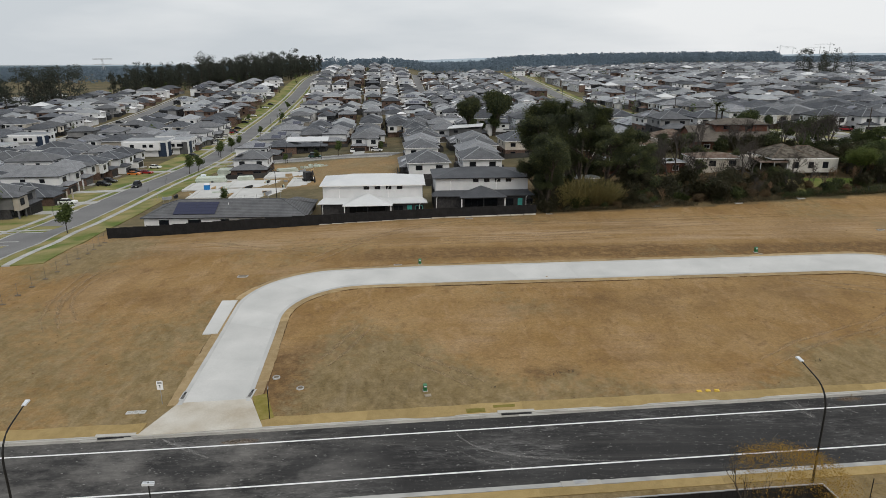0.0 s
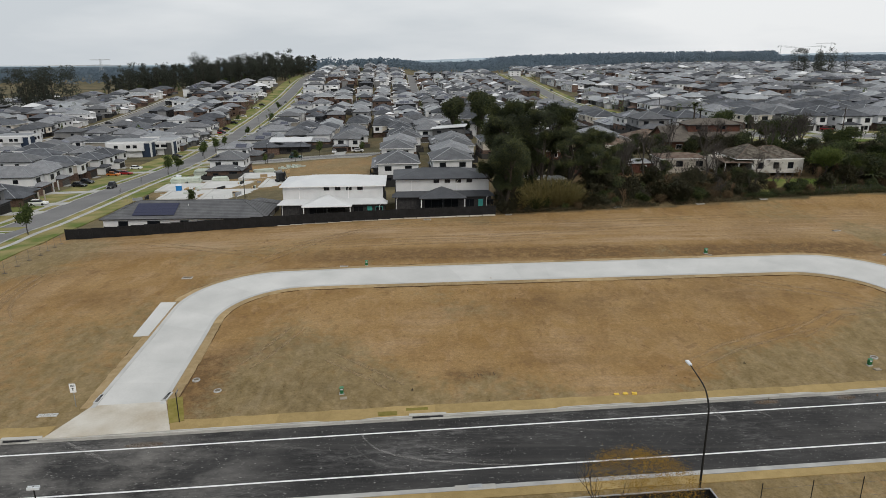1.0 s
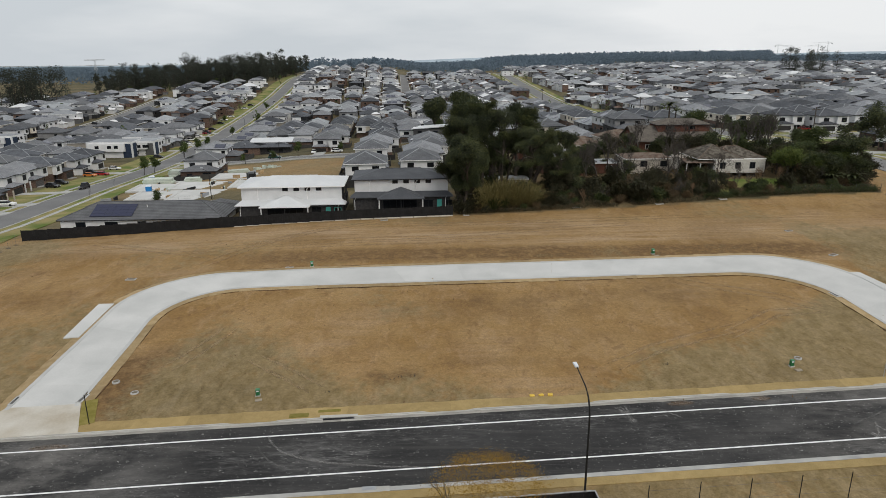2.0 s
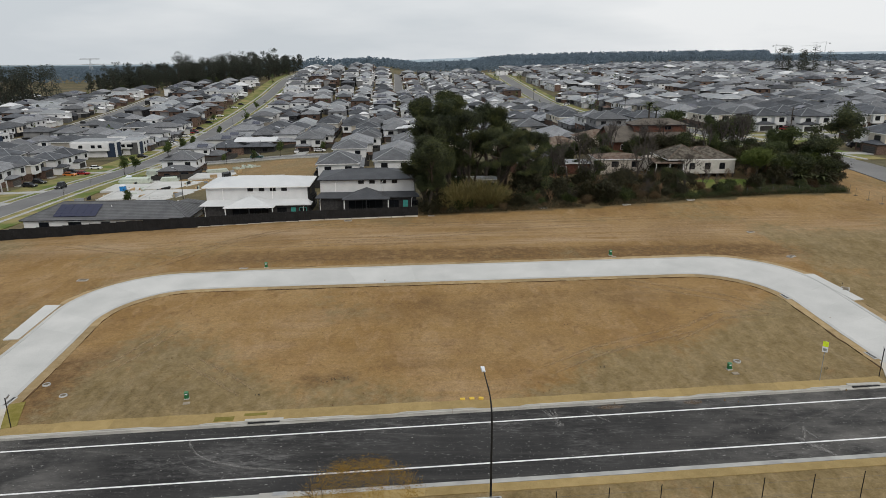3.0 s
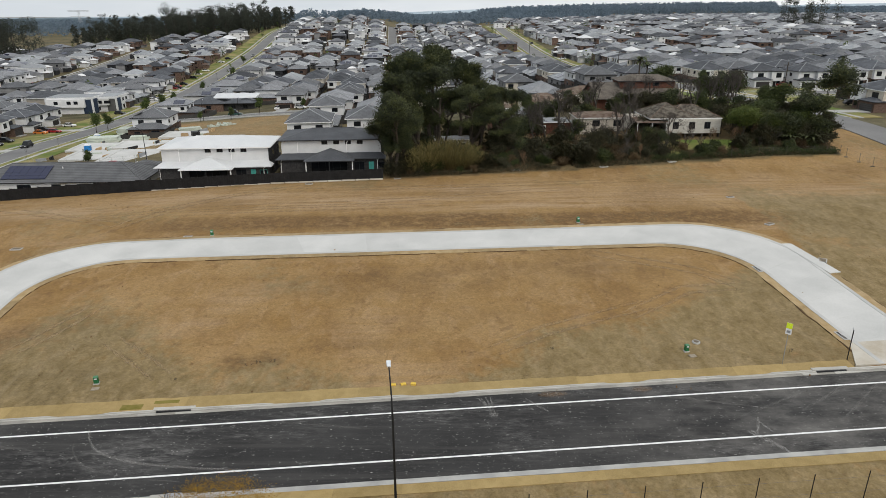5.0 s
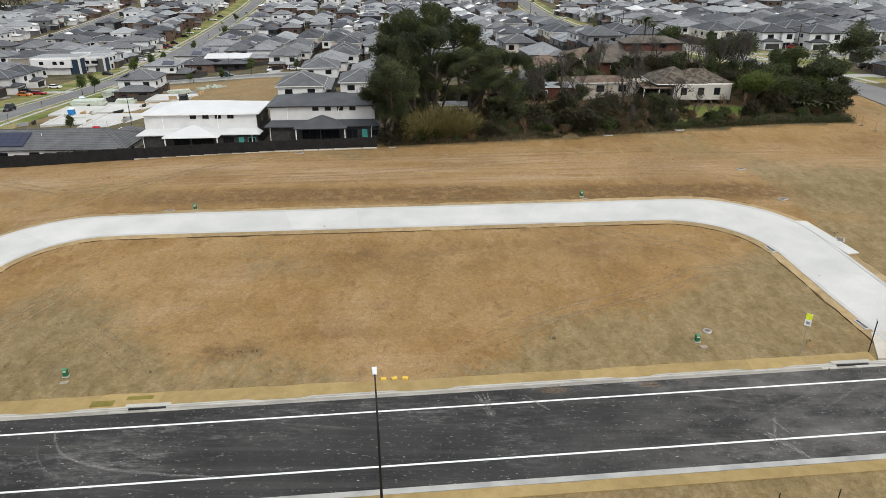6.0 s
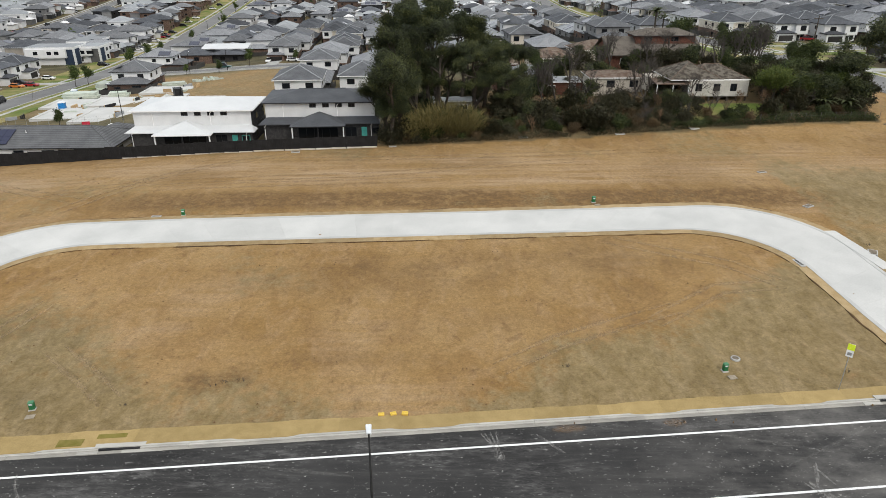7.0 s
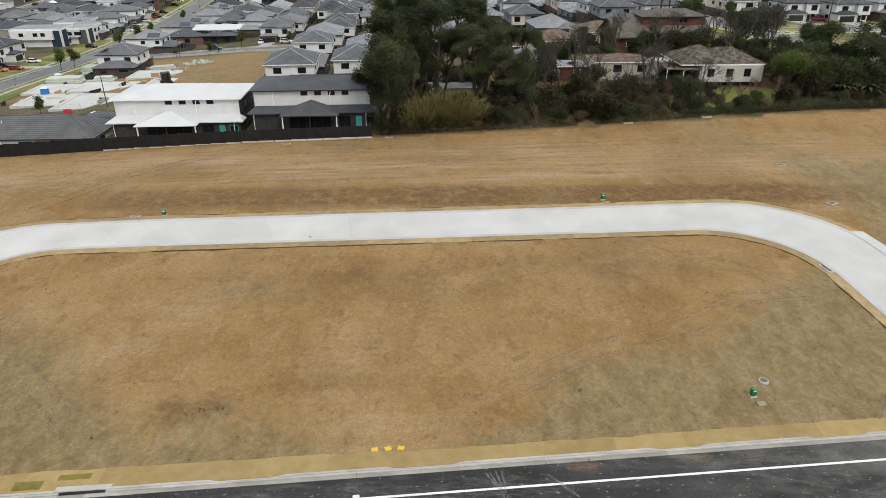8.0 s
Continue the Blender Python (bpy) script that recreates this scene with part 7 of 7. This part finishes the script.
for k, (x, y) in enumerate(((-47, 224), (-45, 228), (-42.5, 225))):
    s = thing("waste_heap", "pale heap of wrapped building waste on the vacant lot", "waste heap", "waste heaps", pose(x, y, height(x, y), 0, 0, 20 * k))
    for i in range(7):
        a = random.Random(40 + k * 9 + i)
        cx, cy, s0 = a.uniform(-2, 2), a.uniform(-1, 1), a.uniform(0.3, 0.8)
        box_part(s, "bag", (cx - s0, cx + s0, cy - s0 * 0.6, cy + s0 * 0.6, -0.2, a.uniform(0.3, 0.9)), STACK)
RAW_TIMBER = material("raw_timber", (0.34, 0.24, 0.13), (0.46, 0.34, 0.20), 2, 0.8, 0.2, 8, 0.25)
SITE_RED = material("red_plastic_sheet", (0.45, 0.03, 0.05), (0.55, 0.05, 0.08), 2, 0.6, 0.1)
rq = random.Random(91)
for i in range(34):
    x, y = rq.uniform(-76, -38), rq.uniform(165, 222)
    s = thing("site_pile", "small pile of timber and pipes on the building site", "pile", "piles on the building site", pose(x, y, height(x, y) + 0.3, 0, 0, rq.uniform(0, 180)))
    w, h = rq.uniform(0.8, 3.2), rq.uniform(0.2, 0.8)
    for k in range(3):
        box_part(s, "board", (-w / 2, w / 2 - 0.2 * k, -0.5 + 0.36 * k, -0.18 + 0.36 * k, -0.5, h * (1 - 0.25 * k)), rq.choice((RAW_TIMBER, STACK, RAW_TIMBER, TRIM_DARK, ROOF_LIGHT)))
s = thing("site_sheet", "red plastic sheet hung on the site fence", "sheet", at=pose(-46.4, 154.6, height(-46.4, 154.6), 0, 0, 10))
box_part(s, "sheet", (-0.8, 0.8, -0.04, 0.04, -0.3, 1.5), SITE_RED)
mesh_fence("temporary steel mesh fence round the building site", [(-78, 172), (-70, 165), (-56, 161), (-40, 158)], 3.2, 1.8, STEEL, False, 4, 0.03)

# ---- cars ----


def car(label, paint, tall=1.45, length=4.5):
    r = thing("car", label, "car", "parked cars")
    h, l = 0.62, length / 2
    b = Build()
    prof = [(-l, 0.32), (-l, 0.78), (-l * 0.55, 0.92), (l * 0.96, 0.95), (l, 0.6), (l, 0.32)]
    i = len(b.v)
    for x in (-0.88, 0.88):
        b.v += [(x, y, z) for y, z in prof]
    n = len(prof)
    b.f += [tuple(range(n))[::-1], tuple(range(n, 2 * n))] + [(k, (k + 1) % n, n + (k + 1) % n, n + k) for k in range(n)]
    b.k += [0] * (n + 2)
    part("body", b, paint, r)
    b = Build()
    b.mesh8([(-0.82, -l * 0.5, 0.9), (0.82, -l * 0.5, 0.9), (0.82, l * 0.9, 0.92), (-0.82, l * 0.9, 0.92), (-0.62, -l * 0.12, tall - 0.05), (0.62, -l * 0.12, tall - 0.05), (0.62, l * 0.68, tall - 0.05), (-0.62, l * 0.68, tall - 0.05)])
    part("window_band", b, GLASS, r)
    box_part(r, "roof_panel", (-0.63, 0.63, -l * 0.13, l * 0.69, tall - 0.05, tall), paint)
    for x in (-0.85, 0.85):
        for y in (-l * 0.62, l * 0.62):
            b = Build()
            b.tube((x - 0.1, y, 0.32), (x + 0.1, y, 0.32), 0.33, 0.33, 12)
            part("wheel", b, RUBBER, r)
    for x in (-0.6, 0.6):
        box_part(r, "headlight", (x - 0.18, x + 0.18, -l - 0.02, -l + 0.1, 0.6, 0.74), TRIM_WHITE)
    return r


def paint(name, c):
    m = material(name, c, tuple(v * 1.15 for v in c), 1.0, 0.3, 0.0)
    return m


CARS = [
    (car("white car parked beside the street", paint("white_car_paint", (0.7, 0.7, 0.7))), [(-113.5, 256.6, 85), (-121.5, 358.9, 85), (-122.5, 372, 85), (-129, 439, 85), (-129.5, 454, 85), (-118, 342, 85), (-131, 492, 85), (-104, 480, 5), (-203, 425, 20), (-37.6, 272, 5), (-27, 266, 85), (111, 483, 70), (115, 381, 85), (124, 490, 75), (-36, 147, 85)]),
    (car("black car parked beside the street", paint("black_car_paint", (0.012, 0.012, 0.014)), 1.6), [(-108.5, 206.3, 80), (-110.5, 214.6, 80), (-113, 296, 85), (-127, 425, 85), (-124, 400, 85), (-131, 508, 85), (-209, 428, 85), (144.6, 195.5, 85), (107, 628, 10), (-18, 640, 10), (-137, 470, 85)]),
    (car("red car parked beside the street", paint("red_car_paint", (0.28, 0.012, 0.018))), [(-109.5, 239.7, 85), (-124, 384, 85), (-124.5, 392, 85), (-213, 400, 20), (149.7, 246.2, 60)]),
    (car("black off-road vehicle on the street", paint("matt_black_paint", (0.01, 0.01, 0.01)), 1.9, 4.7), [(-95.5, 201, 6)]),
    (car("orange car parked beside the street", paint("orange_car_paint", (0.55, 0.17, 0.03))), [(-112.5, 236.3, 85)]),
    (car("dark green van parked by the vacant lot", paint("dark_green_paint", (0.012, 0.05, 0.045)), 2.1, 5.2), [(-51.3, 261.5, 95)]),
    (car("grey car parked beside the street", paint("grey_car_paint", (0.16, 0.17, 0.18))), [(-236, 499, 20), (-224, 490, 20), (108, 393, 85), (-15, 560, 10), (-116, 520, 5), (128, 240, 60)]),
]
for src, spots_ in CARS:
    for i, (x, y, turn) in enumerate(spots_):
        m = pose(x, y, height(x, y) + 0.16, 0, 0, turn)
        if i == 0:
            src.matrix_basis = m
        else:
            copy_thing(src, m)

# cars standing in driveways along the streets
rv = random.Random(64)
for x, y, turn, k, reach in homes:
    if rv.random() > 0.2 or reach < 12.5:
        continue
    w, d, st = KINDS[k][1], KINDS[k][2], KINDS[k][7]
    gm = (-w / 2 + 3.0) if st % 2 == 0 else (w / 2 - 3.0)
    m = place(x, y, turn) @ pose(gm + rv.uniform(-1, 1), -d / 2 - 4.6, 0)
    p = m.translation
    copy_thing(CARS[rv.choice((0, 0, 0, 1, 1, 2, -1))][0], pose(p.x, p.y, height(p.x, p.y) + 0.24, 0, 0, 5.5 + turn))

# ---- street lamps ----


def street_lamp(label, base, tall=10.7, reach=3.3, turn=0.0, mat=BLACK_POLE):
    x, y = base
    r = thing("street_lamp", label, "street lamp", "street lamps", pose(x, y, height(x, y), 0, 0, turn))
    b = Build()
    pts, radii = [(0, 0, -0.5), (0, 0, 0.9), (0, 0, 4), (0, 0, tall * 0.74)], [0.095, 0.09, 0.08, 0.068]
    a, c, e = Vector((0, 0, tall * 0.74)), Vector((0, 0.02, tall * 0.905)), Vector((0, 1.35, tall * 0.945))
    for k in range(1, 11):
        t = k / 10
        pts.append(tuple(a * (1 - t) ** 2 + c * 2 * t * (1 - t) + e * t * t))
        radii.append(0.072 - 0.022 * t)
    pts.append((0, reach - 0.25, tall - 0.12))
    radii.append(0.04)
    b.path(pts, radii, 8)
    part("pole", b, mat, r)
    b = Build()
    b.mesh8([(-0.13, reach - 0.3, tall - 0.15), (0.13, reach - 0.3, tall - 0.15), (0.16, reach + 0.3, tall - 0.05), (-0.16, reach + 0.3, tall - 0.05), (-0.11, reach - 0.3, tall - 0.05), (0.11, reach - 0.3, tall - 0.05), (0.13, reach + 0.28, tall + 0.03), (-0.13, reach + 0.28, tall + 0.03)])
    part("lamp_head", b, LAMP_HEAD, r, "pale grey lamp head")
    box_part(r, "base_plate", (-0.2, 0.2, -0.2, 0.2, -0.1, 0.06), mat)


street_lamp("black curved street lamp with pale head beside the road", (26.95, 40.8), 10.7, 3.3, 8)
street_lamp("black curved street lamp with pale head beside the road", (-27.6, 35.4), 10.85, 3.3, 3)
for x, y, turn, t in ((-42, 162, 100, 8), (-101.5, 154, -80, 8), (-60, 251, 0, 7.5), (-103, 300, -85, 8), (-104, 400, 85, 8), (-47, 252, 0, 7.5)):
    street_lamp("slim dark street lamp in the suburb", (x, y), t, 1.6, turn)
for x, y, t in ((113, 395, 13), (104, 300, 12), (122, 190, 12), (92, 520, 13)):
    s = thing("power_pole", "timber power pole with cross arm", "power pole", "power poles", pose(x, y, height(x, y), 0, 0, 5))
    b = Build()
    b.tube((0, 0, -0.5), (0, 0, t), 0.17, 0.12, 8)
    part("pole", b, BARK, s)
    box_part(s, "cross_arm", (-1.2, 1.2, -0.06, 0.06, t - 0.8, t - 0.65), BARK)

# ---- signs, pits and small things on the lots ----


def post_sign(name, label, x, y, w, h, top, face, pole_mat, turn=0.0, bars=()):
    s = thing(name, label, "sign", at=pose(x, y, height(x, y), 0, 0, turn))
    b = Build()
    b.tube((0, 0.03, -0.3), (0, 0.03, top), 0.035, 0.035, 8)
    part("pole", b, pole_mat, s)
    box_part(s, "sign_face", (-w / 2, w / 2, -0.02, 0.0, top - h, top), face)
    for x0, x1, z0, z1, m in bars:
        box_part(s, "sign_bar", (x0, x1, -0.028, -0.02, z0, z1), m)
    return s


post_sign("keep_left_sign", "small white road sign with black arrow on a steel pole", -27.5, 57.0, 0.6, 0.95, 2.5, SIGN_WHITE, STEEL, 5,
          ((-0.03, 0.03, 1.7, 2.05, TRIM_DARK), (-0.12, 0.12, 1.95, 2.0, TRIM_DARK), (-0.2, 0.2, 2.2, 2.25, TRIM_DARK), (-0.2, 0.2, 2.32, 2.37, TRIM_DARK)))
post_sign("estate_sign", "lime and white estate sign on a thin post", 61.6, 61.0, 0.5, 1.15, 4.35, SIGN_WHITE, STEEL, -38,
          ((-0.25, 0.25, 3.8, 4.35, SIGN_YELLOW), (-0.15, 0.15, 3.35, 3.6, STEEL)))
for x, y, turn in ((-16.2, 54.0, 100), (68.1, 61.8, 60)):
    s = thing("street_name_sign", "black street sign pole with narrow blade", "sign", "street name signs", pose(x, y, height(x, y), 0, 0, turn))
    b = Build()
    b.tube((0, 0, -0.3), (0, 0, 3.1), 0.045, 0.045, 8)
    part("pole", b, BLACK_POLE, s)
    box_part(s, "blade", (0.05, 0.85, -0.015, 0.015, 2.85, 3.05), STEEL)
s = thing("street_name_sign", "pale sign blades on a black pole behind the near kerb", "sign", at=pose(-21.9, 41.5, height(-21.9, 41.5), 0, 0, 4))
b = Build()
b.tube((0, 0, -0.3), (0, 0, 2.45), 0.05, 0.05, 8)
part("pole", b, BLACK_POLE, s)
box_part(s, "blade", (-0.45, 0.45, -0.12, -0.04, 2.2, 2.4), LAMP_HEAD)
box_part(s, "blade", (-0.43, 0.43, 0.04, 0.12, 2.24, 2.44), LAMP_HEAD)

for x, y, k in ((-1.8, 58.8, 0.62), (53.55, 63.6, 0.62), (-3.6, 96.1, 0.68), (49.6, 99.4, 0.68)):
    s = thing("service_pillar", "green plastic service pillar with pale base on bare soil", "service pillar", "green service pillars", pose(x, y, height(x, y), 0, 0, 10))
    box_part(s, "body", (-0.3 * k, 0.3 * k, -0.25 * k, 0.25 * k, -0.1, 1.1 * k), PIT_GREEN)
    box_part(s, "plinth", (-0.4 * k, 0.4 * k, -0.34 * k, 0.34 * k, -0.1, 0.09), KERB_PALE, "pale concrete plinth")
    box_part(s, "label_plate", (-0.2 * k, 0.2 * k, -0.26 * k, -0.249 * k, 0.8 * k, 1.0 * k), LAMP_HEAD, "pale blank plate")
    b = Build()
    b.mesh8([(-0.34 * k, -0.29 * k, 1.1 * k), (0.34 * k, -0.29 * k, 1.1 * k), (0.34 * k, 0.29 * k, 1.1 * k), (-0.34 * k, 0.29 * k, 1.1 * k), (-0.26 * k, -0.2 * k, 1.25 * k), (0.26 * k, -0.2 * k, 1.25 * k), (0.26 * k, 0.2 * k, 1.25 * k), (-0.26 * k, 0.2 * k, 1.25 * k)])
    part("lid", b, PIT_LID, s, "paler green lid")
    box_part(s, "base", (-0.3 * k, 0.75 * k, -1.9 * k, -1.15 * k, -0.1, 0.05), PIT_PALE, "dusty concrete pit lid beside it")




def manhole(x, y, r0=0.4):
    s = thing("manhole", "round dusty concrete manhole ring in the soil", "manhole", "manholes", pose(x, y, height(x, y) + 0.02))
    b = Build()
    n = 20
    prof = ((r0 * 0.72, -0.2), (r0, -0.2), (r0, 0.06), (r0 * 0.93, 0.1), (r0 * 0.72, 0.1))
    for k in range(n):
        t = 2 * math.pi * k / n
        b.v += [(math.cos(t) * q, math.sin(t) * q, z) for q, z in prof]
    m = len(prof)
    for k in range(n):
        o, w = k * m, ((k + 1) % n) * m
        for j in range(m):
            b.f.append((o + j, w + j, w + (j + 1) % m, o + (j + 1) % m))
            b.k.append(0)
    part("ring", b, KERB, s)
    b = Build()
    b.tube((0, 0, -0.2), (0, 0, 0.06), r0 * 0.74, r0 * 0.74, 20)
    part("lid", b, PIT_SOIL, s)


for x, y in ((-14.5, 59.6), (-17.5, 61.9), (55.1, 65.3)):
    manhole(x, y)
for i, (x, y, w, d, turn) in enumerate(((-30.0, 92.7, 1.5, 0.9, 0), (77.0, 97.7, 1.3, 0.8, 30), (77.9, 84.8, 1.5, 1.0, 60), (76.5, 110.6, 1.2, 0.7, 10), (60.5, 131.3, 1.6, 0.7, 8), (43.5, 130.6, 1.6, 0.7, 8), (74, 132.8, 1.6, 0.7, 8), (-7, 95.8, 1.2, 0.5, 3), (21, 126.3, 1.2, 0.6, 3), (5, 123.6, 1.4, 0.8, 5))):
    s = thing("concrete_pit", "flat pale concrete pit lid in the soil", "pit lid", "pit lids", pose(x, y, height(x, y) + 0.03, 0, 0, turn))
    box_part(s, "surround", (-w / 2, w / 2, -d / 2, d / 2, -0.15, 0.07), KERB)
    box_part(s, "lid", (-w / 2 + 0.15, w / 2 - 0.15, -d / 2 + 0.12, d / 2 - 0.12, -0.1, 0.085), PIT_SOIL)
for k in range(3):
    s = thing("utility_pit", "white rectangular pit frame set in bare soil", "pit frame", "pit frames", pose(-30.0 + 0.62 * k, 55.4 + 0.06 * k, height(-29.5, 55.5) + 0.05, 0, 0, 5) @ Matrix.Scale(0.6, 4))
    b = Build()
    b.box(-0.45, 0.45, -0.42, -0.27, -0.15, 0.08)
    b.box(-0.45, 0.45, 0.27, 0.42, -0.15, 0.08)
    b.box(-0.45, -0.3, -0.27, 0.27, -0.15, 0.08)
    b.box(0.3, 0.45, -0.27, 0.27, -0.15, 0.08)
    part("frame", b, CONCRETE, s)
    box_part(s, "lid", (-0.3, 0.3, -0.27, 0.27, -0.15, 0.0), KERB)
for x, y, turn in ((25.4, 58.1, 5), (26.3, 58.2, 20), (27.2, 58.25, -8)):
    b = Build()
    b.box(-0.23, 0.23, -0.16, 0.16, -0.1, 0.06)
    single("yellow_marker", b, YELLOW_MARK, "yellow plastic pit lid on the dry turf", "pit lid", "yellow pit lids", at=pose(x, y, height(x, y) + 0.08, 0, 0, turn))

# kerb inlets along the main road and the lane
for x in (6.9, -29.5, 65.6):
    s = thing("kerb_inlet", "pale concrete kerb drain inlet with dark slot", "drain inlet", "kerb inlets", pose(x, road_y(x) + 2.28, height(x, road_y(x) + 2.28), 0, 0, 5.2))
    box_part(s, "lintel", (-1.75, 1.75, -0.1, 0.32, 0.0, 0.12), KERB_PALE)
    box_part(s, "slot", (-1.45, 1.45, -0.24, -0.09, -0.1, 0.045), TRIM_DARK)
    for x0, x1 in ((-2.9, -1.47), (0.2, 3.1)):
        box_part(s, "apron", (x0, x1, -0.55, -0.245, -0.2, -0.055), KERB_PALE)
for x, y, turn in ((-25.85, 58.3, 94), (-19.2, 58.6, 88), (68.6, 82.4, 97), (70.0, 66.2, 95)):
    s = thing("grated_inlet", "steel grated drain inlet in the lane kerb", "drain inlet", "lane inlets", pose(x, y, height(x, y) + 0.1, 0, 0, turn))
    box_part(s, "frame", (-0.85, 0.85, -0.27, 0.27, -0.2, 0.03), LANE_KERB)
    box_part(s, "grate", (-0.72, 0.1, -0.14, 0.16, -0.2, 0.045), DULL_WIRE)
    box_part(s, "slot", (0.14, 0.74, -0.1, 0.12, -0.2, 0.045), TRIM_DARK)
x = 10.9
s = thing("grated_inlet", "steel grated drain inlet in the near gutter", "drain inlet", "lane inlets", pose(x, road_y(x) - 8.6, height(x, road_y(x) - 8.6), 0, 0, 5.2))
box_part(s, "frame", (-1.6, 1.6, -0.42, 0.25, -0.3, 0.065), KERB_PALE)
box_part(s, "grate", (-0.55, 0.55, -0.15, 0.3, -0.3, 0.08), STEEL)

# ---- fences: temporary mesh on the west, star pickets on the near verge, wire fence on the east ----


mesh_fence("temporary steel mesh fence on concrete feet", [(-60.2, 80), (-60.4, 94), (-61.2, 108), (-63.5, 118)], 3.4, 1.9, DULL_WIRE, True, 5, 0.022)
mesh_fence("line of black star pickets on the near verge", [(31.7, 41.2), (51, 42.9), (90, 46.2)], 3.9, 2.35, BLACK_POLE, False, 2, 0.035)
mesh_fence("old steel wire fence in front of the hedge", [(86, 134.3), (97, 135.2), (108.3, 136.2)], 2.9, 1.7, DULL_WIRE, False, 4, 0.04)
mesh_fence("temporary steel mesh fence on concrete feet", [(108.6, 134.5), (111, 129), (115, 122)], 2.6, 1.8, DULL_WIRE, True, 5, 0.03)

# black panel fence beside the near verge
s = thing("boundary_fence", "black ribbed steel fence at the near edge of the road reserve", "fence")
for a, c in ((Vector((-2, 37.9)), Vector((27.65, 40.7))), (Vector((27.65, 40.7)), Vector((28.8, 30.0)))):
    n = round((c - a).length / 2.4)
    for k in range(n):
        p, q = a + (c - a) * (k / n), a + (c - a) * ((k + 1) / n)
        d = (q - p).normalized()
        nrm = Vector((-d.y, d.x)) * 0.035
        z = height((p.x + q.x) / 2, (p.y + q.y) / 2)
        b = Build()
        b.ribbed(p, q, z - 0.2, z + 2.3, 0.035, 12)
        part("panel", b, FENCE_BLACK, s)
        b = Build()
        g = nrm * 1.5
        b.mesh8([(*(p - g), z + 2.3), (*(q - g), z + 2.3), (*(q + g), z + 2.3), (*(p + g), z + 2.3), (*(p - g), z + 2.36), (*(q - g), z + 2.36), (*(q + g), z + 2.36), (*(p + g), z + 2.36)])
        part("cap_rail", b, STEEL, s)

# trimmed hedge behind the wire fence
rh = random.Random(31)
b = Build()
for _ in range(15000):
    t = rh.random()
    x, y = 70 + 38 * t, 133.2 + 3.2 * t + rh.uniform(-0.6, 1.4)
    leaf(b, (x, y, height(x, y) + rh.uniform(0, 1.5) * (0.75 + 0.5 * noise2(x, y, 0.5, 44.0))), rh, 0.13)
single("hedge", b, LEAF_OLIVE, "low clipped dark green hedge behind a wire fence", "hedge")


def palm(tall, label):
    r = thing("palm", label, "palm", "palms")
    q = random.Random(8)
    b = Build()
    b.path([(0, 0, -0.3), (0.1, 0.05, tall * 0.5), (0, 0, tall)], [0.3, 0.24, 0.2], 8)
    part("trunk", b, BARK, r)
    for k in range(26):
        a, lift = 2 * math.pi * k / 26 + q.uniform(-0.1, 0.1), q.uniform(0.1, 1.2)
        b = Build()
        d = Vector((math.cos(a), math.sin(a), lift)).normalized()
        side = Vector((-math.sin(a), math.cos(a), 0))
        p = Vector((0, 0, tall))
        for i in range(6):
            n = p + d * 0.55
            w0, w1 = 0.35 * (1 - abs(i - 2) / 5), 0.35 * (1 - abs(i - 1) / 5) if i < 5 else 0.03
            b.poly([tuple(p - side * w0), tuple(p + side * w0), tuple(n + side * w1), tuple(n - side * w1)])
            p, d = n, (d + Vector((0, 0, -0.22))).normalized()
        part("frond", b, LEAF_GUM, r)
    return r


scatter(palm(1.6, "low fan of dark palm fronds behind the wire fence"), [(103.5, 139.2, 1.1, 0), (99.5, 139.6, 0.9, 40)])
scatter(palm(8.5, "tall palm above the old brick house"), [(91.5, 223, 1.2, 10), (95.5, 228, 0.8, 70)])

# dead shrubs and clods on the lots
rb = random.Random(19)
for x, y, k in ((12.2, 62.1, 1.0), (13.4, 62.3, 0.8), (40.5, 64.2, 0.9), (63.5, 63.3, 0.9), (46, 122.6, 0.6), (5.0, 59.3, 0.6), (11.3, 61.7, 0.7), (78.5, 86.5, 0.8)):
    b = Build()
    tips = []
    k *= 0.6
    for _ in range(5):
        grow(b, rb, (rb.uniform(-0.3, 0.3), rb.uniform(-0.2, 0.2), 0), Vector((rb.uniform(-0.6, 0.6), rb.uniform(-0.6, 0.6), 1)), 0.35 * k, 0.02, 2, tips, 0.8, 0.1, (2, 3), 3)
    single("dead_shrub", b, BARE_TWIG, "small dead shrub on bare soil", "shrub", "dead shrubs", at=pose(x, y, height(x, y)))
b = Build()
for _ in range(1500):
    x, y = rb.uniform(-62, 112), rb.uniform(57, 122)
    if noise2(x, y, 0.1, 40.0) < 0.05 or (-31 < x < -15 and y < 96) or (66 < x < 80 and y < 100) or (86 < y < 101 and -30 < x < 80):
        continue
    s0 = rb.uniform(0.03, 0.09)
    z = height(x, y)
    b.mesh8([(x - s0, y - s0, z - 0.1), (x + s0, y - s0 * 0.6, z - 0.1), (x + s0, y + s0, z - 0.1), (x - s0 * 0.7, y + s0, z - 0.1), (x - s0 * 0.5, y - s0 * 0.6, z + s0 * 0.9), (x + s0 * 0.4, y - s0 * 0.3, z + s0), (x + s0 * 0.6, y + s0 * 0.5, z + s0 * 0.8), (x - s0 * 0.4, y + s0 * 0.5, z + s0 * 1.1)])
single("soil_clods", b, CLOD, "small clods and stones strewn on the soil", "clods", kind="stuff")
